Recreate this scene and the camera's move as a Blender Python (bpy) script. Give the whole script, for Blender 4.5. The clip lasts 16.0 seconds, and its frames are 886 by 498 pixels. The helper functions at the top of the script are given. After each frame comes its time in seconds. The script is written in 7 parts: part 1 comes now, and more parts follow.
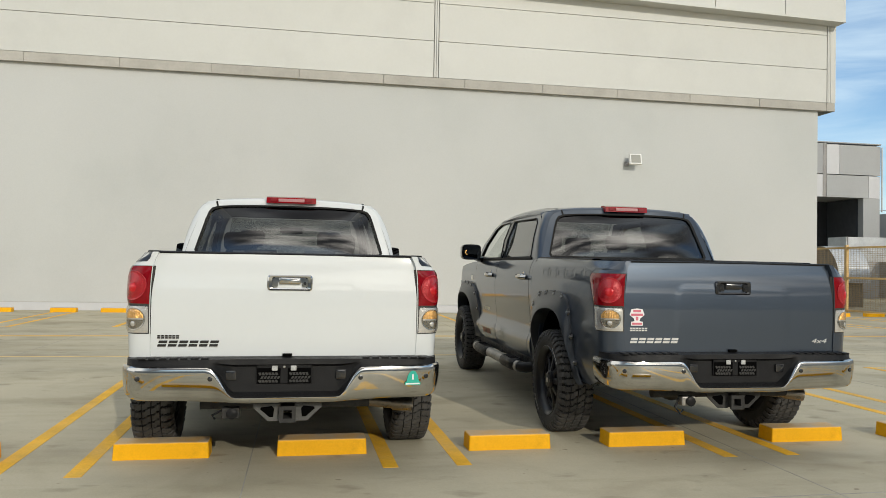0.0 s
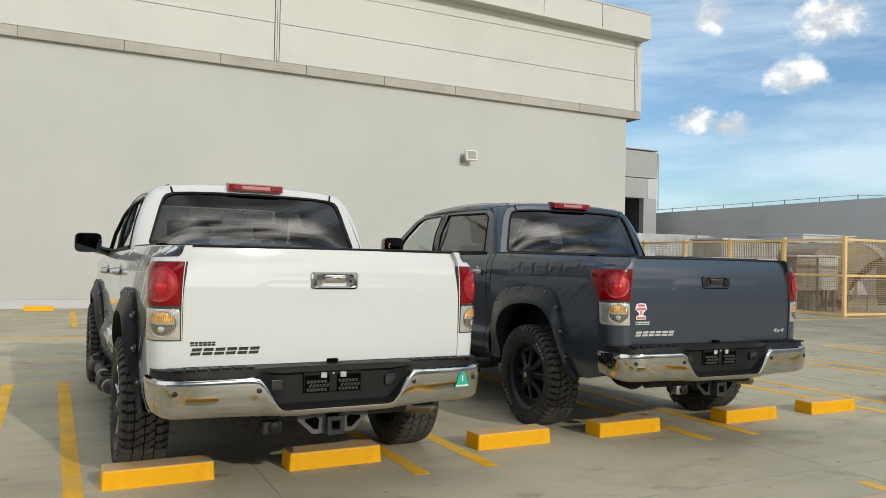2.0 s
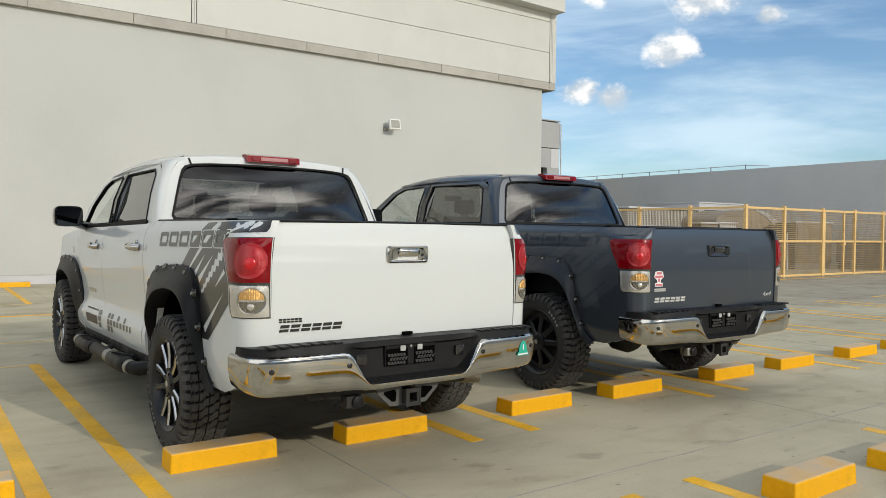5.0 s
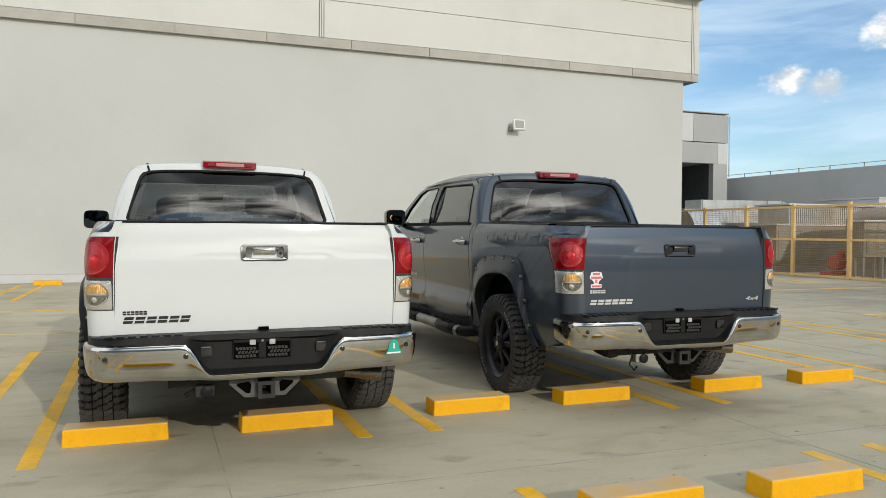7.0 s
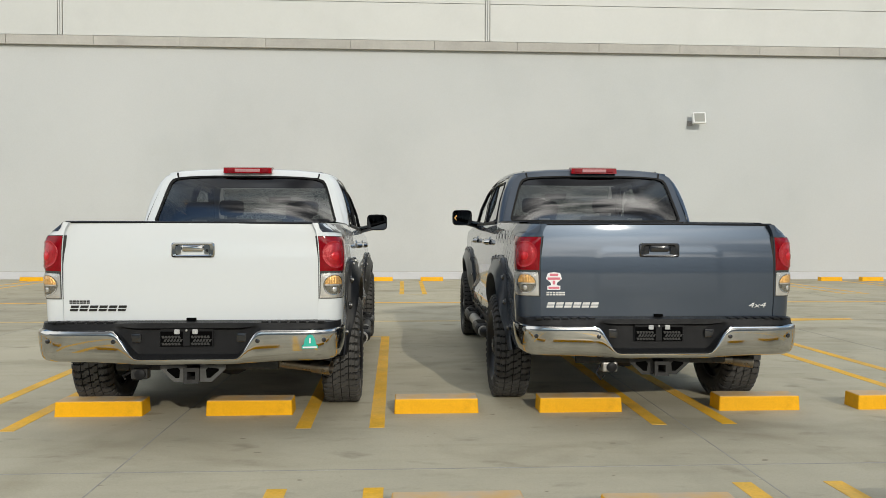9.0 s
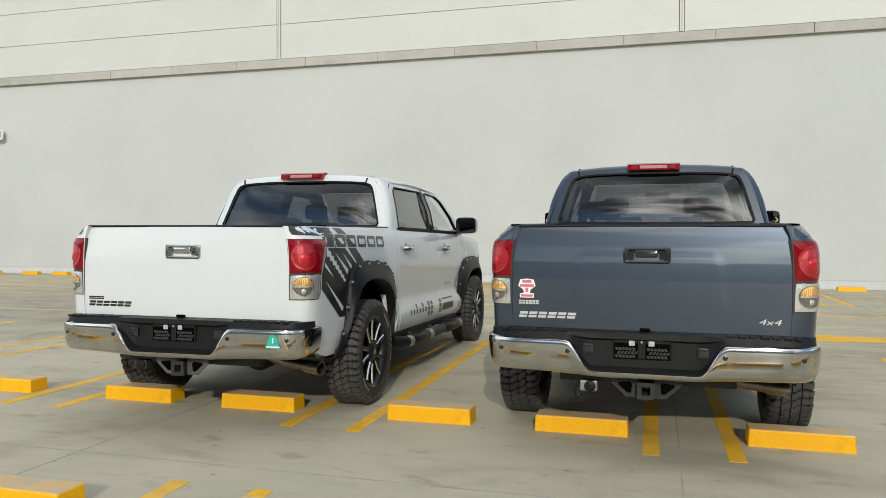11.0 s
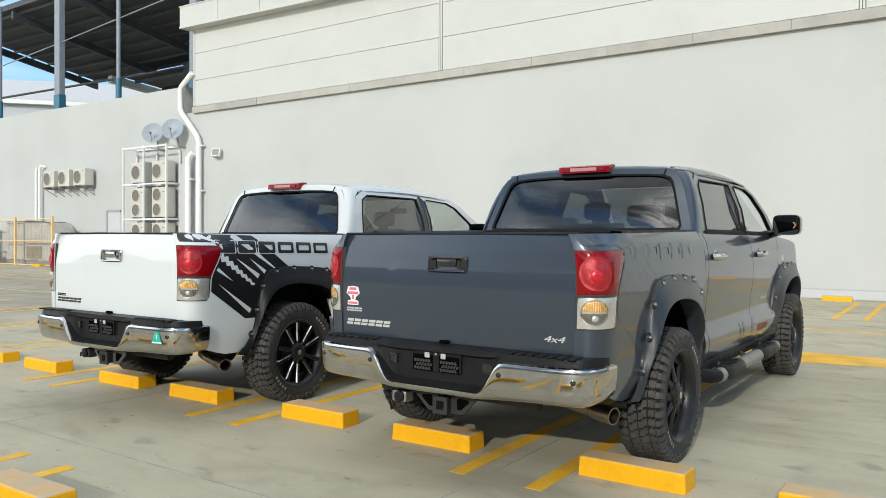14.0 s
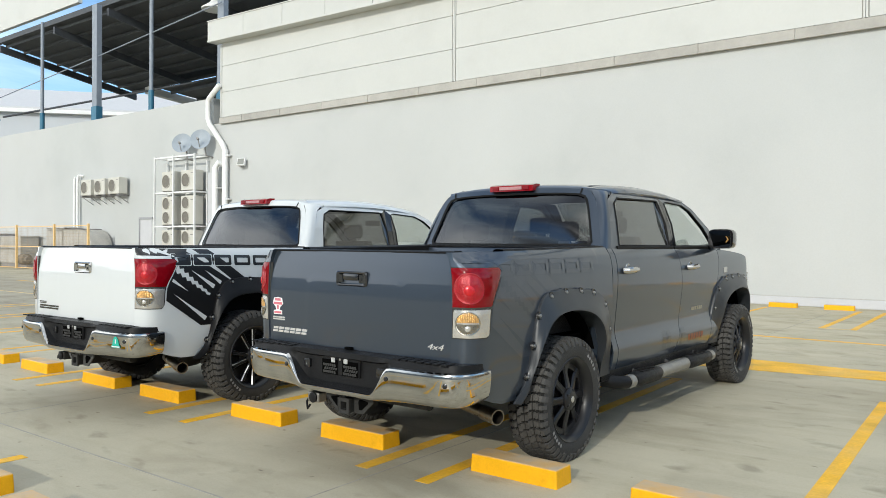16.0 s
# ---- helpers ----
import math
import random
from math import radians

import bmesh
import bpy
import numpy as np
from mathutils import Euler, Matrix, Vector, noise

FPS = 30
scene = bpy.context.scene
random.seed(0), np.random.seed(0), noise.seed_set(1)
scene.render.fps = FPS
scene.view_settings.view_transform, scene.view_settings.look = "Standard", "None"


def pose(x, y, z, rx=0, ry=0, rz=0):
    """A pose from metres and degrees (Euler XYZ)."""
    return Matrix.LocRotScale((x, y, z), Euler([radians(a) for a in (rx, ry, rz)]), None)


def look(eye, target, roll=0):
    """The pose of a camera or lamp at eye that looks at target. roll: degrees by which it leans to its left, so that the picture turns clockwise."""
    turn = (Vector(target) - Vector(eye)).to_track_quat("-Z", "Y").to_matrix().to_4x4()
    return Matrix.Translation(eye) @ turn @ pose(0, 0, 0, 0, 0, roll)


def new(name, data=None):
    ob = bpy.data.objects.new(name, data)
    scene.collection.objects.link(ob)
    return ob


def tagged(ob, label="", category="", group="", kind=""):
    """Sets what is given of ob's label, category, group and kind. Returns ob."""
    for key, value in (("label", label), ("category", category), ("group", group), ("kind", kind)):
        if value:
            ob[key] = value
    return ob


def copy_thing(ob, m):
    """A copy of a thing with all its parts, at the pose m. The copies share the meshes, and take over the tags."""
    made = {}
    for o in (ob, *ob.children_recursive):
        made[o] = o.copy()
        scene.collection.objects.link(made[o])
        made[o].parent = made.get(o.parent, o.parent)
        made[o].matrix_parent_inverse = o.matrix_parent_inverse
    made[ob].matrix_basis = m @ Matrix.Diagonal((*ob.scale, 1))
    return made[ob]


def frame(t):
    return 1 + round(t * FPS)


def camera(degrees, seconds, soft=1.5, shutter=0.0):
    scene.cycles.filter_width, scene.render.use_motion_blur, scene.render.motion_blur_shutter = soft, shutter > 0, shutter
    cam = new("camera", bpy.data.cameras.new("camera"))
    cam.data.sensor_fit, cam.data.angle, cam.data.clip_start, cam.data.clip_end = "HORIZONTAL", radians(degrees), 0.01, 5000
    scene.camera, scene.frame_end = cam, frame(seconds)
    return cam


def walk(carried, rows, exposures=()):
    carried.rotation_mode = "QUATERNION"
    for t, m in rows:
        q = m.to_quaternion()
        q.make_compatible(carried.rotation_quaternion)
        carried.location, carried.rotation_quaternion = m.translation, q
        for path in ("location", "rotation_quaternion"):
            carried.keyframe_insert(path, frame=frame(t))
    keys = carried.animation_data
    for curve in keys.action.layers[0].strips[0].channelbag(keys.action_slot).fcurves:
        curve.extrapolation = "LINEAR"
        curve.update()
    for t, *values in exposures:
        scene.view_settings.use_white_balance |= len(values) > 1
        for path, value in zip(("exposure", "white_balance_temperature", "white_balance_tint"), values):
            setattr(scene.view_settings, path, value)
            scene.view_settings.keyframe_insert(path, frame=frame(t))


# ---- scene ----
SKY, SUNPOWER = 0.138, 2.02
# heaped clouds: azimuth from north, elevation, angular size
HEAPS = [(51.7, 13.0, 3.5), (45.3, 10.5, 2.9), (47.6, 9.9, 3.1), (54.0, 16.6, 4.6), (58.1, 15.0, 2.1), (46.3, 17.6, 3.2)]

# camera and its walk: seconds, place, yaw, pitch, roll
cam = camera(60.9, 16.0, soft=0.6)
ROWS = [
    (0, -0.015, 0.007, 1.395, -10.55, 1.28, -1.02),
    (0.5, -0.397, 0.150, 1.387, -14.52, 1.27, -1.10),
    (1, -0.767, 0.351, 1.397, -18.77, 1.27, -1.14),
    (1.5, -1.148, 0.538, 1.406, -22.94, 1.19, -1.16),
    (2, -1.526, 0.740, 1.393, -26.78, 0.95, -1.19),
    (2.5, -1.920, 0.912, 1.381, -30.15, 0.52, -1.14),
    (3, -2.254, 1.049, 1.375, -32.88, -0.08, -1.10),
    (3.5, -2.516, 1.222, 1.396, -34.88, -0.65, -0.99),
    (4.4, -2.750, 1.375, 1.400, -36.55, -1.12, -0.78),
    (5.0, -2.480, 1.225, 1.402, -35.05, -1.30, -0.65),
    (6, -1.681, 0.653, 1.404, -29.27, -1.38, -0.44),
    (6.5, -1.220, 0.418, 1.402, -25.27, -1.39, -0.37),
    (7, -0.718, 0.254, 1.406, -20.84, -1.34, -0.37),
    (7.5, -0.202, 0.075, 1.397, -16.38, -1.33, -0.26),
    (8, 0.310, -0.038, 1.401, -11.93, -1.32, -0.22),
    (8.5, 0.821, -0.142, 1.393, -7.57, -1.25, -0.20),
    (9, 1.319, -0.149, 1.390, -3.00, -1.26, -0.17),
    (9.5, 1.813, -0.117, 1.382, 1.88, -1.22, -0.17),
    (12, 4.093, 0.673, 1.394, 23.49, -0.90, -0.15),
    (12.5, 4.520, 0.882, 1.386, 26.37, -0.87, -0.17),
    (13, 4.935, 1.068, 1.406, 29.10, -0.86, -0.21),
    (13.5, 5.325, 1.205, 1.410, 31.81, -0.83, -0.25),
    (14, 5.660, 1.378, 1.421, 34.14, -0.76, -0.31),
    (14.5, 5.967, 1.447, 1.415, 35.74, -0.68, -0.29),
    (15, 6.211, 1.354, 1.415, 36.62, -0.54, -0.35),
    (15.5, 6.416, 1.356, 1.471, 36.94, -0.42, -0.40),
    (16, 6.658, 1.501, 1.503, 37.14, -0.38, -0.38),
]
walk(cam, [(t, pose(x, y, z, 90 + pitch, roll, yaw)) for t, x, y, z, yaw, pitch, roll in ROWS],
     exposures=[(0.0, -0.09, 6850, 9), (3.5, -0.11, 6850, 9), (6.0, -0.05, 6780, 9), (9.0, -0.05, 6650, 9), (12.5, 0.16, 6450, 8), (16.0, 0.26, 6350, 8)])

# ---- world and sun ----
SUN_AZ, SUN_EL = radians(166.0), radians(21.5)
to_sun = Vector((math.sin(SUN_AZ) * math.cos(SUN_EL), math.cos(SUN_AZ) * math.cos(SUN_EL), math.sin(SUN_EL)))
world = bpy.data.worlds.new("sky")
scene.world = world
world.use_nodes = True
wn, wl = world.node_tree.nodes, world.node_tree.links
wn.clear()


def wnode(kind, **values):
    n = wn.new(kind)
    for k, v in values.items():
        n.inputs[k].default_value = v
    return n


def wmath(op, a, b=None, clamp=False):
    n = wn.new("ShaderNodeMath")
    n.operation, n.use_clamp = op, clamp
    for i, v in enumerate((a, b)):
        if v is None:
            continue
        if isinstance(v, (int, float)):
            n.inputs[i].default_value = v
        else:
            wl.new(v, n.inputs[i])
    return n.outputs[0]


def wmap(v, a, b, c=0.0, d=1.0):
    n = wn.new("ShaderNodeMapRange")
    n.interpolation_type = "SMOOTHSTEP"
    wl.new(v, n.inputs["Value"])
    for k, x in zip(("From Min", "From Max", "To Min", "To Max"), (a, b, c, d)):
        n.inputs[k].default_value = x
    return n.outputs["Result"]


sky = wn.new("ShaderNodeTexSky")
sky.sky_type, sky.sun_disc = "NISHITA", False
sky.sun_elevation, sky.sun_rotation = SUN_EL, SUN_AZ
sky.air_density, sky.dust_density, sky.ozone_density = 1.0, 0.6, 1.4
coord = wn.new("ShaderNodeTexCoord")
gen = coord.outputs["Generated"]
# thin high streaks of cloud
mapping = wn.new("ShaderNodeMapping")
mapping.inputs["Scale"].default_value = (1.1, 1.1, 6.0)
mapping.inputs["Rotation"].default_value = (0.10, -0.14, 0.3)
wl.new(gen, mapping.inputs["Vector"])
thin = wnode("ShaderNodeTexNoise", Scale=1.9, Detail=7.0, Roughness=0.55, Distortion=0.5)
wl.new(mapping.outputs[0], thin.inputs["Vector"])
veil = wmap(thin.outputs["Fac"], 0.38, 0.66, 0.0, 0.74)
# scattered small heaped clouds
heap = wnode("ShaderNodeTexNoise", Scale=21.0, Detail=9.0, Roughness=0.6)
mapping2 = wn.new("ShaderNodeMapping")
mapping2.inputs["Scale"].default_value = (1.0, 1.0, 1.35)
wl.new(gen, mapping2.inputs["Vector"])
wl.new(mapping2.outputs[0], heap.inputs["Vector"])
heap_sum = None
for az, el, size in HEAPS:
    d = Vector((math.sin(radians(az)) * math.cos(radians(el)), math.cos(radians(az)) * math.cos(radians(el)), math.sin(radians(el))))
    gap, flat, dist = (wn.new("ShaderNodeVectorMath") for _ in range(3))
    gap.operation, flat.operation, dist.operation = "SUBTRACT", "MULTIPLY", "LENGTH"
    wl.new(gen, gap.inputs[0])
    gap.inputs[1].default_value = d
    wl.new(gap.outputs[0], flat.inputs[0])
    flat.inputs[1].default_value = (1.0, 1.0, 1.5)
    wl.new(flat.outputs[0], dist.inputs[0])
    core = wmap(dist.outputs["Value"], 0.0, radians(size), 1.0, 0.0)
    heap_sum = core if heap_sum is None else wmath("MAXIMUM", heap_sum, core)
broken = wnode("ShaderNodeTexNoise", Scale=1.8, Detail=2.5, Roughness=0.42, Distortion=0.1)
mapping3 = wn.new("ShaderNodeMapping")
mapping3.inputs["Scale"].default_value = (0.9, 0.9, 3.2)
wl.new(gen, mapping3.inputs["Vector"])
wl.new(mapping3.outputs[0], broken.inputs["Vector"])
sep = wn.new("ShaderNodeSeparateXYZ")
wl.new(gen, sep.inputs[0])
# towards the sun (south) the sky is filled with broken cloud, low and grey; unseen, brightened near the sun for the
# window reflections
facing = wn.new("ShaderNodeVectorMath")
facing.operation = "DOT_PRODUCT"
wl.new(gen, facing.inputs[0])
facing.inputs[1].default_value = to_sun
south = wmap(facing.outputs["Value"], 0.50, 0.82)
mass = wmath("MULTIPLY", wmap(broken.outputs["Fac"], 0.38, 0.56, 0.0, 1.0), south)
billow = wnode("ShaderNodeTexNoise", Scale=2.6, Detail=5.0, Roughness=0.5)
wl.new(mapping3.outputs[0], billow.inputs["Vector"])
bright = wmap(billow.outputs["Fac"], 0.42, 0.68)
heaps = wmap(wmath("ADD", wmath("MULTIPLY", heap_sum, 0.58), wmath("MULTIPLY", heap.outputs["Fac"], 1.0)), 0.72, 1.04, 0.0, 0.92)
lit = wmap(heap.outputs["Fac"], 0.44, 0.66)


def wmix(fac, a, b):
    n = wn.new("ShaderNodeMix")
    n.data_type = "RGBA"
    wl.new(fac, n.inputs["Factor"])
    for i, v in ((6, a), (7, b)):
        if isinstance(v, tuple):
            n.inputs[i].default_value = (*v, 1)
        else:
            wl.new(v, n.inputs[i])
    return n.outputs[2]


cloud_tone = wmix(lit, (4.6, 5.2, 5.9), (9.2, 9.2, 9.2))
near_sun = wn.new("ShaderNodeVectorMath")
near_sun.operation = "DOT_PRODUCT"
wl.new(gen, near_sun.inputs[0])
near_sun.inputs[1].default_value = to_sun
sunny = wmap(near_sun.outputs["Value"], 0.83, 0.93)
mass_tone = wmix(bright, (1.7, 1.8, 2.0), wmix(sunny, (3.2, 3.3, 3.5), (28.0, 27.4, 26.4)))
deeper = wn.new("ShaderNodeVectorMath")
deeper.operation = "MULTIPLY"
wl.new(sky.outputs[0], deeper.inputs[0])
deeper.inputs[1].default_value = (0.85, 1.05, 1.25)
c1 = wmix(veil, deeper.outputs[0], (5.6, 7.1, 8.4))
# brighter sky overhead, out of view, added to lighten flanks and shaded deck
overhead = wmath("MULTIPLY", wmap(sep.outputs["Z"], 0.60, 0.88), wmap(thin.outputs["Fac"], 0.30, 0.50, 0.55, 1.0))
c1b = wmix(overhead, c1, (7.2, 7.6, 8.0))
# pale sky low to the south-west, west and east, unseen, added to brighten the pickups' sides and tailgates
southwest = wmath("MULTIPLY", wmap(sep.outputs["X"], -0.42, -0.72), wmap(sep.outputs["Y"], 0.02, -0.20))
low = wmath("MULTIPLY", southwest, wmap(sep.outputs["Z"], 0.58, 0.34))
aside = wmath("MULTIPLY", wmath("MAXIMUM", wmath("MAXIMUM", wmap(sep.outputs["X"], -0.945, -0.985), low), wmap(sep.outputs["X"], 0.93, 0.99)), 0.9)
c1c = wmix(aside, c1b, (12.0, 12.3, 12.6))
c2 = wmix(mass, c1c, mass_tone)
c3 = wmix(heaps, c2, cloud_tone)
bg = wn.new("ShaderNodeBackground")
bg.inputs["Strength"].default_value = SKY
wl.new(c3, bg.inputs["Color"])
out = wn.new("ShaderNodeOutputWorld")
wl.new(bg.outputs[0], out.inputs["Surface"])

lamp = bpy.data.lights.new("sun", "SUN")
lamp.energy, lamp.angle, lamp.color = SUNPOWER, radians(0.6), (1.0, 0.96, 0.87)
sun = new("sun", lamp)
sun.matrix_world = look(to_sun * 60, (0, 0, 0))


# ---- materials ----
def material(name, color, rough=0.6, metal=0.0, vary=0.08, scale=3.0, fine=60.0, bump=0.0, coat=0.0, rough_vary=0.0,
             tint=None, stain=0.0, stain_scale=0.5, piece=0.0, spec=0.5):
    """A surface with colour drift at two scales, fine relief and uneven gloss."""
    m = bpy.data.materials.new(name)
    m.use_nodes = True
    n, l = m.node_tree.nodes, m.node_tree.links
    b = n["Principled BSDF"]
    b.inputs["Roughness"].default_value, b.inputs["Metallic"].default_value = rough, metal
    b.inputs["Coat Weight"].default_value, b.inputs["Coat Roughness"].default_value = coat, 0.04
    b.inputs["Specular IOR Level"].default_value = spec
    tc = n.new("ShaderNodeTexCoord")

    def noise_tex(s, detail=4.0, rough_=0.55):
        t = n.new("ShaderNodeTexNoise")
        t.inputs["Scale"].default_value, t.inputs["Detail"].default_value, t.inputs["Roughness"].default_value = s, detail, rough_
        l.new(tc.outputs["Object"], t.inputs["Vector"])
        return t.outputs["Fac"]

    def mrange(v, a, b_, c, d):
        r = n.new("ShaderNodeMapRange")
        l.new(v, r.inputs["Value"])
        for k, x in zip(("From Min", "From Max", "To Min", "To Max"), (a, b_, c, d)):
            r.inputs[k].default_value = x
        return r.outputs["Result"]

    def mathn(op, a, b_):
        r = n.new("ShaderNodeMath")
        r.operation = op
        for i, v in enumerate((a, b_)):
            if isinstance(v, (int, float)):
                r.inputs[i].default_value = v
            else:
                l.new(v, r.inputs[i])
        return r.outputs[0]

    big, small = noise_tex(scale), noise_tex(fine, 3.0)
    value = mathn("MULTIPLY", mrange(big, 0.3, 0.7, 1 - vary, 1 + vary), mrange(small, 0.3, 0.7, 1 - vary * 0.6, 1 + vary * 0.6))
    if stain:
        st = noise_tex(stain_scale, 8.0, 0.62)
        value = mathn("MULTIPLY", value, mrange(st, 0.5, 0.72, 1.0, 1.0 - stain))
    if piece:
        info = n.new("ShaderNodeObjectInfo")
        value = mathn("MULTIPLY", value, mrange(info.outputs["Random"], 0.0, 1.0, 1 - piece, 1 + piece))
    mul = n.new("ShaderNodeMix")
    mul.data_type, mul.blend_type = "RGBA", "MULTIPLY"
    mul.inputs["Factor"].default_value = 1.0
    if tint:
        mx = n.new("ShaderNodeMix")
        mx.data_type = "RGBA"
        l.new(mrange(noise_tex(scale * 0.6, 6.0), 0.42, 0.62, 0.0, 1.0), mx.inputs["Factor"])
        mx.inputs[6].default_value, mx.inputs[7].default_value = (*color, 1), (*tint, 1)
        l.new(mx.outputs[2], mul.inputs[6])
    else:
        mul.inputs[6].default_value = (*color, 1)
    comb = n.new("ShaderNodeCombineColor")
    for i in range(3):
        l.new(value, comb.inputs[i])
    l.new(comb.outputs[0], mul.inputs[7])
    l.new(mul.outputs[2], b.inputs["Base Color"])
    if rough_vary:
        l.new(mrange(noise_tex(scale * 1.7, 5.0), 0.3, 0.7, max(0.02, rough - rough_vary), rough + rough_vary), b.inputs["Roughness"])
    if bump:
        bp = n.new("ShaderNodeBump")
        bp.inputs["Strength"].default_value, bp.inputs["Distance"].default_value = bump, 0.01
        l.new(mathn("ADD", small, mathn("MULTIPLY", big, 0.5)), bp.inputs["Height"])
        l.new(bp.outputs[0], b.inputs["Normal"])
    return m


def concrete_floor():
    m = material("deck concrete", (0.482, 0.438, 0.322), 0.70, vary=0.06, scale=0.7, fine=48.0, bump=0.16, rough_vary=0.12, spec=0.18,
                 tint=(0.508, 0.462, 0.342), stain=0.15, stain_scale=1.1)
    n, l = m.node_tree.nodes, m.node_tree.links
    b = n["Principled BSDF"]
    base = b.inputs["Base Color"].links[0].from_socket
    tc = n.new("ShaderNodeTexCoord")

    def layer(src, scale, detail, lo, hi, dark, stretch=(1, 1, 1), turn=0.0, distort=0.0):
        """One kind of wear: where the noise passes lo..hi the colour is multiplied by dark."""
        mp, tx, mr, mx = (n.new(k) for k in ("ShaderNodeMapping", "ShaderNodeTexNoise", "ShaderNodeMapRange", "ShaderNodeMix"))
        mp.inputs["Scale"].default_value = stretch
        mp.inputs["Rotation"].default_value = (0, 0, turn)
        l.new(tc.outputs["Object"], mp.inputs["Vector"])
        l.new(mp.outputs[0], tx.inputs["Vector"])
        tx.inputs["Scale"].default_value, tx.inputs["Detail"].default_value, tx.inputs["Distortion"].default_value = scale, detail, distort
        l.new(tx.outputs["Fac"], mr.inputs["Value"])
        mr.inputs["From Min"].default_value, mr.inputs["From Max"].default_value = lo, hi
        mx.data_type, mx.blend_type = "RGBA", "MULTIPLY"
        l.new(mr.outputs["Result"], mx.inputs["Factor"])
        l.new(src, mx.inputs[6])
        mx.inputs[7].default_value = (*dark, 1)
        return mx.outputs[2]
    c = layer(base, 0.22, 6.0, 0.42, 0.62, (0.87, 0.865, 0.86))
    c = layer(c, 0.85, 8.0, 0.50, 0.68, (0.81, 0.795, 0.77), (1.0, 1.4, 1.0), 0.9, 0.8)
    c = layer(c, 2.4, 5.0, 0.61, 0.74, (0.70, 0.69, 0.68), (1.0, 1.7, 1.0), 0.5, 0.3)
    c = layer(c, 9.0, 2.0, 0.725, 0.77, (0.60, 0.58, 0.56), (1.0, 1.7, 1.0), 1.1)
    c = layer(c, 1.6, 8.0, 0.50, 0.66, (0.93, 0.925, 0.91), (0.25, 2.6, 1.0), 0.15, 0.6)
    c = layer(c, 130.0, 2.0, 0.50, 0.75, (0.86, 0.86, 0.86))
    # greyer, darker tone on the driving lane, to the east and west of the pickups
    warp, sp = n.new("ShaderNodeTexNoise"), n.new("ShaderNodeSeparateXYZ")
    warp.inputs["Scale"].default_value, warp.inputs["Detail"].default_value = 0.45, 5.0
    l.new(tc.outputs["Object"], warp.inputs["Vector"])
    l.new(tc.outputs["Object"], sp.inputs[0])

    def ramp(v, lo, hi):
        g, k = n.new("ShaderNodeMath"), n.new("ShaderNodeMapRange")
        g.operation, k.interpolation_type = "MULTIPLY_ADD", "SMOOTHSTEP"
        l.new(warp.outputs["Fac"], g.inputs[0])
        g.inputs[1].default_value = 5.0
        l.new(v, g.inputs[2])
        l.new(g.outputs[0], k.inputs["Value"])
        k.inputs["From Min"].default_value, k.inputs["From Max"].default_value = lo + 2.5, hi + 2.5
        return k.outputs["Result"]
    lane = None
    west, ends = n.new("ShaderNodeMath"), n.new("ShaderNodeMath")
    west.operation, ends.operation = "MULTIPLY", "MAXIMUM"
    l.new(ramp(sp.outputs["X"], -3.0, -8.5), west.inputs[0])
    west.inputs[1].default_value = 0.65
    l.new(west.outputs[0], ends.inputs[0])
    l.new(ramp(sp.outputs["X"], 9.0, 15.0), ends.inputs[1])
    for v in (ends.outputs[0], ramp(sp.outputs["Y"], 7.5, 10.0), ramp(sp.outputs["Y"], 17.5, 14.5)):
        if lane is None:
            lane = v
        else:
            g = n.new("ShaderNodeMath")
            g.operation = "MULTIPLY"
            l.new(lane, g.inputs[0])
            l.new(v, g.inputs[1])
            lane = g.outputs[0]
    mx = n.new("ShaderNodeMix")
    mx.data_type, mx.blend_type = "RGBA", "MULTIPLY"
    l.new(lane, mx.inputs["Factor"])
    l.new(c, mx.inputs[6])
    mx.inputs[7].default_value = (0.72, 0.72, 0.77, 1)
    c = mx.outputs[2]
    l.new(c, b.inputs["Base Color"])
    return m


def glass(name, tint, alpha_rough=0.02, base=0.085):
    """Tinted pane: part see-through, part mirror by the glancing angle."""
    m = bpy.data.materials.new(name)
    m.use_nodes = True
    n, l = m.node_tree.nodes, m.node_tree.links
    n.clear()
    o = n.new("ShaderNodeOutputMaterial")
    tr, gl, mx, lw, pw, ad = (n.new(k) for k in ("ShaderNodeBsdfTransparent", "ShaderNodeBsdfGlossy", "ShaderNodeMixShader", "ShaderNodeLayerWeight", "ShaderNodeMath", "ShaderNodeMath"))
    tr.inputs["Color"].default_value = (*tint, 1)
    gl.inputs["Roughness"].default_value = alpha_rough
    gl.inputs["Color"].default_value = (1, 1, 1, 1)
    lw.inputs["Blend"].default_value = 0.5
    pw.operation, ad.operation = "POWER", "MULTIPLY_ADD"
    l.new(lw.outputs["Facing"], pw.inputs[0])
    pw.inputs[1].default_value = 4.0
    l.new(pw.outputs[0], ad.inputs[0])
    ad.inputs[1].default_value, ad.inputs[2].default_value = 0.86, base
    l.new(ad.outputs[0], mx.inputs[0])
    l.new(tr.outputs[0], mx.inputs[1])
    l.new(gl.outputs[0], mx.inputs[2])
    l.new(mx.outputs[0], o.inputs["Surface"])
    return m


def lens(name, color, rough=0.08, bump=0.0):
    m = material(name, color, rough, vary=0.10, scale=40.0, fine=190.0, coat=0.30, spec=0.2, bump=bump)
    return m


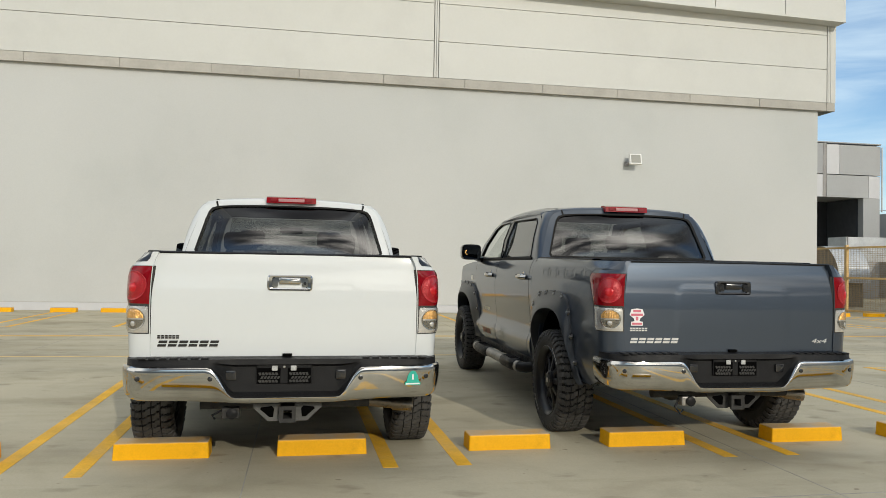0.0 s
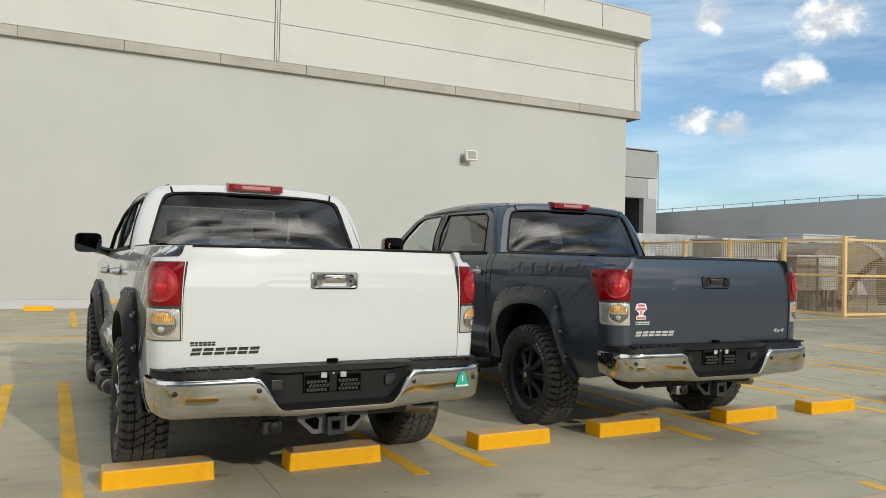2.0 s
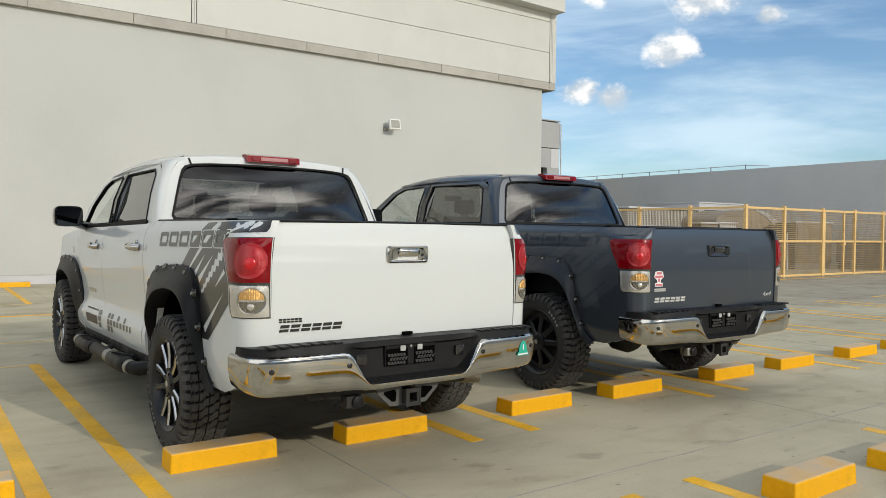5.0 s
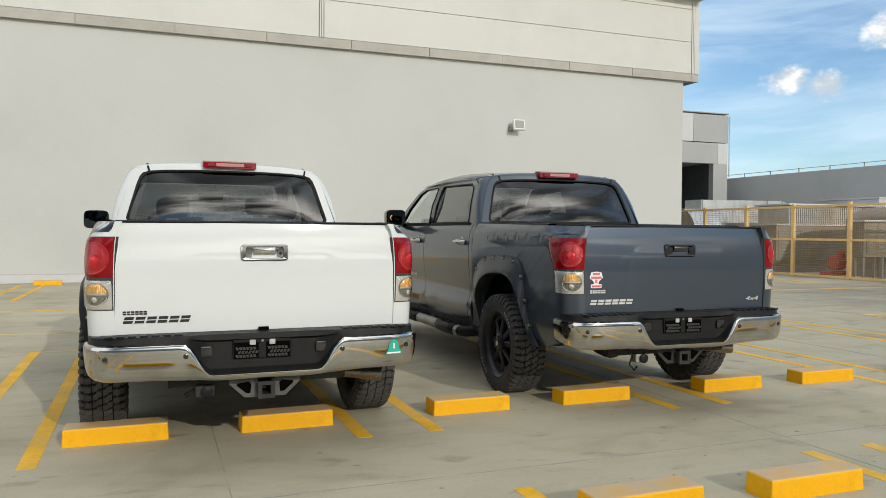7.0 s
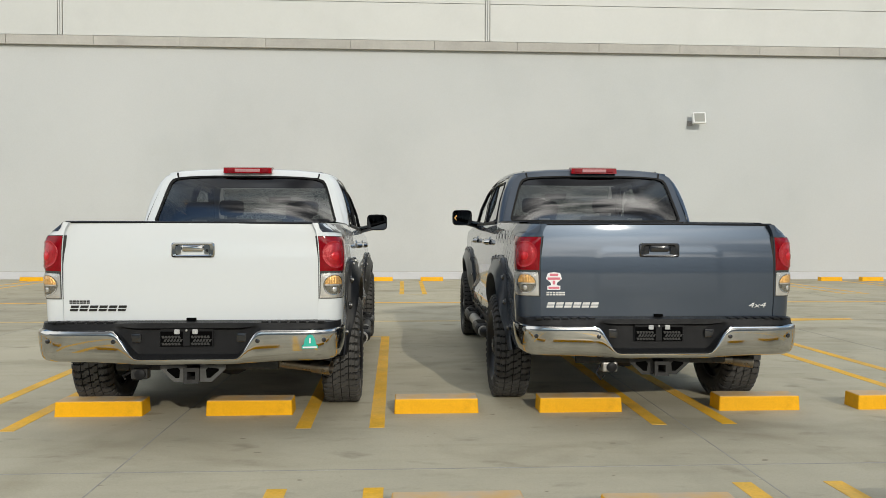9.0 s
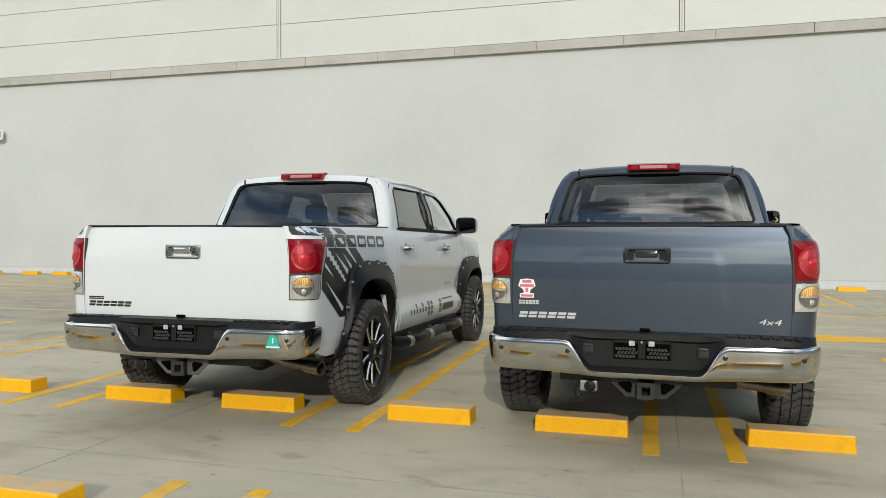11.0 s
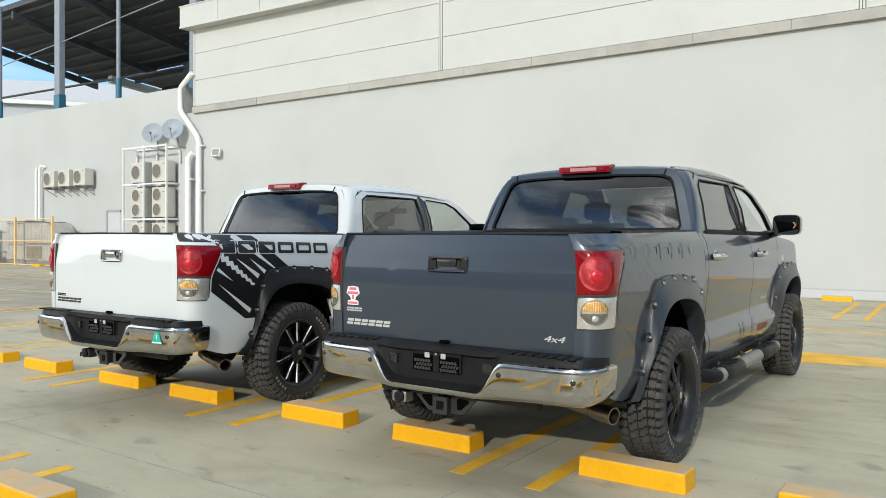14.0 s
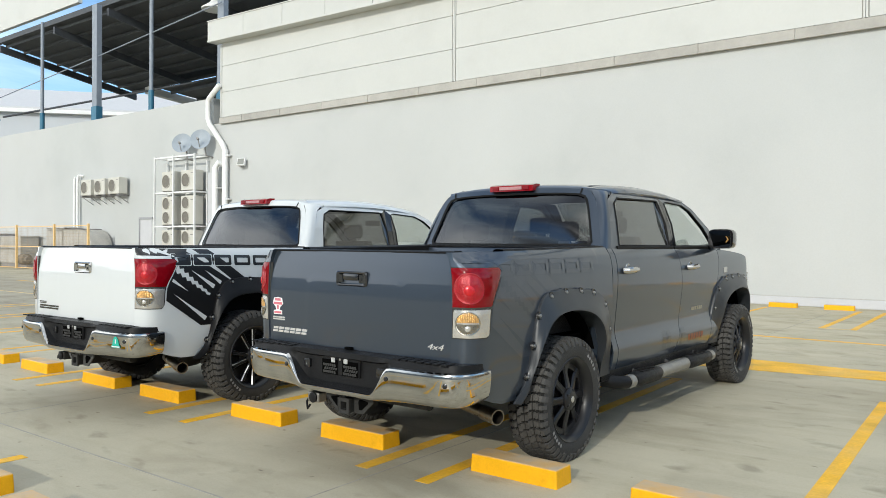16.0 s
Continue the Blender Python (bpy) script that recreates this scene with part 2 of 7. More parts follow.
M = {}
M["floor"] = concrete_floor()
M["joint"] = material("joint sealant", (0.31, 0.295, 0.255), 0.8, vary=0.25, scale=4.0)
M["line"] = material("yellow road paint", (0.81, 0.44, 0.025), 0.6, spec=0.25, vary=0.14, scale=2.5, fine=45.0, bump=0.1, tint=(0.72, 0.43, 0.08), stain=0.18, stain_scale=2.2)
M["pale line"] = material("worn yellow paint", (0.66, 0.48, 0.20), 0.65, vary=0.14, scale=2.5, fine=30.0, stain=0.35, stain_scale=1.5)
M["stop"] = material("yellow wheel stop paint", (0.82, 0.405, 0.005), 0.5, spec=0.25, vary=0.06, scale=6.0, fine=70.0, bump=0.08, rough_vary=0.10, stain=0.14, stain_scale=7.0, piece=0.06)


def dust_on_top(m, dust, amount):
    """Dry dust and wear that lies on the upward faces."""
    n, l = m.node_tree.nodes, m.node_tree.links
    b = n["Principled BSDF"]
    base = b.inputs["Base Color"].links[0].from_socket
    geo, sp, mr, tx, tc, mu, mx = (n.new(k) for k in ("ShaderNodeNewGeometry", "ShaderNodeSeparateXYZ", "ShaderNodeMapRange", "ShaderNodeTexNoise", "ShaderNodeTexCoord", "ShaderNodeMath", "ShaderNodeMix"))
    l.new(geo.outputs["Normal"], sp.inputs[0])
    l.new(sp.outputs["Z"], mr.inputs["Value"])
    mr.inputs["From Min"].default_value, mr.inputs["From Max"].default_value = 0.5, 0.95
    l.new(tc.outputs["Object"], tx.inputs["Vector"])
    tx.inputs["Scale"].default_value, tx.inputs["Detail"].default_value = 6.0, 6.0
    mu.operation = "MULTIPLY"
    l.new(mr.outputs["Result"], mu.inputs[0])
    r2 = n.new("ShaderNodeMapRange")
    l.new(tx.outputs["Fac"], r2.inputs["Value"])
    r2.inputs["From Min"].default_value, r2.inputs["From Max"].default_value = 0.3, 0.65
    r2.inputs["To Min"].default_value, r2.inputs["To Max"].default_value = amount * 0.5, amount
    l.new(r2.outputs["Result"], mu.inputs[1])
    mx.data_type = "RGBA"
    l.new(mu.outputs[0], mx.inputs["Factor"])
    l.new(base, mx.inputs[6])
    mx.inputs[7].default_value = (*dust, 1)
    l.new(mx.outputs[2], b.inputs["Base Color"])


dust_on_top(M["stop"], (0.50, 0.40, 0.28), 1.0)
M["render"] = material("pale wall render", (0.495, 0.50, 0.485), 0.85, vary=0.03, scale=0.25, fine=25.0, bump=0.05, tint=(0.475, 0.485, 0.47), stain=0.05, stain_scale=0.3)
M["clad"] = material("cream cladding panel", (0.53, 0.532, 0.502), 0.55, vary=0.02, scale=0.5, fine=14.0, stain=0.05, stain_scale=0.7, piece=0.015)
M["band"] = material("stained concrete ledge", (0.40, 0.382, 0.345), 0.85, vary=0.06, scale=1.3, fine=14.0, bump=0.15, stain=0.14, stain_scale=1.8, piece=0.05)
M["seam"] = material("panel seam", (0.42, 0.415, 0.38), 0.7, vary=0.1)
M["grey wall"] = material("grey painted wall", (0.36, 0.365, 0.365), 0.8, vary=0.04, scale=0.3, fine=10.0, stain=0.08, stain_scale=0.4)
M["pale grey wall"] = material("pale grey parapet paint", (0.54, 0.538, 0.525), 0.8, vary=0.04, scale=0.3, fine=10.0, stain=0.08, stain_scale=0.4)
M["machine pale"] = material("dusty grey plant casing", (0.44, 0.42, 0.38), 0.6, vary=0.12, scale=1.5, fine=14.0, stain=0.2, stain_scale=2.0)
M["mid grey"] = material("mid grey painted wall", (0.33, 0.335, 0.34), 0.8, vary=0.04, scale=0.4, fine=10.0)
M["light grey"] = material("light grey panel", (0.52, 0.52, 0.53), 0.7, vary=0.03)
M["dark"] = material("shade black for openings", (0.02, 0.021, 0.023), 0.8, vary=0.2)
M["fence"] = material("yellow steel fence paint", (0.76, 0.51, 0.215), 0.5, vary=0.08, scale=5.0, fine=60.0)
M["mesh"] = material("fence wire", (0.38, 0.27, 0.14), 0.5, vary=0.1)
M["duct"] = material("galvanised duct", (0.62, 0.63, 0.62), 0.38, 0.75, vary=0.10, scale=2.0, fine=20.0, rough_vary=0.12)
M["machine"] = material("beige plant casing", (0.24, 0.205, 0.16), 0.6, vary=0.12, scale=1.5, fine=14.0, stain=0.2, stain_scale=2.0)
M["machine dark"] = material("grey plant casing", (0.26, 0.25, 0.24), 0.6, vary=0.12, scale=1.5, fine=14.0)
M["red"] = material("red pump paint", (0.42, 0.06, 0.05), 0.5, vary=0.1)
M["ac"] = material("ivory air conditioner casing", (0.55, 0.53, 0.47), 0.5, vary=0.04, scale=2.0)
M["grille"] = material("fan grille", (0.16, 0.145, 0.12), 0.6, vary=0.15, scale=8.0)
M["white steel"] = material("white painted steel", (0.72, 0.72, 0.70), 0.5, vary=0.05, scale=2.0)
M["dish"] = material("pale grey dish", (0.31, 0.35, 0.39), 0.5, vary=0.08)
M["steel dark"] = material("dark grey steel", (0.055, 0.06, 0.068), 0.6, vary=0.15)
M["steel grey"] = material("grey steel column", (0.22, 0.25, 0.29), 0.5, vary=0.08)
M["steel blue"] = material("blue painted column base", (0.03, 0.14, 0.22), 0.5, vary=0.08)
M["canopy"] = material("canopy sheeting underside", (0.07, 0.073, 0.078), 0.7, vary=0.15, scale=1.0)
M["flood glass"] = material("floodlight glass", (0.27, 0.27, 0.24), 0.2, vary=0.03)
M["pipe"] = material("white plastic pipe", (0.76, 0.76, 0.74), 0.4, vary=0.03)
M["backdrop far"] = material("far roof", (0.48, 0.50, 0.52), 0.7, vary=0.05, scale=0.2)


# ---- mesh helpers ----
def finish(bm, smooth=None):
    bmesh.ops.recalc_face_normals(bm, faces=bm.faces)
    if smooth is not None:
        for f in bm.faces:
            f.smooth = True
        for e in bm.edges:
            if len(e.link_faces) == 2 and e.calc_face_angle(0) > radians(smooth):
                e.smooth = False


def part(name, bm, mat, parent=None, label="", smooth=None, shadow=True):
    finish(bm, smooth)
    me = bpy.data.meshes.new(name)
    bm.to_mesh(me)
    bm.free()
    for m in (mat if isinstance(mat, (list, tuple)) else [mat]):
        me.materials.append(m)
    ob = new(name, me)
    if parent is not None:
        ob.parent = parent
    if label:
        ob["label"] = label
    if not shadow:
        ob.visible_shadow = False
    return ob


def empty(name, m=None):
    ob = new(name)
    ob.empty_display_size = 0.2
    if m is not None:
        ob.matrix_basis = m
    return ob


def box(bm, x0, x1, y0, y1, z0, z1, bevel=0.0, seg=2):
    vs = [bm.verts.new((x, y, z)) for x in (x0, x1) for y in (y0, y1) for z in (z0, z1)]
    fs = [bm.faces.new([vs[i] for i in q]) for q in ((0, 1, 3, 2), (4, 6, 7, 5), (0, 4, 5, 1), (2, 3, 7, 6), (0, 2, 6, 4), (1, 5, 7, 3))]
    if bevel:
        es = list({e for f in fs for e in f.edges})
        bmesh.ops.bevel(bm, geom=es, offset=bevel, segments=seg, affect="EDGES", profile=0.5)
    return bm


def boxed(*a, **k):
    return box(bmesh.new(), *a, **k)


def ring_pts(c, axis, r, seg, up=None):
    axis = Vector(axis).normalized()
    u = axis.orthogonal().normalized() if up is None else (Vector(up) - axis * axis.dot(Vector(up))).normalized()
    v = axis.cross(u)
    return [Vector(c) + (u * math.cos(2 * math.pi * i / seg) + v * math.sin(2 * math.pi * i / seg)) * r for i in range(seg)]


def loft(bm, rings, caps=True, closed=True):
    """Faces between successive rings of equal length."""
    rows = [[bm.verts.new(p) for p in ring] for ring in rings]
    n = len(rows[0])
    for a, b in zip(rows, rows[1:]):
        for i in range(n if closed else n - 1):
            j = (i + 1) % n
            bm.faces.new((a[i], a[j], b[j], b[i]))
    if caps and closed:
        bm.faces.new(rows[0][::-1])
        bm.faces.new(rows[-1])
    return bm


def tube(bm, pts, r, seg=8, caps=True):
    """A round bar through the points; r may be a list."""
    pts = [Vector(p) for p in pts]
    rings, up = [], None
    for i, p in enumerate(pts):
        d = (pts[min(i + 1, len(pts) - 1)] - pts[max(i - 1, 0)]).normalized()
        if up is None:
            up = d.orthogonal()
        up = (up - d * d.dot(up)).normalized()
        rings.append(ring_pts(p, d, r[i] if isinstance(r, (list, tuple)) else r, seg, up))
    return loft(bm, rings, caps)


def disc_stack(bm, origin, axis, profile, seg=24, up=None):
    """A turned shape: profile rows of (along axis, radius)."""
    axis = Vector(axis).normalized()
    rings = [ring_pts(Vector(origin) + axis * a, axis, max(r, 1e-4), seg, up) for a, r in profile]
    return loft(bm, rings)


def poly_prism(bm, pts, d):
    """Extrude a planar polygon by the vector d."""
    a = [bm.verts.new(p) for p in pts]
    b = [bm.verts.new(Vector(p) + Vector(d)) for p in pts]
    n = len(a)
    bm.faces.new(a[::-1])
    bm.faces.new(b)
    for i in range(n):
        bm.faces.new((a[i], a[(i + 1) % n], b[(i + 1) % n], b[i]))
    return bm


def structure(ob, label, category="structure"):
    return tagged(ob, label, category, kind="structure")
# ---- the deck ----
WALL_Y = 22.15
floor = structure(part("floor", boxed(-160, 160, -60, 140, -0.4, 0.0), M["floor"]), "pale grey troweled concrete roof parking deck", "floor")
for i, x in enumerate([-15.15, -11.45, -7.75, -4.05, -0.35, 3.35, 7.05, 10.75, 14.45]):
    part("joint", boxed(x - 0.004, x + 0.004, -10, 21.9, 0.0, 0.0015), M["joint"], floor)
for y in (-3.2, 4.25, 11.7):
    part("joint", boxed(-25, 25, y - 0.006, y + 0.006, 0.0, 0.0018), M["joint"], floor)


def line_bar(x0, x1, y0, y1, pale=False, skew=0.0):
    dx = skew * (y1 - y0)
    bar = poly_prism(bmesh.new(), [(x0, y0, -0.02), (x1, y0, -0.02), (x1 + dx, y1, -0.02), (x0 + dx, y1, -0.02)], (0, 0, 0.0224))
    ob = part("parking_line", bar, M["pale line" if pale else "line"])
    return tagged(ob, "worn pale yellow painted line on concrete" if pale else "yellow painted parking bay line on concrete", "road marking", "bay lines", "structure")


BAY, W = 2.54, 0.108
for k in range(-6, 7):
    x = 0.612 + 2.565 * k
    for dx in (0.0, 0.52):
        line_bar(x + dx - W / 2, x + dx + W / 2, 5.20, 9.90, skew=-0.011)
        line_bar(x + dx + 0.072 - W / 2, x + dx + 0.072 + W / 2, -1.0, 3.932, skew=-0.009)
        line_bar(x + 0.67 + dx - W / 2, x + 0.67 + dx + W / 2, 16.75, 21.25)
    line_bar(x - 0.051 + W / 2, x - 0.051 + 0.52 - W / 2, 9.84, 9.90, True)
    line_bar(x + 0.67 + W / 2, x + 0.67 + 0.52 - W / 2, 16.75, 16.81, True)
line_bar(-24, 24, 14.70, 14.82)
line_bar(-24, 3.2, 11.60, 11.68, True)
bm = poly_prism(bmesh.new(), [(3.4, 10.92, 0.002), (8.6, 11.66, 0.002), (8.6, 11.78, 0.002), (3.4, 11.95, 0.002)], (0, 0, 0.003))
tagged(part("painted_arrow", bm, M["line"]), "yellow painted tapering arrow marking on concrete", "road marking", "", "structure")

# wheel stops
bm = box(bmesh.new(), -0.325, 0.325, 0, 0.20, 0, 0.115)
for v in bm.verts:
    if v.co.z > 0.05:
        v.co.y += 0.005 if v.co.y < 0.1 else -0.005
        v.co.x += 0.006 if v.co.x < 0 else -0.006
bmesh.ops.bevel(bm, geom=[e for e in bm.edges if min(v.co.z for v in e.verts) > 0.05 or abs(e.verts[0].co.z - e.verts[1].co.z) > 0.05], offset=0.011, segments=3, affect="EDGES", profile=0.5)
first = None


def wheel_stop(x, y, rz=0.0):
    global first
    if first is None:
        first = tagged(part("wheel_stop", bm, M["stop"]), "yellow painted concrete wheel stop on the deck", "wheel stop", "wheel stops")
        first.matrix_basis = pose(x, y, 0, 0, 0, rz)
        return first
    return copy_thing(first, pose(x, y, 0, 0, 0, rz))


for k in range(-5, 6):
    c = -0.41 + BAY * k
    wheel_stop(c - 0.555, 5.60, 0.4 * math.sin(k * 2.1))
    wheel_stop(c + 0.565, 5.595, 0.5 * math.sin(k * 1.3 + 1))
    wheel_stop(c - 0.545, 3.345, 0.6 * math.sin(k * 1.7))
    wheel_stop(c + 0.475, 3.28, 0.5 * math.sin(k * 2.9 + 2))
for k, x in enumerate((-29.3, -26.45, -23.75, -20.6, -17.65, -14.75, -11.88, -9.0, -6.18, -3.26, -0.56, 2.13, 4.86, 7.9, 11.03, 13.88, 16.9)):
    wheel_stop(x, 21.32, 0.3 * math.sin(k))
    wheel_stop(x + 1.25, 21.32, 0.4 * math.sin(k * 3))

# ---- the large building ----
XL, XR = -21.3, 16.74
structure(part("wall_north", boxed(XL - 0.6, XR - 0.12, WALL_Y, WALL_Y + 0.3, 0, 6.78), M["render"]), "off-white rendered blank building wall", "wall")
structure(part("wall_north_return", boxed(XR - 0.42, XR - 0.12, WALL_Y + 0.31, 60, 0, 6.78), M["render"]), "off-white rendered return wall", "wall")
structure(part("baseboard", boxed(XL, XR + 0.50, WALL_Y - 0.06, WALL_Y - 0.002, 0, 0.215, 0.01), M["light grey"]), "white rendered upstand along the wall foot", "baseboard")
structure(part("trim_gap", boxed(XL, XR - 0.12, WALL_Y - 0.012, WALL_Y - 0.001, 0.217, 0.24), M["seam"]), "dark joint above the upstand", "trim")
upper = structure(part("wall_upper", boxed(XL + 0.02, XR + 0.42, 22.11, 22.6, 6.80, 10.1), M["seam"]), "backing of the cream upper cladding", "wall")
seams = [XL + 0.08, -8.49, 3.775, 16.95]
levels = [7.0, 8.10, 9.24, 10.4]
for a, b in zip(seams, seams[1:]):
    for z0, z1 in zip(levels, levels[1:]):
        part("panel", boxed(a + 0.08, b - 0.08, 22.05, 22.10, z0 + 0.007, z1 - 0.007, 0.004, 1), M["clad"], upper)
for s in seams:
    part("trim", boxed(s - 0.055, s - 0.008, 22.045, 22.10, 7.01, 10.2), M["clad"], upper)
    part("trim", boxed(s + 0.008, s + 0.055, 22.045, 22.10, 7.01, 10.2), M["clad"], upper)
part("panel", boxed(17.02, 17.16, 22.05, 22.10, 7.01, 10.1), M["clad"], upper)
part("panel", boxed(17.162, 17.20, 22.05, 40.0, 7.01, 10.1), M["clad"], upper)
ledge = structure(part("trim_ledge", boxed(XL, XR + 0.38, 22.05, 22.14, 6.735, 6.985), M["seam"]), "grey stained concrete ledge core", "trim")
x = -22.19
while x < 17.1:
    a, b = max(x, XL), min(x + 2.44, XR + 0.42)
    if b - a > 0.1:
        part("panel", boxed(a + 0.006, b - 0.006, 22.015, 22.049, 6.722, 6.990, 0.006, 1), M["band"], ledge)
    x += 2.44
part("panel", boxed(XR + 0.382, XR + 0.42, 22.03, 40, 6.722, 6.990), M["band"], ledge)


def parapet_z(x):
    return 9.97 - 0.0184 * (x + 2.0)


parapet = structure(part("trim_parapet", poly_prism(bmesh.new(), [(x, 21.66, parapet_z(x) + dz) for x, dz in ((XL - 0.26, 0.02), (17.18, 0.02), (17.18, 0.79), (XL - 0.26, 0.79))], (0, 0.9, 0)), M["clad"]),
                    "cream sheet-metal roof parapet", "parapet")
x = -21.58
while x < 17.2:
    b = min(x + 2.44, 17.22)
    part("panel", poly_prism(bmesh.new(), [(q, 21.60, parapet_z(q) + dz) for q, dz in ((x + 0.012, 0), (b - 0.012, 0), (b - 0.012, 0.82), (x + 0.012, 0.82))], (0, 0.055, 0)), M["clad"], parapet)
    x += 2.44
part("cap", poly_prism(bmesh.new(), [(q, 21.57, parapet_z(q) + dz) for q, dz in ((-21.6, 0.82), (17.24, 0.82), (17.24, 0.86), (-21.6, 0.86))], (0, 1.0, 0)), M["clad"], parapet)
part("soffit", poly_prism(bmesh.new(), [(q, 21.58, parapet_z(q) + dz) for q, dz in ((-21.58, -0.07), (17.2, -0.07), (17.2, -0.004), (-21.58, -0.004))], (0, 0.5, 0)), M["clad"], parapet)
part("panel", poly_prism(bmesh.new(), [(17.19, y, parapet_z(17.2) + dz) for y, dz in ((21.66, 0), (40, 0), (40, 0.82), (21.66, 0.82))], (0.05, 0, 0)), M["clad"], parapet)
structure(part("building_core", boxed(XL, XR + 0.1, 22.75, 60, 0.0, 9.7), M["render"]), "plain bulk of the building behind the wall", "wall")

# lower wall to the west
structure(part("baseboard_west", boxed(-46, XL - 0.02, WALL_Y - 0.045, WALL_Y + 0.018, 0, 0.30, 0.01), M["light grey"]), "white rendered upstand along the lower wall", "baseboard")
low = structure(part("wall_west", boxed(-90, XL - 0.61, WALL_Y + 0.02, WALL_Y + 0.62, 0, 7.96), M["render"]), "lower off-white rendered wall with fixtures", "wall")


def floodlight(x, z, turn):
    t = tagged(empty("floodlight", pose(x, WALL_Y, z, 0, 0, turn)), "small white square floodlight on the wall", "floodlight", "floodlights")
    part("bracket", boxed(-0.22, -0.06, -0.06, 0.0, -0.16, -0.02, 0.01), M["machine dark"], t)
    part("arm", tube(bmesh.new(), [(-0.14, -0.05, -0.09), (0, -0.22, -0.02)], 0.03), M["machine dark"], t)
    head = bmesh.new()
    box(head, -0.19, 0.19, -0.06, 0.06, -0.17, 0.17, 0.02)
    o = part("housing", head, M["white steel"], t)
    o.matrix_basis = pose(0.06, -0.28, 0.02, -14, 0, 0)
    g = part("pane", boxed(-0.15, 0.15, -0.066, -0.0615, -0.13, 0.13), M["flood glass"], o)
    return t


floodlight(10.04, 4.78, -6)
floodlight(-19.75, 4.92, 20)
# ---- east side: grey buildings, fence, plant ----
structure(part("wall_east", boxed(33.0, 33.4, -60, 60, 0, 4.85), M["pale grey wall"]), "long plain grey parapet wall", "wall")
rail = structure(empty("trim_rail"), "thin steel cable rail along the wall top", "rail")
y = 24.5
while y < 42:
    part("post", boxed(33.15, 33.19, y, y + 0.04, 4.85, 5.10), M["steel grey"], rail)
    y += 2.1
part("cable", tube(bmesh.new(), [(33.17, 23.2, 4.95), (33.17, 24.5, 5.07), (33.17, 42, 5.07)], 0.02, 5), M["light grey"], rail)

block = tagged(empty("stair_block", pose(0, 0, 0)), "grey rendered stair block with a dark doorway opening", "building")
BY = 36.7
for x0, x1, z0, z1, mm in ((24.0, 27.90, 6.82, 8.50, "mid grey"), (28.13, 28.93, 6.82, 8.46, "light grey"), (28.93, 31.5, 6.82, 8.46, "grey wall"),
                           (24.0, 27.90, 5.55, 6.78, "light grey"), (28.13, 30.74, 5.55, 6.78, "grey wall"), (30.74, 31.46, 5.55, 6.78, "light grey"),
                           (30.41, 31.46, 0.0, 5.55, "grey wall"), (27.90, 28.13, 5.55, 8.52, "machine dark")):
    part("wall_panel", boxed(x0 + 0.01, x1 - 0.01, BY, BY + 0.4, z0 + 0.01, z1), M[mm], block)
part("wall", boxed(24.0, 31.45, BY + 0.41, 46, 5.6, 8.4), M["grey wall"], block)
# dark reveal and back sheet put the opening's shade into their colours
part("reveal", boxed(30.40, 30.7, BY + 0.42, 40.0, 0, 5.55), M["steel dark"], block)
part("opening", boxed(24.0, 30.38, 39.6, 39.8, 0, 5.55), M["dark"], block)
part("side_wall", boxed(31.0, 31.45, BY + 0.41, 46, 0, 5.58), M["grey wall"], block)
part("coping", boxed(24.0, 31.52, BY - 0.04, BY + 0.5, 8.53, 8.60, 0.02), M["mid grey"], block)
part("pipe", tube(bmesh.new(), [(31.52, BY - 0.08, 4.8), (31.52, BY - 0.08, 8.4)], 0.04, 8), M["light grey"], block)


def fence_panel(p, q, top, gate=False, gap=0.06, wire=0.0048, rail=0.035, upright=0.8):
    """A framed wire-mesh fence panel from p to q in plan."""
    p, q = Vector((*p, 0)), Vector((*q, 0))
    d = (q - p).normalized()
    L = (q - p).length
    t = tagged(empty("fence_panel", Matrix.Translation(p) @ Matrix.Rotation(math.atan2(d.y, d.x), 4, "Z")),
               "yellow steel mesh gate panel" if gate else "yellow steel fence panel with wire mesh", "fence", "plant fence")
    part("post", boxed(0, 0.11, -0.05, 0.05, 0, top + 0.05, 0.008), M["fence"], t)
    for z in (0.055, top * 0.52, top - 0.05):
        part("rail", boxed(0.112, L, -0.03, 0.03, z - rail, z + rail), M["fence"], t)
    if gate:
        for x in (0.13, L * 0.66):
            part("stile", boxed(x, x + 0.08, -0.034, 0.034, 0.06, top - 0.1), M["fence"], t)
        part("lock", boxed(L * 0.66 - 0.04, L * 0.66 + 0.12, -0.06, 0.06, 1.08, 1.20, 0.01), M["fence"], t)
    b = bmesh.new()
    r = wire
    n = int((L - 0.15) / gap)
    for i in range(n):
        x = 0.13 + (i + 0.5) * (L - 0.15) / n
        box(b, x - r * upright, x + r * upright, -r * 0.6, r * 0.6, 0.09, top - 0.08)
    m = int((top - 0.17) / gap)
    for j in range(m):
        z = 0.09 + (j + 0.5) * (top - 0.17) / m
        box(b, 0.12, L, -r, r, z - r, z + r)
    o = part("wire_mesh", b, M["mesh"], t)
    o["kind"] = "stuff"
    return t


FX, FY, FT = 19.25, 15.42, 2.35
pts = [(FX, FY), (21.35, 15.36), (23.77, 15.35), (26.0, 15.35), (28.16, 15.35), (30.5, 15.35), (32.95, 15.35)]
for i, (a, b) in enumerate(zip(pts, pts[1:])):
    fence_panel(a, b, FT, gate=(i == 2), gap=0.066, wire=0.0068, upright=0.3)
ys = [FY, 17.55, 19.75, 21.9, 24.1, 26.3, 28.5]
for a, b in zip(ys, ys[1:]):
    fence_panel((FX, b), (FX, a), FT, gap=0.075, wire=0.0042)


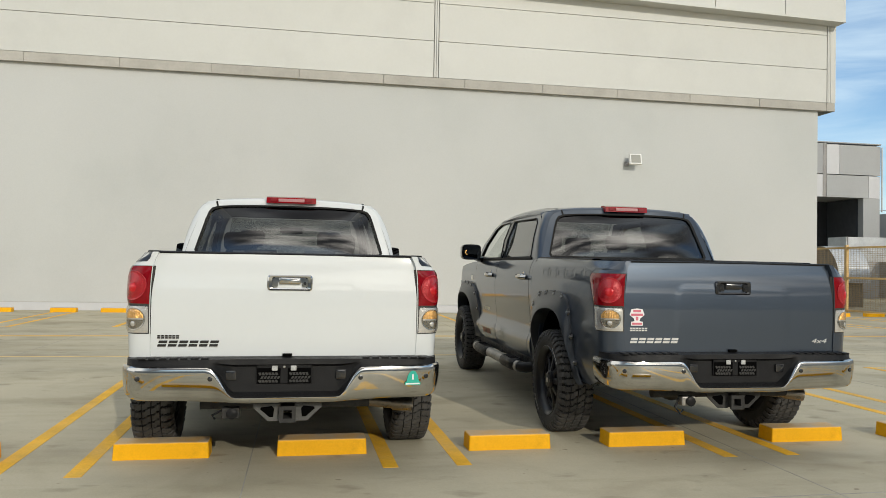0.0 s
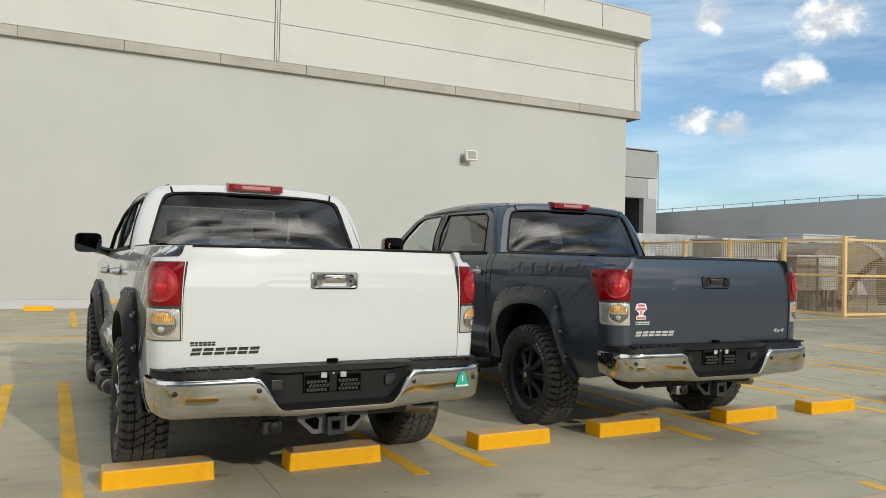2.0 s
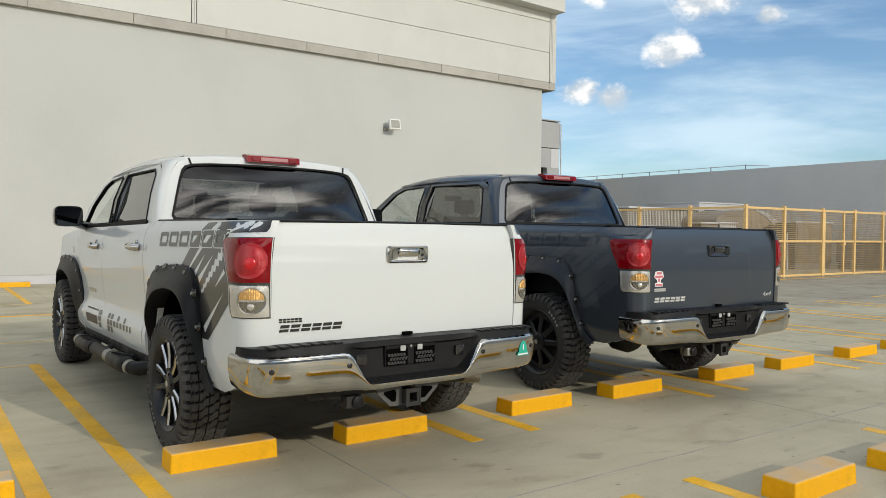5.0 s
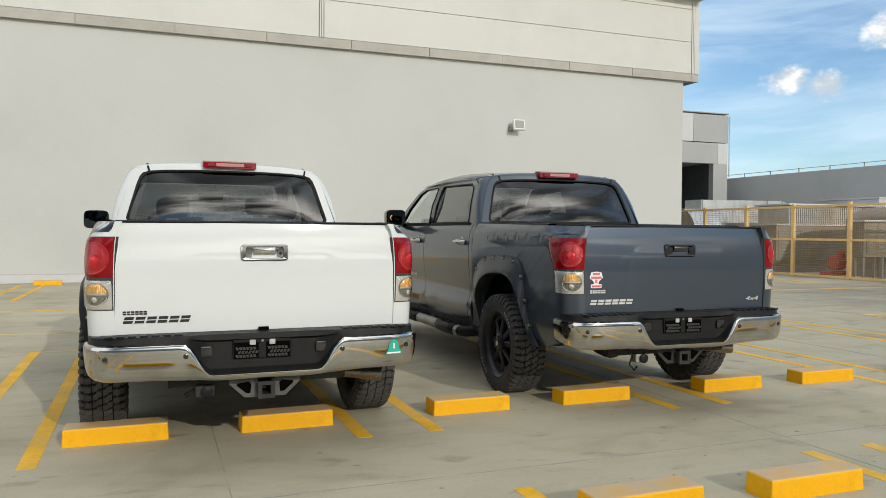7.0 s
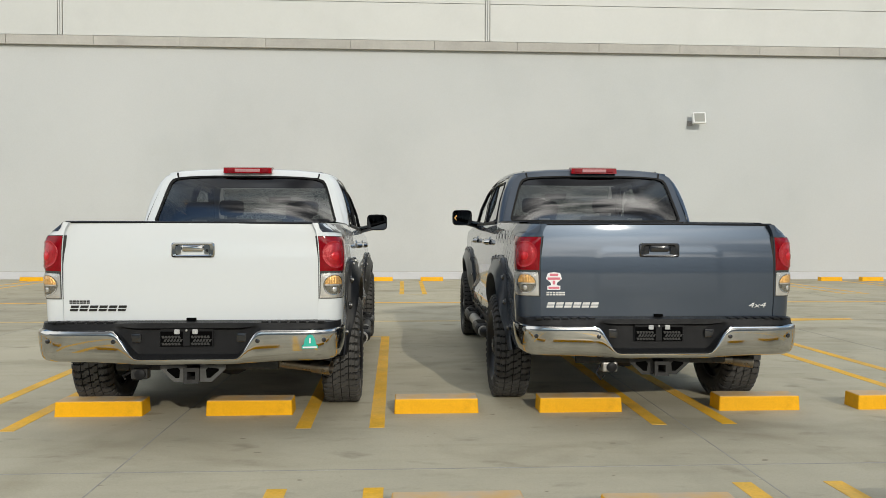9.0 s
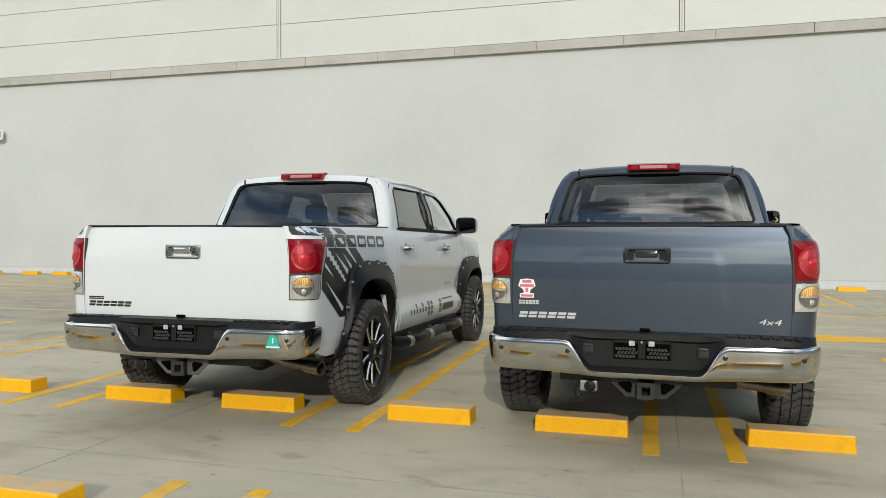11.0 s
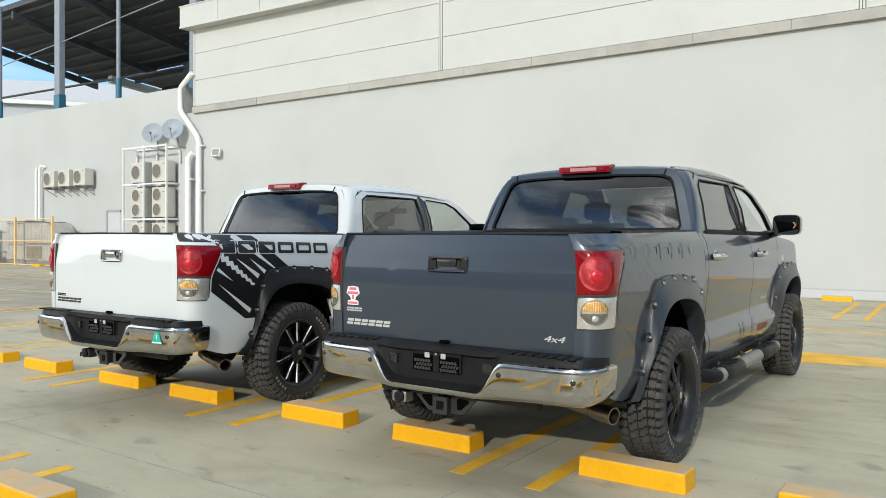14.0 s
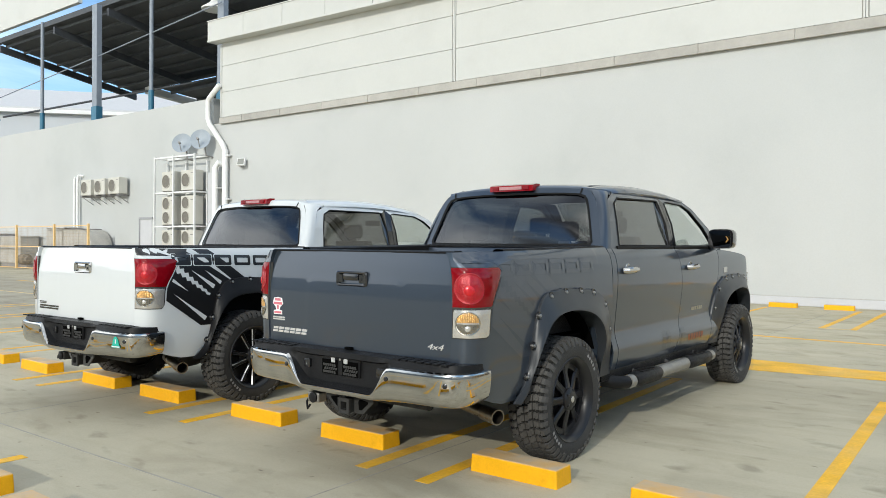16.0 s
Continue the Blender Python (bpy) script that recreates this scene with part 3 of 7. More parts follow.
def duct_run(name, pts, w, h, label):
    t = tagged(empty(name), label, "duct", "roof ducts")
    for a, b in zip(pts, pts[1:]):
        a, b = Vector(a), Vector(b)
        d = (b - a).normalized()
        s = Vector((-d.y, d.x, 0)).normalized() * w / 2
        u = Vector((0, 0, h / 2))
        ring = lambda c: [c + s + u, c - s + u, c - s - u, c + s - u]
        part("section", loft(bmesh.new(), [ring(a), ring(b)]), M["duct"], t)
        f = a + d * 0.04
        e = bmesh.new()
        loft(e, [[f + (p - f) * 1.03 for p in ring(f)], [f + d * 0.05 + (p - f) * 1.03 for p in ring(f)]])
        part("flange", e, M["machine dark"], t)
    for p in (pts[0], pts[-1]):
        part("leg", boxed(p[0] - 0.04, p[0] + 0.04, p[1] - 0.04, p[1] + 0.04, 0, p[2] - h / 2), M["duct"], t)
    return t


duct_run("square_duct", [(24.0, 30.6, 2.47), (28.0, 30.6, 2.50)], 1.2, 1.1, "large galvanised sheet-metal duct on legs")
duct_run("square_duct", [(28.02, 30.6, 2.50), (29.0, 30.6, 2.50), (30.2, 30.6, 2.2)], 1.2, 1.1, "galvanised sheet-metal duct elbow on legs")
# hoods that curve down towards the deck
for x0, x1, y0, ry, rz, back, mm in ((21.3, 22.75, 27.0, 1.15, 1.5, 30.0, "duct"), ):
    t = tagged(empty("duct_hood", pose(x0, y0, 0)), "curved galvanised duct hood on a box base", "duct", "roof ducts")
    arc = [Vector((0, ry - math.cos(radians(9 * i)) * ry, 1.0 + math.sin(radians(9 * i)) * rz)) for i in range(11)] + [Vector((0, back - y0, 1.0 + rz))]
    w = Vector((x1 - x0, 0, 0))
    part("hood", loft(bmesh.new(), [arc, [p + w for p in arc]], closed=False, caps=False), M[mm], t, smooth=40)
    for dx in (0.01, x1 - x0 - 0.01):
        b = bmesh.new()
        b.faces.new([b.verts.new(p + Vector((dx, 0, 0))) for p in arc + [Vector((0, back - y0, 1.0))]])
        part("cheek", b, M["machine"], t)
    part("base", boxed(0.1, x1 - x0 - 0.1, 0.3, back - y0 - 0.1, 0, 1.05), M["machine"], t)


def plant_unit(x, y, w, d, h, mat, label, vents=True, foot=0.25):
    t = tagged(empty("plant_unit", pose(x, y, 0)), label, "air handler", "plant units")
    if foot > 0.3:
        for x0 in (0.05, w - 0.11):
            for y0 in (0.05, d - 0.11):
                part("leg", boxed(x0, x0 + 0.06, y0, y0 + 0.06, 0, foot), M["machine dark"], t)
    else:
        part("frame", boxed(0.05, w - 0.05, 0.05, d - 0.05, 0, foot), M["machine dark"], t)
    part("casing", boxed(0, w, 0, d, foot, h, 0.02), mat, t)
    part("roof", boxed(-0.05, w + 0.05, -0.05, d + 0.05, h, h + 0.06, 0.01), M["light grey"], t)
    if vents:
        n = max(2, int(w / 0.9))
        for i in range(n):
            x0 = 0.1 + i * (w - 0.1) / n
            part("access_panel", boxed(x0, x0 + (w - 0.1) / n - 0.12, -0.02, -0.001, foot + 0.15, h - 0.15, 0.006), mat, t)
            for k in range(5):
                z = foot + 0.3 + k * 0.12
                part("slat", boxed(x0 + 0.06, x0 + (w - 0.1) / n - 0.18, -0.04, -0.021, z, z + 0.05), M["machine dark"], t)
    return t


# a large scoop with its mouth towards the east
scoop = tagged(empty("duct_hood", pose(21.27, 17.9, 0)), "large galvanised scoop-shaped duct hood behind the fence", "duct", "roof ducts")
arch = [(0.0, 1.86)] + [(2.0 - 2.0 * math.cos(radians(a)), 1.86 + 0.50 * math.sin(radians(a))) for a in range(12, 121, 9)] + [(3.55, 2.14), (4.0, 1.94)]
part("shell", poly_prism(bmesh.new(), [(x, 0, z) for x, z in [(0.0, 0.25)] + arch + [(3.76, 1.75), (3.09, 1.45), (2.28, 1.03), (1.87, 0.67), (1.87, 0.25)]], (0, 1.5, 0)), M["machine"], scoop)
part("lip", poly_prism(bmesh.new(), [(x, -0.03, z) for x, z in ((2.4, 2.365), (2.9, 2.335), (3.3, 2.255), (4.04, 1.96), (3.58, 1.86), (3.2, 2.10), (2.75, 2.25))], (0, 1.56, 0)), M["duct"], scoop)
# dark sheet on the shell stands in for shade inside the mouth
part("mouth", poly_prism(bmesh.new(), [(x, -0.012, z) for x, z in ((3.56, 1.88), (3.74, 1.75), (3.09, 1.46), (2.28, 1.04), (1.9, 0.68), (1.78, 0.68), (2.1, 1.15), (2.8, 1.62))], (0, 0.008, 0)), M["dark"], scoop)
part("base", boxed(0.1, 1.75, 0.1, 1.4, 0, 0.245), M["machine dark"], scoop)
t = tagged(empty("sheet_offcut", pose(22.3, 17.05, 0)), "small pale metal sheet standing behind the fence", "metal sheet")
part("sheet", poly_prism(bmesh.new(), [(0, 0, 0.57), (0.0, 0.02, 0.99), (0.26, 0.02, 0.99), (0.55, 0, 0.57)], (0, 0.02, 0)), M["light grey"], t)
part("trestle", boxed(-0.4, 0.8, -0.05, 0.35, 0.50, 0.568, 0.01), M["machine dark"], t)
for x0 in (-0.36, 0.70):
    part("leg", boxed(x0, x0 + 0.05, 0.1, 0.15, 0, 0.50), M["machine dark"], t)
plant_unit(19.74, 17.4, 0.97, 0.45, 1.78, M["machine"], "brown louvred plant cabinet behind the fence corner", foot=0.68)
plant_unit(20.80, 17.4, 0.98, 0.45, 1.80, M["machine pale"], "pale grey switch cabinet behind the fence", False, foot=0.70)
t = tagged(empty("vent_stack", pose(26.78, 18.5, 0)), "pair of thin white vent pipes behind the fence", "pipe", "pipes")
for k in range(2):
    part("pipe", tube(bmesh.new(), [(k * 0.24, 0, 0), (k * 0.26, 0.05, 1.50)], 0.03, 8), M["pipe"], t)
plant_unit(20.2, 21.4, 4.2, 1.3, 1.70, M["machine"], "beige boxy air-handling plant unit behind the fence")
plant_unit(27.6, 18.5, 2.9, 1.4, 1.96, M["machine"], "beige plant casing with slats behind the fence")
shed = tagged(empty("plant_shed", pose(22.3, 22.9, 0)), "low grey shed clad in ribbed sheet", "shed")
part("wall", boxed(0, 4.62, 0.04, 1.6, 0, 2.50), M["machine pale"], shed)
ribs = bmesh.new()
for k in range(46):
    box(ribs, 0.02 + k * 0.1, 0.07 + k * 0.1, 0.0, 0.038, 0.02, 2.49)
tagged(part("ribs", ribs, M["machine pale"], shed), kind="stuff")
part("roof", boxed(-0.1, 4.64, -0.12, 1.7, 2.51, 2.58, 0.01), M["light grey"], shed)
t = plant_unit(26.98, 22.8, 3.5, 3.0, 2.86, M["light grey"], "pale roof plant enclosure with louvres", False)
# dark sheet on the casing stands in for shade behind the louvres
part("louvre_opening", boxed(0.42, 2.45, -0.030, -0.004, 1.86, 2.56), M["dark"], t)
for k in range(4):
    part("louvre_blade", boxed(0.46, 2.41, -0.06, -0.032, 1.92 + k * 0.17, 1.98 + k * 0.17), M["white steel"], t)
plant_unit(30.7, 17.2, 1.9, 1.2, 1.15, M["machine dark"], "dark grey pump housing behind the fence", False)
t = tagged(empty("fire_pump", pose(21.18, 19.57, 0)), "red painted pump on a low base", "pump")
part("base", boxed(-0.6, 0.6, -0.25, 0.25, 0, 0.14), M["red"], t)
part("body", disc_stack(bmesh.new(), (-0.3, 0, 0.42), (1, 0, 0), [(0, 0.12), (0.03, 0.24), (0.4, 0.24), (0.45, 0.14), (0.75, 0.14)], 16), M["red"], t, smooth=40)
part("flange", disc_stack(bmesh.new(), (0.1, 0, 0.5), (0, 0, 1), [(0, 0.12), (0.25, 0.12), (0.26, 0.18), (0.31, 0.18)], 14), M["red"], t, smooth=40)

# ---- west side: racks of air conditioners, dishes, pipes, canopy ----
WY = WALL_Y + 0.02
rack = tagged(empty("equipment_rack", pose(0, 0, 0)), "white steel rack of open shelves against the wall", "rack")
RX0, RX1, RY0 = -25.3, -22.2, 21.40
for x in (RX0, (RX0 + RX1) / 2 - 0.05, RX1):
    for y in (RY0, WY - 0.1):
        part("post", boxed(x - 0.035, x + 0.035, y - 0.035, y + 0.035, 0, 5.45 if y == RY0 else 5.2), M["white steel"], rack)
for z in (0.62, 2.22, 3.76, 5.38):
    for y in (RY0, WY - 0.1):
        part("beam", boxed(RX0 - 0.03, RX1 + 0.03, y - 0.03, y + 0.03, z - 0.035, z + 0.035), M["white steel"], rack)
    for x in (RX0, (RX0 + RX1) / 2 - 0.05, RX1):
        part("brace", boxed(x - 0.03, x + 0.03, RY0 + 0.036, WY - 0.136, z - 0.033, z + 0.033), M["white steel"], rack)


def condenser(x, y, z, w, h, fans, d=0.42):
    t = tagged(empty("air_conditioner", pose(x, y, z)), "ivory outdoor air conditioner unit with round fan grille", "air conditioner", "air conditioners")
    part("casing", boxed(0, w, 0, d, 0.05, h, 0.02), M["ac"], t)
    part("foot", boxed(0.05, 0.12, 0.02, d - 0.02, 0, 0.05), M["machine dark"], t)
    part("foot", boxed(w - 0.12, w - 0.05, 0.02, d - 0.02, 0, 0.05), M["machine dark"], t)
    r = min(w * 0.31, h / fans * 0.40)
    for i in range(fans):
        cz = 0.05 + (h - 0.05) * (i + 0.5) / fans
        g = part("grille", disc_stack(bmesh.new(), (w * 0.36, 0.012, cz), (0, -1, 0), [(0, r), (0.012, r), (0.022, r * 0.97)], 24), M["grille"], t, smooth=40)
        part("ring", loft(bmesh.new(), [ring_pts((w * 0.36, 0.0, cz), (0, -1, 0), r * 1.04, 24), ring_pts((w * 0.36, -0.03, cz), (0, -1, 0), r * 1.04, 24),
                                        ring_pts((w * 0.36, -0.03, cz), (0, -1, 0), r * 0.97, 24), ring_pts((w * 0.36, -0.008, cz), (0, -1, 0), r * 0.97, 24)], caps=False), M["ac"], g, smooth=40)
    part("badge", boxed(w * 0.74, w * 0.92, -0.003, -0.0005, h * 0.84, h * 0.87), M["machine dark"], t)
    return t


for row, (z, h, f) in enumerate(((0.66, 1.40, 2), (2.26, 1.34, 2), (3.80, 0.95, 1))):
    for k in range(2):
        condenser(RX0 + 0.42 + k * 1.52, 21.50, z, 0.98, h, f, 0.5)
for k in range(3):
    x = -32.4 + k * 1.36
    condenser(x, 21.55, 3.86, 1.0, 0.86, 1, 0.46)
    t = tagged(empty("wall_bracket", pose(x, 0, 0)), "steel wall bracket under an air conditioner", "bracket", "wall brackets")
    for q in (0.15, 0.85):
        part("arm", boxed(q - 0.02, q + 0.02, 21.5, WY, 3.80, 3.858), M["machine dark"], t)
        part("strut", tube(bmesh.new(), [(q, 21.6, 3.80), (q, WY, 3.45)], 0.018, 6), M["machine dark"], t)


def dish(x, z, r):
    t = tagged(empty("satellite_dish", pose(x, WY, z)), "pale grey round satellite dish on a wall mount", "satellite dish", "dishes")
    part("mount", tube(bmesh.new(), [(0.1, 0, -0.75), (0.05, -0.35, -0.7), (0.0, -0.42, -0.05)], 0.035, 8), M["machine dark"], t)
    n = Vector((0.52, -0.80, 0.26)).normalized()
    b = bmesh.new()
    disc_stack(b, Vector((0, -0.62, 0)) - n * 0.10, n, [(0.0, 0.02), (0.008, r * 0.35), (0.045, r * 0.7), (0.10, r), (0.115, r), (0.06, r * 0.7), (0.022, r * 0.35), (0.014, 0.02)], 32)
    o = part("reflector", b, M["dish"], t, smooth=40)
    c = Vector((0, -0.62, 0))
    low_edge = c + n * 0.04 - Vector((0, 0, r * 0.9))
    feed = c + n * r * 0.62 - Vector((0, 0, 0.10))
    part("feed_arm", tube(bmesh.new(), [low_edge, feed], 0.018, 6), M["machine dark"], t)
    part("feed", tube(bmesh.new(), [feed - n * 0.06, feed + n * 0.08], 0.05, 10), M["machine dark"], t)
    return t


dish(-23.38, 5.99, 0.46)
dish(-22.0, 6.06, 0.46)


def wall_pipe(pts, r, name="drain_pipe", label="white plastic drain pipe clipped to the wall", clips=()):
    t = tagged(empty(name), label, "pipe", "pipes")
    part("run", tube(bmesh.new(), pts, r, 12), M["pipe"], t, smooth=40)
    for z in clips:
        x = pts[-1][0]
        part("clip", boxed(x - r - 0.03, x + r + 0.12, pts[-1][1] - 0.02, WY, z - 0.03, z + 0.03), M["white steel"], t)
    return t


wall_pipe([(-21.20, 21.96, 8.42), (-21.45, 21.94, 8.22), (-21.90, 21.94, 7.90), (-21.98, 21.94, 7.78), (-21.98, 21.94, 7.0), (-21.86, 21.94, 6.75), (-20.9, 21.94, 5.75), (-20.76, 21.94, 5.5), (-20.76, 21.94, 0.0)], 0.12, clips=(1.6, 3.4, 5.3))
wall_pipe([(-21.1, 22.14, 4.92), (-21.2, 21.91, 5.0), (-21.33, 21.84, 4.8), (-21.33, 21.84, 0.0)], 0.13, clips=(1.4, 3.9))
tagged(part("cable_duct", boxed(-21.95, -21.60, 21.90, WY - 0.004, 0.0, 4.6, 0.02), M["light grey"]), "pale grey vertical cable trunking on the wall", "trunking")
wall_pipe([(-33.30, 22.16, 5.02), (-33.42, 21.96, 5.06), (-33.52, 21.96, 4.9), (-33.52, 21.96, 0)], 0.075, clips=(2.0,))
wall_pipe([(-33.8, 22.16, 4.92), (-33.85, 21.98, 4.96), (-33.9, 21.98, 4.8), (-33.9, 21.98, 0)], 0.07)
door = structure(part("door_1", boxed(-27.75, -26.75, WY - 0.02, WY - 0.003, 0.12, 2.62), M["light grey"]), "closed white steel service door in the wall", "door")
part("door_frame", boxed(-27.83, -26.67, WY - 0.06, WY - 0.021, 2.62, 2.72), M["mid grey"], door)
part("door_frame", boxed(-27.83, -27.75, WY - 0.06, WY - 0.021, 0.12, 2.62), M["mid grey"], door)

for a, b in (((-29.75, 20.6), (-33.2, 20.6)), ((-33.2, 20.6), (-37.5, 20.6)), ((-37.5, 20.6), (-41.6, 20.6)), ((-41.6, 20.6), (-45.7, 20.6))):
    fence_panel(a, b, 2.35, gap=0.14, wire=0.003, rail=0.022)
plant_unit(-40.6, 21.0, 2.6, 1.0, 1.75, M["machine pale"], "grey boxed pump set behind the fence", False)
plant_unit(-35.1, 21.1, 1.9, 0.9, 2.2, M["machine pale"], "dusty grey plant cabinet behind the fence", False)
t = tagged(empty("blower_unit", pose(-33.0, 20.95, 0)), "dusty grey blower housing with a rounded outlet", "blower", "plant units")
side_view = [(0, 0.25), (0, 2.12), (1.75, 2.12)] + [(1.75 + 1.15 * math.sin(radians(q)), 0.97 + 1.15 * math.cos(radians(q))) for q in range(10, 91, 10)] + [(2.9, 0.25)]
part("casing", poly_prism(bmesh.new(), [(x, 0, z) for x, z in side_view], (0, 1.1, 0)), M["machine pale"], t)
part("lid", boxed(-0.03, 1.75, -0.03, 1.13, 2.122, 2.16), M["machine dark"], t)
part("panel", boxed(0.15, 1.6, -0.02, -0.002, 1.05, 1.98, 0.006), M["machine pale"], t)
part("panel", boxed(0.15, 1.6, -0.02, -0.002, 0.35, 0.95, 0.006), M["machine"], t)
part("base", boxed(0.05, 2.85, 0.05, 1.05, 0, 0.248), M["machine dark"], t)
wheel_stop(-30.75, 20.30, 2.0)
plant_unit(-43.6, 21.0, 2.6, 1.0, 1.9, M["machine dark"], "grey plant cabinet behind the fence", False)
t = tagged(empty("pump_motor", pose(-37.2, 20.95, 0)), "grey electric pump motor on a base", "pump")
part("base", boxed(-0.6, 0.5, -0.2, 0.2, 0, 0.2), M["machine dark"], t)
part("motor", disc_stack(bmesh.new(), (-0.5, 0, 0.5), (1, 0, 0), [(0, 0.2), (0.04, 0.3), (0.6, 0.3), (0.65, 0.18), (0.9, 0.18)], 16), M["machine"], t, smooth=40)

# canopy behind the west wall
canopy = tagged(empty("canopy"), "large dark steel-framed canopy roof with white fascia", "canopy")
def canopy_z(y):
    return 14.35 - 0.172 * (y - 23.2)


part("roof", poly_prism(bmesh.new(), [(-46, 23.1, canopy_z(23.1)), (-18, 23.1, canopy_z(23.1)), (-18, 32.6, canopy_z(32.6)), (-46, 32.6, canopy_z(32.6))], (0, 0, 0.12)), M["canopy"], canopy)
for k in range(9):
    y = 23.5 + k * 1.1
    part("purlin", boxed(-45.9, -18, y, y + 0.09, canopy_z(y) - 0.20, canopy_z(y) - 0.025), M["steel dark"], canopy)
for x in (-45.9, -38.7, -32.7, -26.0, -21.0):
    part("rafter", poly_prism(bmesh.new(), [(x, 23.1, canopy_z(23.1) - 0.2), (x, 32.6, canopy_z(32.6) - 0.2), (x, 32.6, canopy_z(32.6) - 0.62), (x, 23.1, canopy_z(23.1) - 0.62)], (0.2, 0, 0)), M["steel dark"], canopy)
part("fascia", boxed(-46.2, -35.2, 22.8, 23.05, 14.9, 17.5), M["clad"], canopy)
part("gutter", boxed(-46.2, -18, 23.05, 23.3, 14.3, 14.6), M["steel dark"], canopy)
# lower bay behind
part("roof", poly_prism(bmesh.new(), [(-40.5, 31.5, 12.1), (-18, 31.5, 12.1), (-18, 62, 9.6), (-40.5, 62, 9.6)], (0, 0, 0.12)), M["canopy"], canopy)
for k in range(14):
    y = 32.0 + k * 2.1
    z = 12.1 - (y - 31.5) * 2.5 / 30.5
    part("purlin", boxed(-40.4, -18, y, y + 0.09, z - 0.22, z - 0.02), M["steel dark"], canopy)
part("eave", poly_prism(bmesh.new(), [(-41.3, 30.6, 11.75), (-41.3, 36.0, 11.3), (-41.3, 36.0, 11.75), (-41.3, 30.6, 12.2)], (0.5, 0, 0)), M["clad"], canopy)
for x0 in (-34.0, -30.4, -27.0):
    part("skylight", boxed(x0, x0 + 1.1, 36.0, 38.5, 11.50, 11.52), M["light grey"], canopy)
for x, y, w, top in ((-32.67, 22.55, 0.24, 14.2), (-22.05, 22.75, 0.22, 14.2)):
    part("column", boxed(x - w, x + w, y - w * 0.6, y + w * 0.6, 7.965, top), M["steel grey"], canopy)
    part("column_base", boxed(x - w - 0.03, x + w + 0.03, y - w * 0.6 - 0.03, y + w * 0.6 + 0.03, 7.962, 8.75), M["steel blue"], canopy)
for x in (-27.4, -38.72):
    part("pole", tube(bmesh.new(), [(x, 22.5, 7.96), (x, 22.5, 14.3)], 0.10, 10), M["steel grey"], canopy, smooth=40)
    part("pole_base", tube(bmesh.new(), [(x, 22.5, 7.96), (x, 22.5, 9.0)], 0.14, 10), M["steel blue"], canopy, smooth=40)
# dark infill added for the unlit depth under the canopy
part("back_wall", boxed(-26.5, -18.0, 36.0, 36.3, 7.5, 11.6), M["steel dark"], canopy)
for x, y in ((-34.4, 31.6), (-32.6, 31.6), (-24.0, 33.0)):
    part("column", boxed(x - 0.3, x + 0.3, y, y + 0.5, 7.5, 12.4), M["steel dark"], canopy)
part("brace", tube(bmesh.new(), [(-46, 22.5, 10.4), (-32.7, 22.5, 11.4), (-21.8, 22.5, 12.3)], 0.03, 8), M["steel grey"], canopy)
part("brace", tube(bmesh.new(), [(-46, 23.4, 9.6), (-30, 32, 12.2)], 0.07, 8), M["steel dark"], canopy)
t = tagged(empty("bay_lamp", pose(-23.4, 23.3, 0)), "white hooded industrial lamp hanging under the canopy", "lamp")
part("stem", tube(bmesh.new(), [(0, 0, 12.95), (0, 0, 14.15)], 0.04, 8), M["white steel"], t)
part("hood", disc_stack(bmesh.new(), (0, 0, 12.45), (0, 0, 1), [(0, 0.62), (0.06, 0.62), (0.30, 0.28), (0.52, 0.10)], 20), M["white steel"], t, smooth=40)
far = tagged(empty("warehouse", pose(0, 0, 0)), "distant pale sheet-clad warehouse with a grey roof", "building")
part("wall", poly_prism(bmesh.new(), [(-92, 23.4, 0), (-62, 57.5, 0), (-62, 57.5, 15.6), (-92, 23.4, 15.6)], (-4, 4, 0)), M["backdrop far"], far)
part("roof", poly_prism(bmesh.new(), [(-91.6, 23.0, 15.6), (-61.6, 57.1, 15.6), (-66, 61.5, 18.6), (-96, 27.4, 18.6)], (0, 0, 0.3)), M["light grey"], far)
part("gutter", poly_prism(bmesh.new(), [(-91.5, 22.9, 15.3), (-61.5, 57.0, 15.3), (-61.5, 57.0, 15.7), (-91.5, 22.9, 15.7)], (-0.3, 0.3, 0)), M["white steel"], far)
rr_ = structure(empty("trim_guard_rail"), "dark green steel guard rail on the wall top", "rail")
for k in range(14):
    x = -50.5 + k * 0.45
    part("baluster", boxed(x, x + 0.05, 22.5, 22.55, 7.96, 9.1), M["steel blue"], rr_)
part("handrail", boxed(-50.6, -44.4, 22.48, 22.57, 9.1, 9.18), M["steel blue"], rr_)
# unseen plain walls that close the deck; the south one is raised to darken reflections
structure(part("wall_south", boxed(-90, 33, -46, -45.6, 0, 6.2), M["grey wall"]), "unseen grey wall closing the deck and darkening reflections", "wall")
structure(part("wall_far_west", boxed(-90.4, -90, -46, 22, 0, 3.0), M["render"]), "off-white wall closing the deck", "wall")
# ---- pickups ----
def car_paint(name, color, metal, rough, flake):
    m = material(name, color, rough, metal, vary=0.006, scale=1.2, fine=flake, coat=1.0, spec=0.08)
    return m


P = {}
P["white"] = car_paint("white car paint", (0.625, 0.645, 0.64), 0.0, 0.36, 30.0)
P["grey"] = car_paint("slate grey metallic car paint", (0.050, 0.064, 0.085), 0.55, 0.36, 900.0)
P["grey flare"] = material("satin slate flare plastic", (0.024, 0.027, 0.031), 0.38, vary=0.08, scale=4.0, fine=200.0, coat=0.25, spec=0.3)
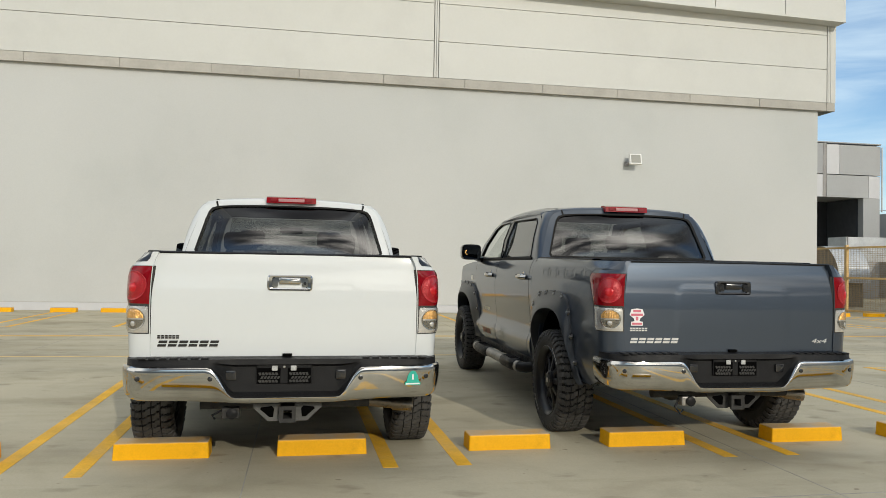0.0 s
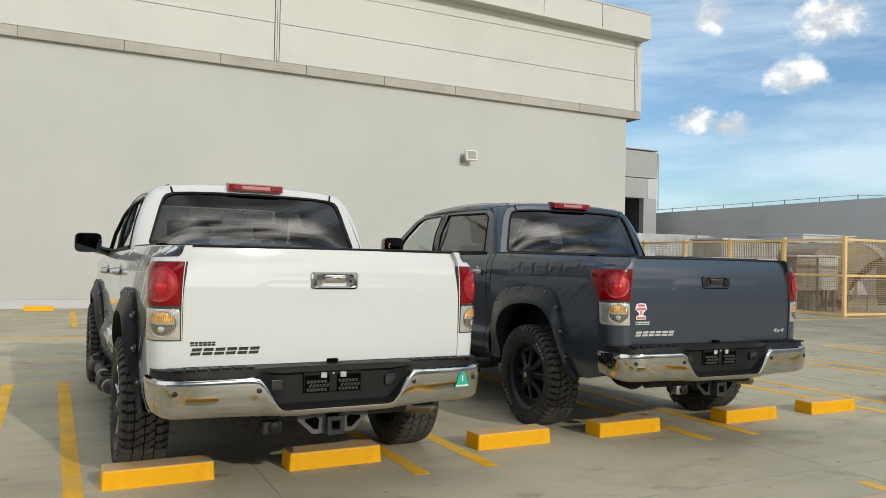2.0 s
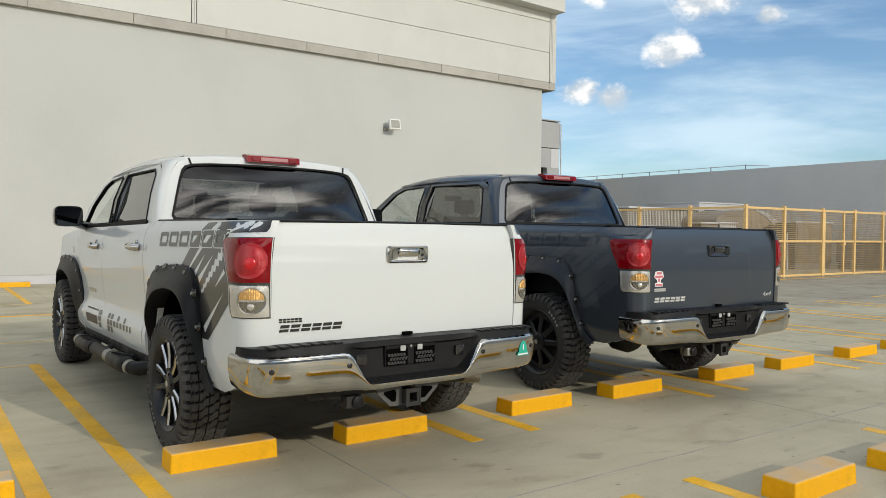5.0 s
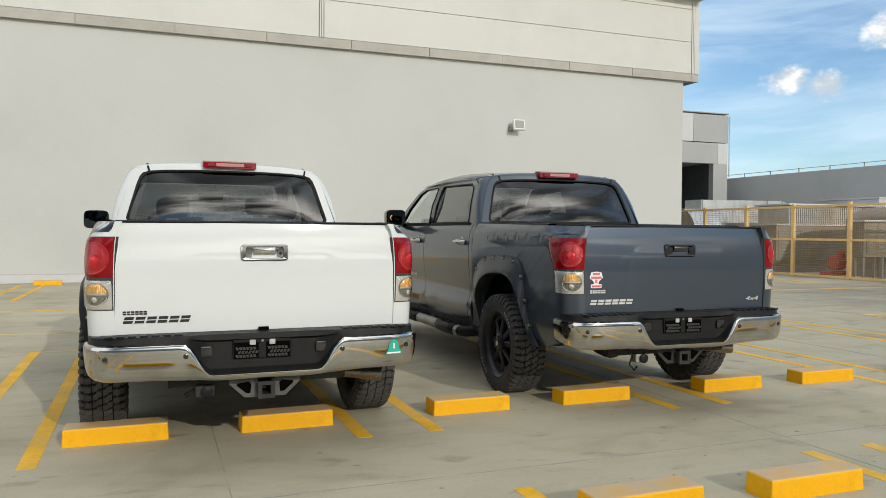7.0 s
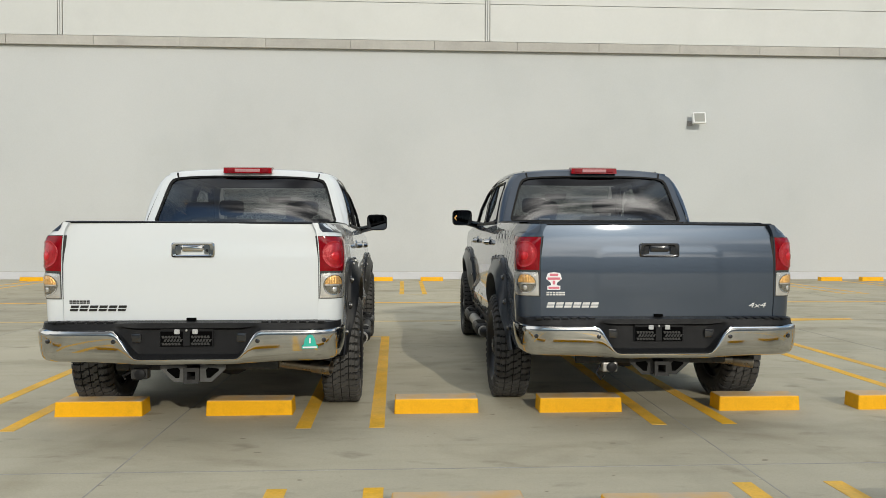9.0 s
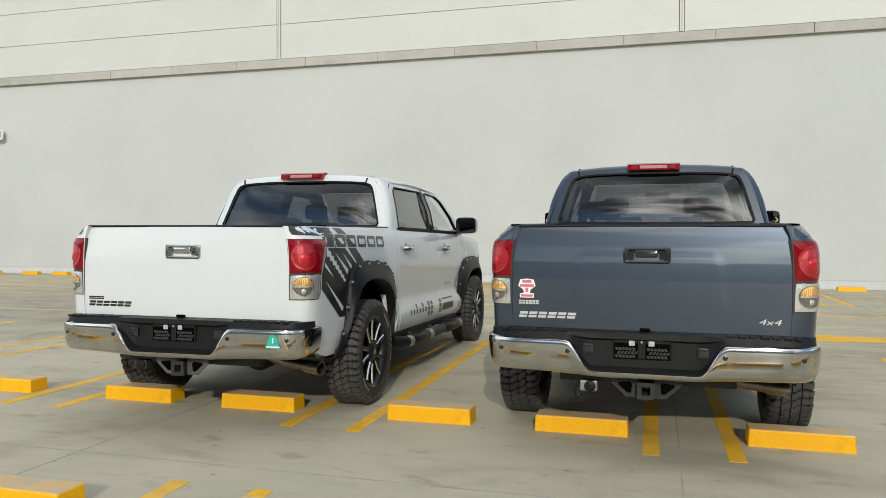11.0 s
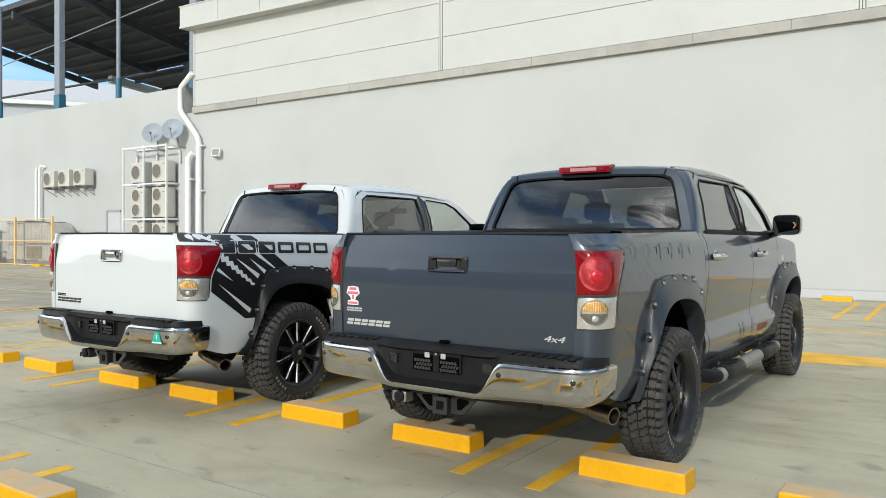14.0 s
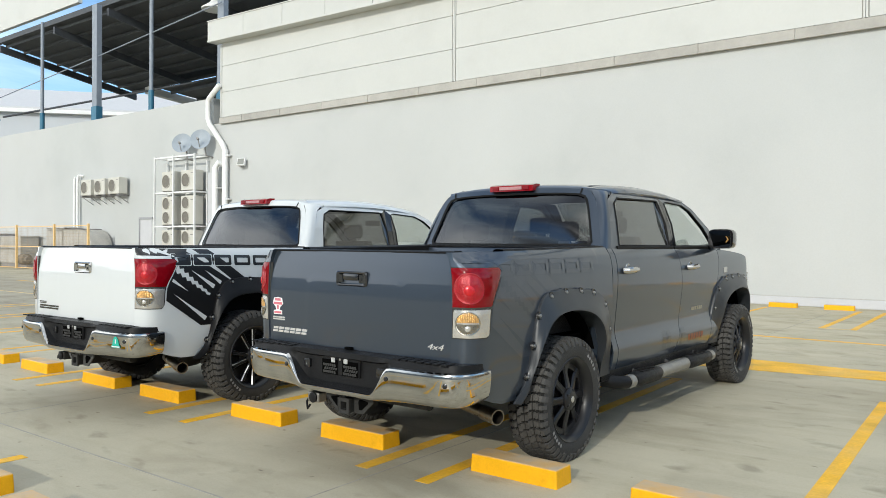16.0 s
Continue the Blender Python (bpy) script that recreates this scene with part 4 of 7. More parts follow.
P["black plastic"] = material("black grained plastic", (0.012, 0.012, 0.0125), 0.42, vary=0.18, scale=6.0, fine=260.0, bump=0.2, rough_vary=0.1, spec=0.14)
P["flare"] = material("matt black flare plastic", (0.0075, 0.0075, 0.008), 0.44, vary=0.12, scale=4.0, fine=300.0, bump=0.12, spec=0.22)
P["black gloss"] = material("gloss black trim", (0.012, 0.012, 0.013), 0.16, vary=0.1, coat=0.6)
P["seal"] = material("rubber window seal", (0.008, 0.008, 0.008), 0.55, vary=0.1, spec=0.15)
P["rubber"] = material("tyre rubber", (0.020, 0.0195, 0.019), 0.72, vary=0.2, scale=5.0, fine=120.0, bump=0.3, tint=(0.036, 0.034, 0.031), stain=0.2, stain_scale=3.0)
P["tread"] = material("dusty tread rubber", (0.046, 0.044, 0.041), 0.75, vary=0.2, scale=7.0, fine=140.0, bump=0.35, tint=(0.066, 0.062, 0.056), stain=0.25, stain_scale=4.0)
P["groove"] = material("rubber with groove shade", (0.017, 0.017, 0.016), 0.9, vary=0.2, spec=0.1)
P["chrome"] = material("chrome", (0.53, 0.52, 0.495), 0.06, 1.0, vary=0.05, scale=3.0, fine=40.0, rough_vary=0.03, stain=0.25, stain_scale=5.0)
P["badge chrome"] = material("bright badge chrome", (0.80, 0.80, 0.79), 0.24, 0.6, vary=0.04)
P["steel"] = material("dull steel", (0.34, 0.33, 0.31), 0.42, 0.9, vary=0.12, scale=6.0, fine=80.0, rough_vary=0.12)
P["iron"] = material("dusty chassis steel", (0.030, 0.029, 0.027), 0.75, 0.2, vary=0.3, scale=5.0, fine=60.0, bump=0.3)
P["exhaust"] = material("stained exhaust steel", (0.27, 0.235, 0.19), 0.36, 1.0, vary=0.2, scale=6.0, fine=50.0, rough_vary=0.12)
P["hitch grey"] = material("worn grey hitch paint", (0.085, 0.084, 0.08), 0.6, 0.2, vary=0.2, scale=8.0, fine=70.0)
# near-black with the shade of hollows and the underside put into it
P["void"] = material("shade black for underbody and hollows", (0.003, 0.003, 0.003), 0.95, vary=0.2, spec=0.0)
P["seat"] = material("dark seat cloth", (0.014, 0.0135, 0.013), 0.85, vary=0.15, scale=6.0, fine=150.0, spec=0.1)
P["red lens"] = lens("red lamp lens", (0.20, 0.001, 0.005))
P["dark red"] = lens("deep red lamp lens", (0.24, 0.001, 0.006))
P["pale lens"] = lens("pale rose lamp window", (0.46, 0.22, 0.22))
P["red glow"] = material("bright red reflector", (0.36, 0.003, 0.009), 0.26, 0.2, vary=0.12, scale=30.0, fine=260.0, coat=0.5, bump=0.25)
P["red core"] = material("light red bulb", (0.56, 0.008, 0.014), 0.25, 0.25, vary=0.1, scale=40.0, fine=240.0, coat=0.5)
P["liner"] = material("bright lamp liner", (0.76, 0.75, 0.74), 0.20, 0.65, vary=0.10, scale=14.0, fine=60.0, bump=0.22)
P["smoke chrome"] = material("grey ribbed reflector", (0.34, 0.33, 0.31), 0.20, 0.9, vary=0.25, scale=60.0, fine=200.0)
P["clear lens"] = material("clear lamp lens over reflector", (0.42, 0.41, 0.40), 0.16, 0.8, vary=0.45, scale=34.0, fine=150.0, coat=1.0, bump=0.25)
P["lamp glass"] = glass("clear lamp glass", (0.90, 0.89, 0.86), base=0.05)
P["amber"] = material("amber lamp reflector", (0.78, 0.45, 0.15), 0.22, 0.6, vary=0.3, scale=60.0, fine=220.0, coat=0.3, bump=0.3)
P["smoke lens"] = lens("grey lamp reflector", (0.045, 0.044, 0.042), 0.12)
P["rim"] = material("satin black alloy", (0.011, 0.011, 0.012), 0.38, 0.0, vary=0.1, coat=0.15, spec=0.3)
P["milled"] = material("milled bare alloy", (0.66, 0.66, 0.66), 0.3, 1.0, vary=0.05)
P["tint glass"] = glass("dark tinted car glass", (0.135, 0.142, 0.140), base=0.09)
P["side glass"] = glass("smoked side glass", (0.13, 0.135, 0.135), base=0.09)
P["clear glass"] = glass("light green car glass", (0.72, 0.76, 0.74))
P["mirror"] = material("mirror", (0.07, 0.075, 0.08), 0.02, 1.0, vary=0.0)
P["decal dark"] = material("charcoal vinyl", (0.010, 0.0102, 0.011), 0.34, vary=0.08, coat=0.5)
P["decal grey"] = material("pale slate vinyl", (0.066, 0.078, 0.096), 0.40, 0.45, vary=0.02, coat=0.9, spec=0.08)
P["decal gloss"] = material("dark slate gloss vinyl", (0.034, 0.044, 0.058), 0.34, 0.45, vary=0.03, coat=1.0, spec=0.08)
P["decal edge"] = material("slate vinyl edge", (0.058, 0.070, 0.088), 0.38, 0.5, vary=0.02, coat=0.9, spec=0.08)
P["decal orange"] = material("orange vinyl", (0.26, 0.075, 0.03), 0.45, vary=0.08)
P["decal brown"] = material("dark brown vinyl", (0.06, 0.035, 0.028), 0.45, vary=0.08)
P["sticker green"] = material("teal sticker", (0.02, 0.40, 0.30), 0.4, vary=0.04)
P["sticker white"] = material("white sticker", (0.78, 0.76, 0.76), 0.4, vary=0.03)
P["plate tab"] = material("dusty pale plastic", (0.40, 0.40, 0.39), 0.6, vary=0.2, scale=30.0, fine=120.0)
P["sticker pink"] = material("faded red sticker", (0.62, 0.16, 0.20), 0.4, vary=0.06)
P["tyre letter"] = material("worn white tyre lettering", (0.24, 0.235, 0.225), 0.7, vary=0.2)


def hermite(xs, ys):
    """A smooth curve through the given pairs."""
    xs, ys = list(xs), list(ys)
    m = []
    for i in range(len(xs)):
        a, b = max(i - 1, 0), min(i + 1, len(xs) - 1)
        m.append((ys[b] - ys[a]) / (xs[b] - xs[a]))

    def f(x):
        if x <= xs[0]:
            return ys[0]
        if x >= xs[-1]:
            return ys[-1]
        i = max(k for k in range(len(xs) - 1) if xs[k] <= x)
        h = xs[i + 1] - xs[i]
        t = (x - xs[i]) / h
        return ((2 * t ** 3 - 3 * t * t + 1) * ys[i] + (t ** 3 - 2 * t * t + t) * h * m[i]
                + (-2 * t ** 3 + 3 * t * t) * ys[i + 1] + (t ** 3 - t * t) * h * m[i + 1])
    return f


def lerp(a, b, t):
    return a + (b - a) * t


def smooth(a, b, x):
    t = min(1, max(0, (x - a) / (b - a)))
    return t * t * (3 - 2 * t)


REAR, FRONT, AXLE_Z = 1.09, 4.95, 0.43
bed_w = hermite((0.48, 0.60, 0.80, 1.00, 1.20, 1.36, 1.43, 1.49), (0.955, 0.982, 0.995, 1.003, 1.003, 0.992, 0.972, 0.93))
door_w = hermite((0.48, 0.55, 0.62, 0.69, 0.75, 0.82, 0.95, 1.10, 1.25, 1.38, 1.45, 1.49), (0.965, 0.99, 1.004, 1.006, 0.984, 0.972, 0.98, 0.994, 0.998, 0.984, 0.958, 0.93))
cab_w = hermite((1.40, 1.475, 1.52, 1.60, 1.75, 1.86, 1.93, 1.97), (0.945, 0.937, 0.932, 0.918, 0.882, 0.838, 0.800, 0.768))
# plan of the bed's rear corner: inset from the side, distance forward
CORNER = [(0.158, -0.012), (0.11, -0.006), (0.07, 0.006), (0.038, 0.03), (0.015, 0.072), (0.004, 0.12), (0.0, 0.18)]
S = [0.0]
for (a, b), (c, d) in zip(CORNER, CORNER[1:]):
    S.append(S[-1] + math.hypot(a - c, b - d))
corner_inset = hermite(S, [c[0] for c in CORNER])
corner_y = hermite(S, [c[1] for c in CORNER])


def rear_round(y, z):
    """The bed's top rounds off towards the tailgate."""
    return 0.075 * smooth(1.345, 1.46, z) * (1 - smooth(0.02, 0.42, y))


def bed_point(s, z, off=0.0, side=1):
    """A point on the bed's flank; s runs from the tailgate round the corner and forward."""
    if s <= S[-1]:
        x, y = bed_w(z) - corner_inset(s) - rear_round(corner_y(s), z) * smooth(0.015, 0.15, s), corner_y(s)
        e = 0.004
        tx, ty = -(corner_inset(min(s + e, S[-1])) - corner_inset(max(s - e, 0))), corner_y(min(s + e, S[-1])) - corner_y(max(s - e, 0))
        n = math.hypot(tx, ty)
        nx, ny = ty / n, -tx / n
    else:
        y, nx, ny = CORNER[-1][1] + s - S[-1], 1.0, 0.0
        x = bed_w(z) - rear_round(y, z)
    return Vector((side * (x + nx * off), y + ny * off, z))


def s_of_y(y):
    return S[-1] + y - CORNER[-1][1]


def arch_z(y, c, low=0.50):
    """The lower edge of the body over a wheel: a squarish arch."""
    d = abs(y - c - (0.04 if c < 3 else -0.04)) / 0.50
    return low + 0.60 * (1 - d ** 2.6) ** (1 / 2.6) if d < 1 else low


def grid(bm, rows, flip=False):
    vs = [[bm.verts.new(p) for p in r] for r in rows]
    for a, b in zip(vs, vs[1:]):
        for i in range(len(a) - 1):
            bm.faces.new((a[i], a[i + 1], b[i + 1], b[i]))
    return vs


def shell(bm, rows, depth):
    """An open sheet with its rim folded inwards by the vector function depth(p)."""
    vs = grid(bm, rows)
    rim = [v for v in vs[0]] + [r[-1] for r in vs[1:-1]] + [v for v in reversed(vs[-1])] + [r[0] for r in reversed(vs[1:-1])]
    back = [bm.verts.new(v.co + depth(v.co)) for v in rim]
    n = len(rim)
    for i in range(n):
        j = (i + 1) % n
        bm.faces.new((rim[i], back[i], back[j], rim[j]))


def inward(side, d=0.03):
    return lambda p: Vector((-side * d, 0, 0))


def text_mesh(word, size, depth):
    c = bpy.data.curves.new("t", "FONT")
    c.body, c.size, c.extrude, c.resolution_u = word, size, depth, 3
    c.shear = 0.25
    o = new("t", c)
    bpy.context.view_layer.update()
    me = bpy.data.meshes.new_from_object(o.evaluated_get(bpy.context.evaluated_depsgraph_get()))
    bm = bmesh.new()
    bm.from_mesh(me)
    bpy.data.objects.remove(o)
    bpy.data.curves.remove(c)
    bpy.data.meshes.remove(me)
    return bm


def tyre_and_wheel(truck, x, y, style, turn):
    """A wheel: brake and barrel in the middle, tyre, rim and spokes round it. Its outer face looks along +x before the turn."""
    R = 0.432
    b = bmesh.new()
    disc_stack(b, (-0.12, 0, 0), (1, 0, 0), [(0, 0.06), (0.005, 0.20), (0.03, 0.20), (0.035, 0.266), (0.20, 0.266), (0.205, 0.21), (0.06, 0.19), (0.06, 0.05)], 40)
    hub = part("wheel", b, P["rim"], truck, smooth=35)
    hub.matrix_basis = pose(x, y, R - 0.004, 0, 0, turn) @ Matrix.Diagonal((0.87, 1, 1, 1))
    b = bmesh.new()
    prof = [(-0.125, 0.280), (-0.150, 0.294), (-0.166, 0.332), (-0.162, 0.375), (-0.150, 0.402), (-0.135, 0.413), (-0.05, 0.418), (0.05, 0.418), (0.135, 0.413),
            (0.150, 0.402), (0.162, 0.375), (0.166, 0.332), (0.152, 0.296), (0.128, 0.284), (0.128, 0.268), (-0.125, 0.268)]
    seg = 64
    rings = [ring_pts((a, 0, 0), (1, 0, 0), r, seg, (0, 0, 1)) for a, r in prof]
    loft(b, rings + [rings[0]], caps=False)
    bmesh.ops.remove_doubles(b, verts=b.verts, dist=0.0005)
    # tread grooves take a darker rubber, their shade put into the colour
    for f in b.faces:
        c = f.calc_center_median()
        f.material_index = int(math.hypot(c.y, c.z) > 0.405)
    part("tyre", b, [P["rubber"], P["groove"]], hub, smooth=40)
    # tread: staggered hooked blocks
    b = bmesh.new()
    N = 46

    hook = ((-1, -1), (0.25, -1), (0.12, -0.56), (1, -0.70), (1, 1), (-0.25, 1), (-0.12, 0.56), (-1, 0.70))

    def block(a0, x0, w, l, lean, flip=1, h0=0.412, h1=R):
        rows = []
        for hgt, k in ((h0, 1.0), (h1, 0.93)):
            ring = []
            for u, v in hook:
                xx = x0 + flip * u * w / 2 * k
                aa = a0 + (v * l / 2 * k + lean * u * w / 2) / R
                ring.append(Vector((xx, math.sin(aa) * hgt, math.cos(aa) * hgt)))
            rows.append(ring)
        loft(b, rows)
    for i in range(N):
        a = 2 * math.pi * i / N
        st = 2 * math.pi / N
        odd = i % 2
        block(a, -0.036, 0.064 + 0.006 * odd, 0.056, 0.30)
        block(a + st * 0.5, 0.036, 0.070 - 0.006 * odd, 0.056, 0.30)
        block(a + st * 0.25, -0.100, 0.050, 0.050 + 0.005 * odd, -0.30, -1)
        block(a + st * 0.75, 0.100, 0.050, 0.055 - 0.005 * odd, -0.30, -1)
        for sgn in (-1, 1):
            # shoulder lugs that run down the sidewall
            a1 = a + st * (0.15 if sgn < 0 else 0.65)
            wdt = (0.040 if i % 2 else 0.030) / R
            rows = []
            for xx, rr in ((0.128, 0.430), (0.149, 0.424), (0.163, 0.400), (0.170, 0.372 if i % 2 else 0.385)):
                rows.append([Vector((sgn * xx, math.sin(a1 + q * wdt) * rr, math.cos(a1 + q * wdt) * rr)) for q in (-0.5, 0.5)]
                            + [Vector((sgn * (xx - 0.03), math.sin(a1 + q * wdt) * (rr - 0.022), math.cos(a1 + q * wdt) * (rr - 0.022))) for q in (0.5, -0.5)])
            loft(b, rows)
    tagged(part("tread", b, P["tread"], hub), kind="stuff")
    # raised letters on the sidewall, as plain worn bars
    b = bmesh.new()
    for base in (0.6, 3.74):
        for k in range(5):
            a = base + k * 0.105
            pts = [Vector((0.1672, math.sin(a + q) * r, math.cos(a + q) * r)) for q, r in ((-0.030, 0.330), (0.030, 0.330), (0.026, 0.352), (-0.026, 0.352))]
            poly_prism(b, pts, (0.0018, 0, 0))
    tagged(part("sidewall_bars", b, P["tyre letter"], hub), kind="stuff")
    # rim lip
    b = bmesh.new()
    prof = [(0.10, 0.252), (0.135, 0.266), (0.152, 0.284), (0.159, 0.293), (0.150, 0.300), (0.120, 0.284), (0.02, 0.258), (0.02, 0.250)]
    rings = [ring_pts((a, 0, 0), (1, 0, 0), r, 48, (0, 0, 1)) for a, r in prof]
    loft(b, rings + [rings[0]], caps=False)
    bmesh.ops.remove_doubles(b, verts=b.verts, dist=0.0005)
    part("rim_lip", b, P["rim"], hub, smooth=40)
    n = 10 if style == "split" else 8
    for i in range(n):
        a = 2 * math.pi * i / n
        if style == "split":
            a += (0.05 if i % 2 else -0.05)

        def at(r, t, xx):
            return Vector((xx, math.sin(a) * r + math.cos(a) * t, math.cos(a) * r - math.sin(a) * t))
        b = bmesh.new()
        if style == "split":
            shape = [(0.045, 0.020, 0.120), (0.10, 0.017, 0.136), (0.18, 0.017, 0.134), (0.262, 0.022, 0.144)]
        else:
            shape = [(0.05, 0.034, 0.120), (0.10, 0.026, 0.112), (0.18, 0.027, 0.090), (0.258, 0.040, 0.088)]
        rings = [[at(r, -w, xx - 0.012), at(r, -w * 0.55, xx), at(r, w * 0.55, xx), at(r, w, xx - 0.012), at(r, w * 0.8, xx - 0.05), at(r, -w * 0.8, xx - 0.05)] for r, w, xx in shape]
        loft(b, rings)
        sp = part("spoke", b, P["rim"], hub, smooth=30)
        if style == "split":
            b = bmesh.new()
            for sg in (-1, 1):
                r0 = [at(r, sg * w * 0.68, xx + 0.0008) for r, w, xx in shape[1:]]
                r1 = [at(r, sg * w * 1.0, xx - 0.0108) for r, w, xx in shape[1:]]
                for q in range(len(r0) - 1):
                    vs = [bm_v for bm_v in (b.verts.new(r0[q] + Vector((0.0012, 0, 0))), b.verts.new(r0[q + 1] + Vector((0.0012, 0, 0))), b.verts.new(r1[q + 1] + Vector((0.0012, 0, 0))), b.verts.new(r1[q] + Vector((0.0012, 0, 0))))]
                    b.faces.new(vs)
            part("milled_edge", b, P["milled"], hub, "bare milled spoke edge")
    part("centre_cap", disc_stack(bmesh.new(), (0.09, 0, 0), (1, 0, 0), [(0, 0.082), (0.035, 0.08), (0.05, 0.066), (0.056, 0.045), (0.058, 0.004)], 24), P["rim"], hub, smooth=35)
    part("cap_badge", disc_stack(bmesh.new(), (0.149, 0, 0), (1, 0, 0), [(0, 0.022), (0.002, 0.02)], 16), P["milled"], hub)
    for k in range(5):
        a = 2 * math.pi * k / 5 + 0.3
        b = disc_stack(bmesh.new(), (0.10, math.sin(a) * 0.062, math.cos(a) * 0.062), (1, 0, 0), [(0, 0.012), (0.045, 0.011), (0.048, 0.006)], 8)
        part("lug_nut", b, P["rim"], hub)
    return hub


# a flare's outer edge and lip from rear to front: distance from the axle, height
FLARE_OUT = [(-0.63, 0.485), (-0.525, 0.565), (-0.46, 0.70), (-0.43, 0.87), (-0.39, 1.03), (-0.33, 1.14), (-0.24, 1.182), (-0.06, 1.196), (0.16, 1.19), (0.38, 1.172), (0.54, 1.12), (0.645, 1.015), (0.705, 0.885), (0.74, 0.75), (0.75, 0.50)]
FLARE_LIP = [(-0.56, 0.475), (-0.49, 0.53), (-0.455, 0.675), (-0.43, 0.775), (-0.37, 0.905), (-0.28, 0.995), (-0.14, 1.04), (0.09, 1.043), (0.31, 1.0), (0.45, 0.915), (0.53, 0.786), (0.552, 0.68), (0.558, 0.50)]
flare_edge = hermite([p[1] for p in FLARE_OUT[:8]], [p[0] for p in FLARE_OUT[:8]])


def even_path(pts, n):
    """n + 1 points at even steps along a smooth curve through pts."""
    run = [0.0]
    for p, q in zip(pts, pts[1:]):
        run.append(run[-1] + math.dist(p, q))
    fx, fz = hermite(run, [p[0] for p in pts]), hermite(run, [p[1] for p in pts])
    return [(fx(run[-1] * i / n), fz(run[-1] * i / n)) for i in range(n + 1)]


def fender_flare(truck, side, c, mat):
    """A bolted pocket flare round one wheel arch."""
    way = 1 if c < 3 else -1

    def base(y, z):
        return max(bed_w(max(z, 0.5)), 0.985) if c < 3 else door_w(max(z, 0.8)) - 0.12 * max(0, (y - 5.30) / 0.4) ** 2
    n = 44
    b = bmesh.new()
    rings = []
    for i, (p, q) in enumerate(zip(even_path(FLARE_OUT, n), even_path(FLARE_LIP, n))):
        k = 0.22 + 0.78 * smooth(0.0, 0.26, i / n) * smooth(1.0, 0.80, i / n)
        ring = []
        for f, o in ((0.0, -0.006), (0.0, 0.014), (0.03, 0.024), (0.30, 0.038), (0.62, 0.060), (0.90, 0.080), (1.0, 0.082), (1.02, 0.070), (1.02, -0.06)):
            y, z = c + way * lerp(p[0], q[0], f), lerp(p[1], q[1], f)
            ring.append(Vector((side * (base(y, z) + (o * k if o > 0 else o)), y, z)))
        rings.append(ring)
    loft(b, rings, closed=False, caps=False)
    fl = part("fender_flare", b, mat, truck, smooth=35)
    for dy, z in ((-0.482, 0.640), (-0.446, 0.841), (-0.386, 1.034), (-0.236, 1.154), (-0.03, 1.173), (0.19, 1.169), (0.384, 1.152), (0.575, 1.055), (0.665, 0.86)):
        y = c + way * dy
        p = Vector((side * (base(y, z) + (0.026 if z > 0.7 else 0.010)), y, z))
        part("pocket", disc_stack(bmesh.new(), p - Vector((side * 0.008, 0, 0)), (side, 0, 0.2), [(0, 0.030), (0.014, 0.027), (0.010, 0.018)], 14), P["black gloss"], fl, smooth=40)
        part("bolt", disc_stack(bmesh.new(), p, (side, 0, 0.2), [(0, 0.012), (0.012, 0.011), (0.015, 0.006)], 10), P["steel"], fl)
    # wheel-well liner behind it, near-black so the well's shade is in the colour
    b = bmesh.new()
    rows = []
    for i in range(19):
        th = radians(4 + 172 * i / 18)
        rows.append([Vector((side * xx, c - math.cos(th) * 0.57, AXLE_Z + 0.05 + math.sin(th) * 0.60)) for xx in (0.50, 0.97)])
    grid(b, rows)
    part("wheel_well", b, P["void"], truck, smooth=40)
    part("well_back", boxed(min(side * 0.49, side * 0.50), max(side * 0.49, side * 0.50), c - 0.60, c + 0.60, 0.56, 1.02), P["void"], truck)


def lower_panel(truck, name, side, y0f, y1f, z0f, z1f, width, paint, ny=14, nz=14, cols=None, depth=0.03, label=""):
    b = bmesh.new()
    rows = []
    us = cols if cols is not None else [i / ny for i in range(ny + 1)]
    for u in us:
        col = []
        for j in range(nz + 1):
            v = j / nz
            z = 1.0
            for _ in range(3):
                y = lerp(y0f(z), y1f(z), u)
                z = lerp(z0f(y), z1f(y), v)
            col.append(Vector((side * width(y, z), y, z)))
        rows.append(col)
    shell(b, rows, inward(side, depth))
    return part(name, b, paint, truck, label, smooth=30)


def window_ring(b, side, outer, inner, black=(), idx_black=1):
    """The frame between two outlines in the plane of the side glass; some pieces of it black."""
    vo = [b.verts.new((side * cab_w(z), y, z)) for y, z in outer]
    vi = [b.verts.new((side * (cab_w(z) - 0.004), y, z)) for y, z in inner]
    vb = [b.verts.new((side * (cab_w(z) - 0.035), y, z)) for y, z in inner]
    vob = [b.verts.new((side * (cab_w(z) - 0.035), y, z)) for y, z in outer]
    n = len(vo)
    for i in range(n):
        j = (i + 1) % n
        f = b.faces.new((vo[i], vo[j], vi[j], vi[i]))
        f.material_index = idx_black if i in black else 0
        g = b.faces.new((vi[i], vi[j], vb[j], vb[i]))
        g.material_index = idx_black
        h = b.faces.new((vo[i], vob[i], vob[j], vo[j]))
        h.material_index = idx_black


def pane(name, side, pts, mat, truck, off=-0.016):
    b = bmesh.new()
    f = b.faces.new([b.verts.new((side * (cab_w(z) + off), y, z)) for y, z in pts])
    bmesh.ops.triangulate(b, faces=[f])
    return part(name, b, mat, truck, shadow=False)


RD_OUT = [(1.965, 1.475), (2.02, 1.70), (2.12, 1.88), (2.26, 1.94), (3.20, 1.958), (3.262, 1.955), (3.28, 1.70), (3.29, 1.475)]
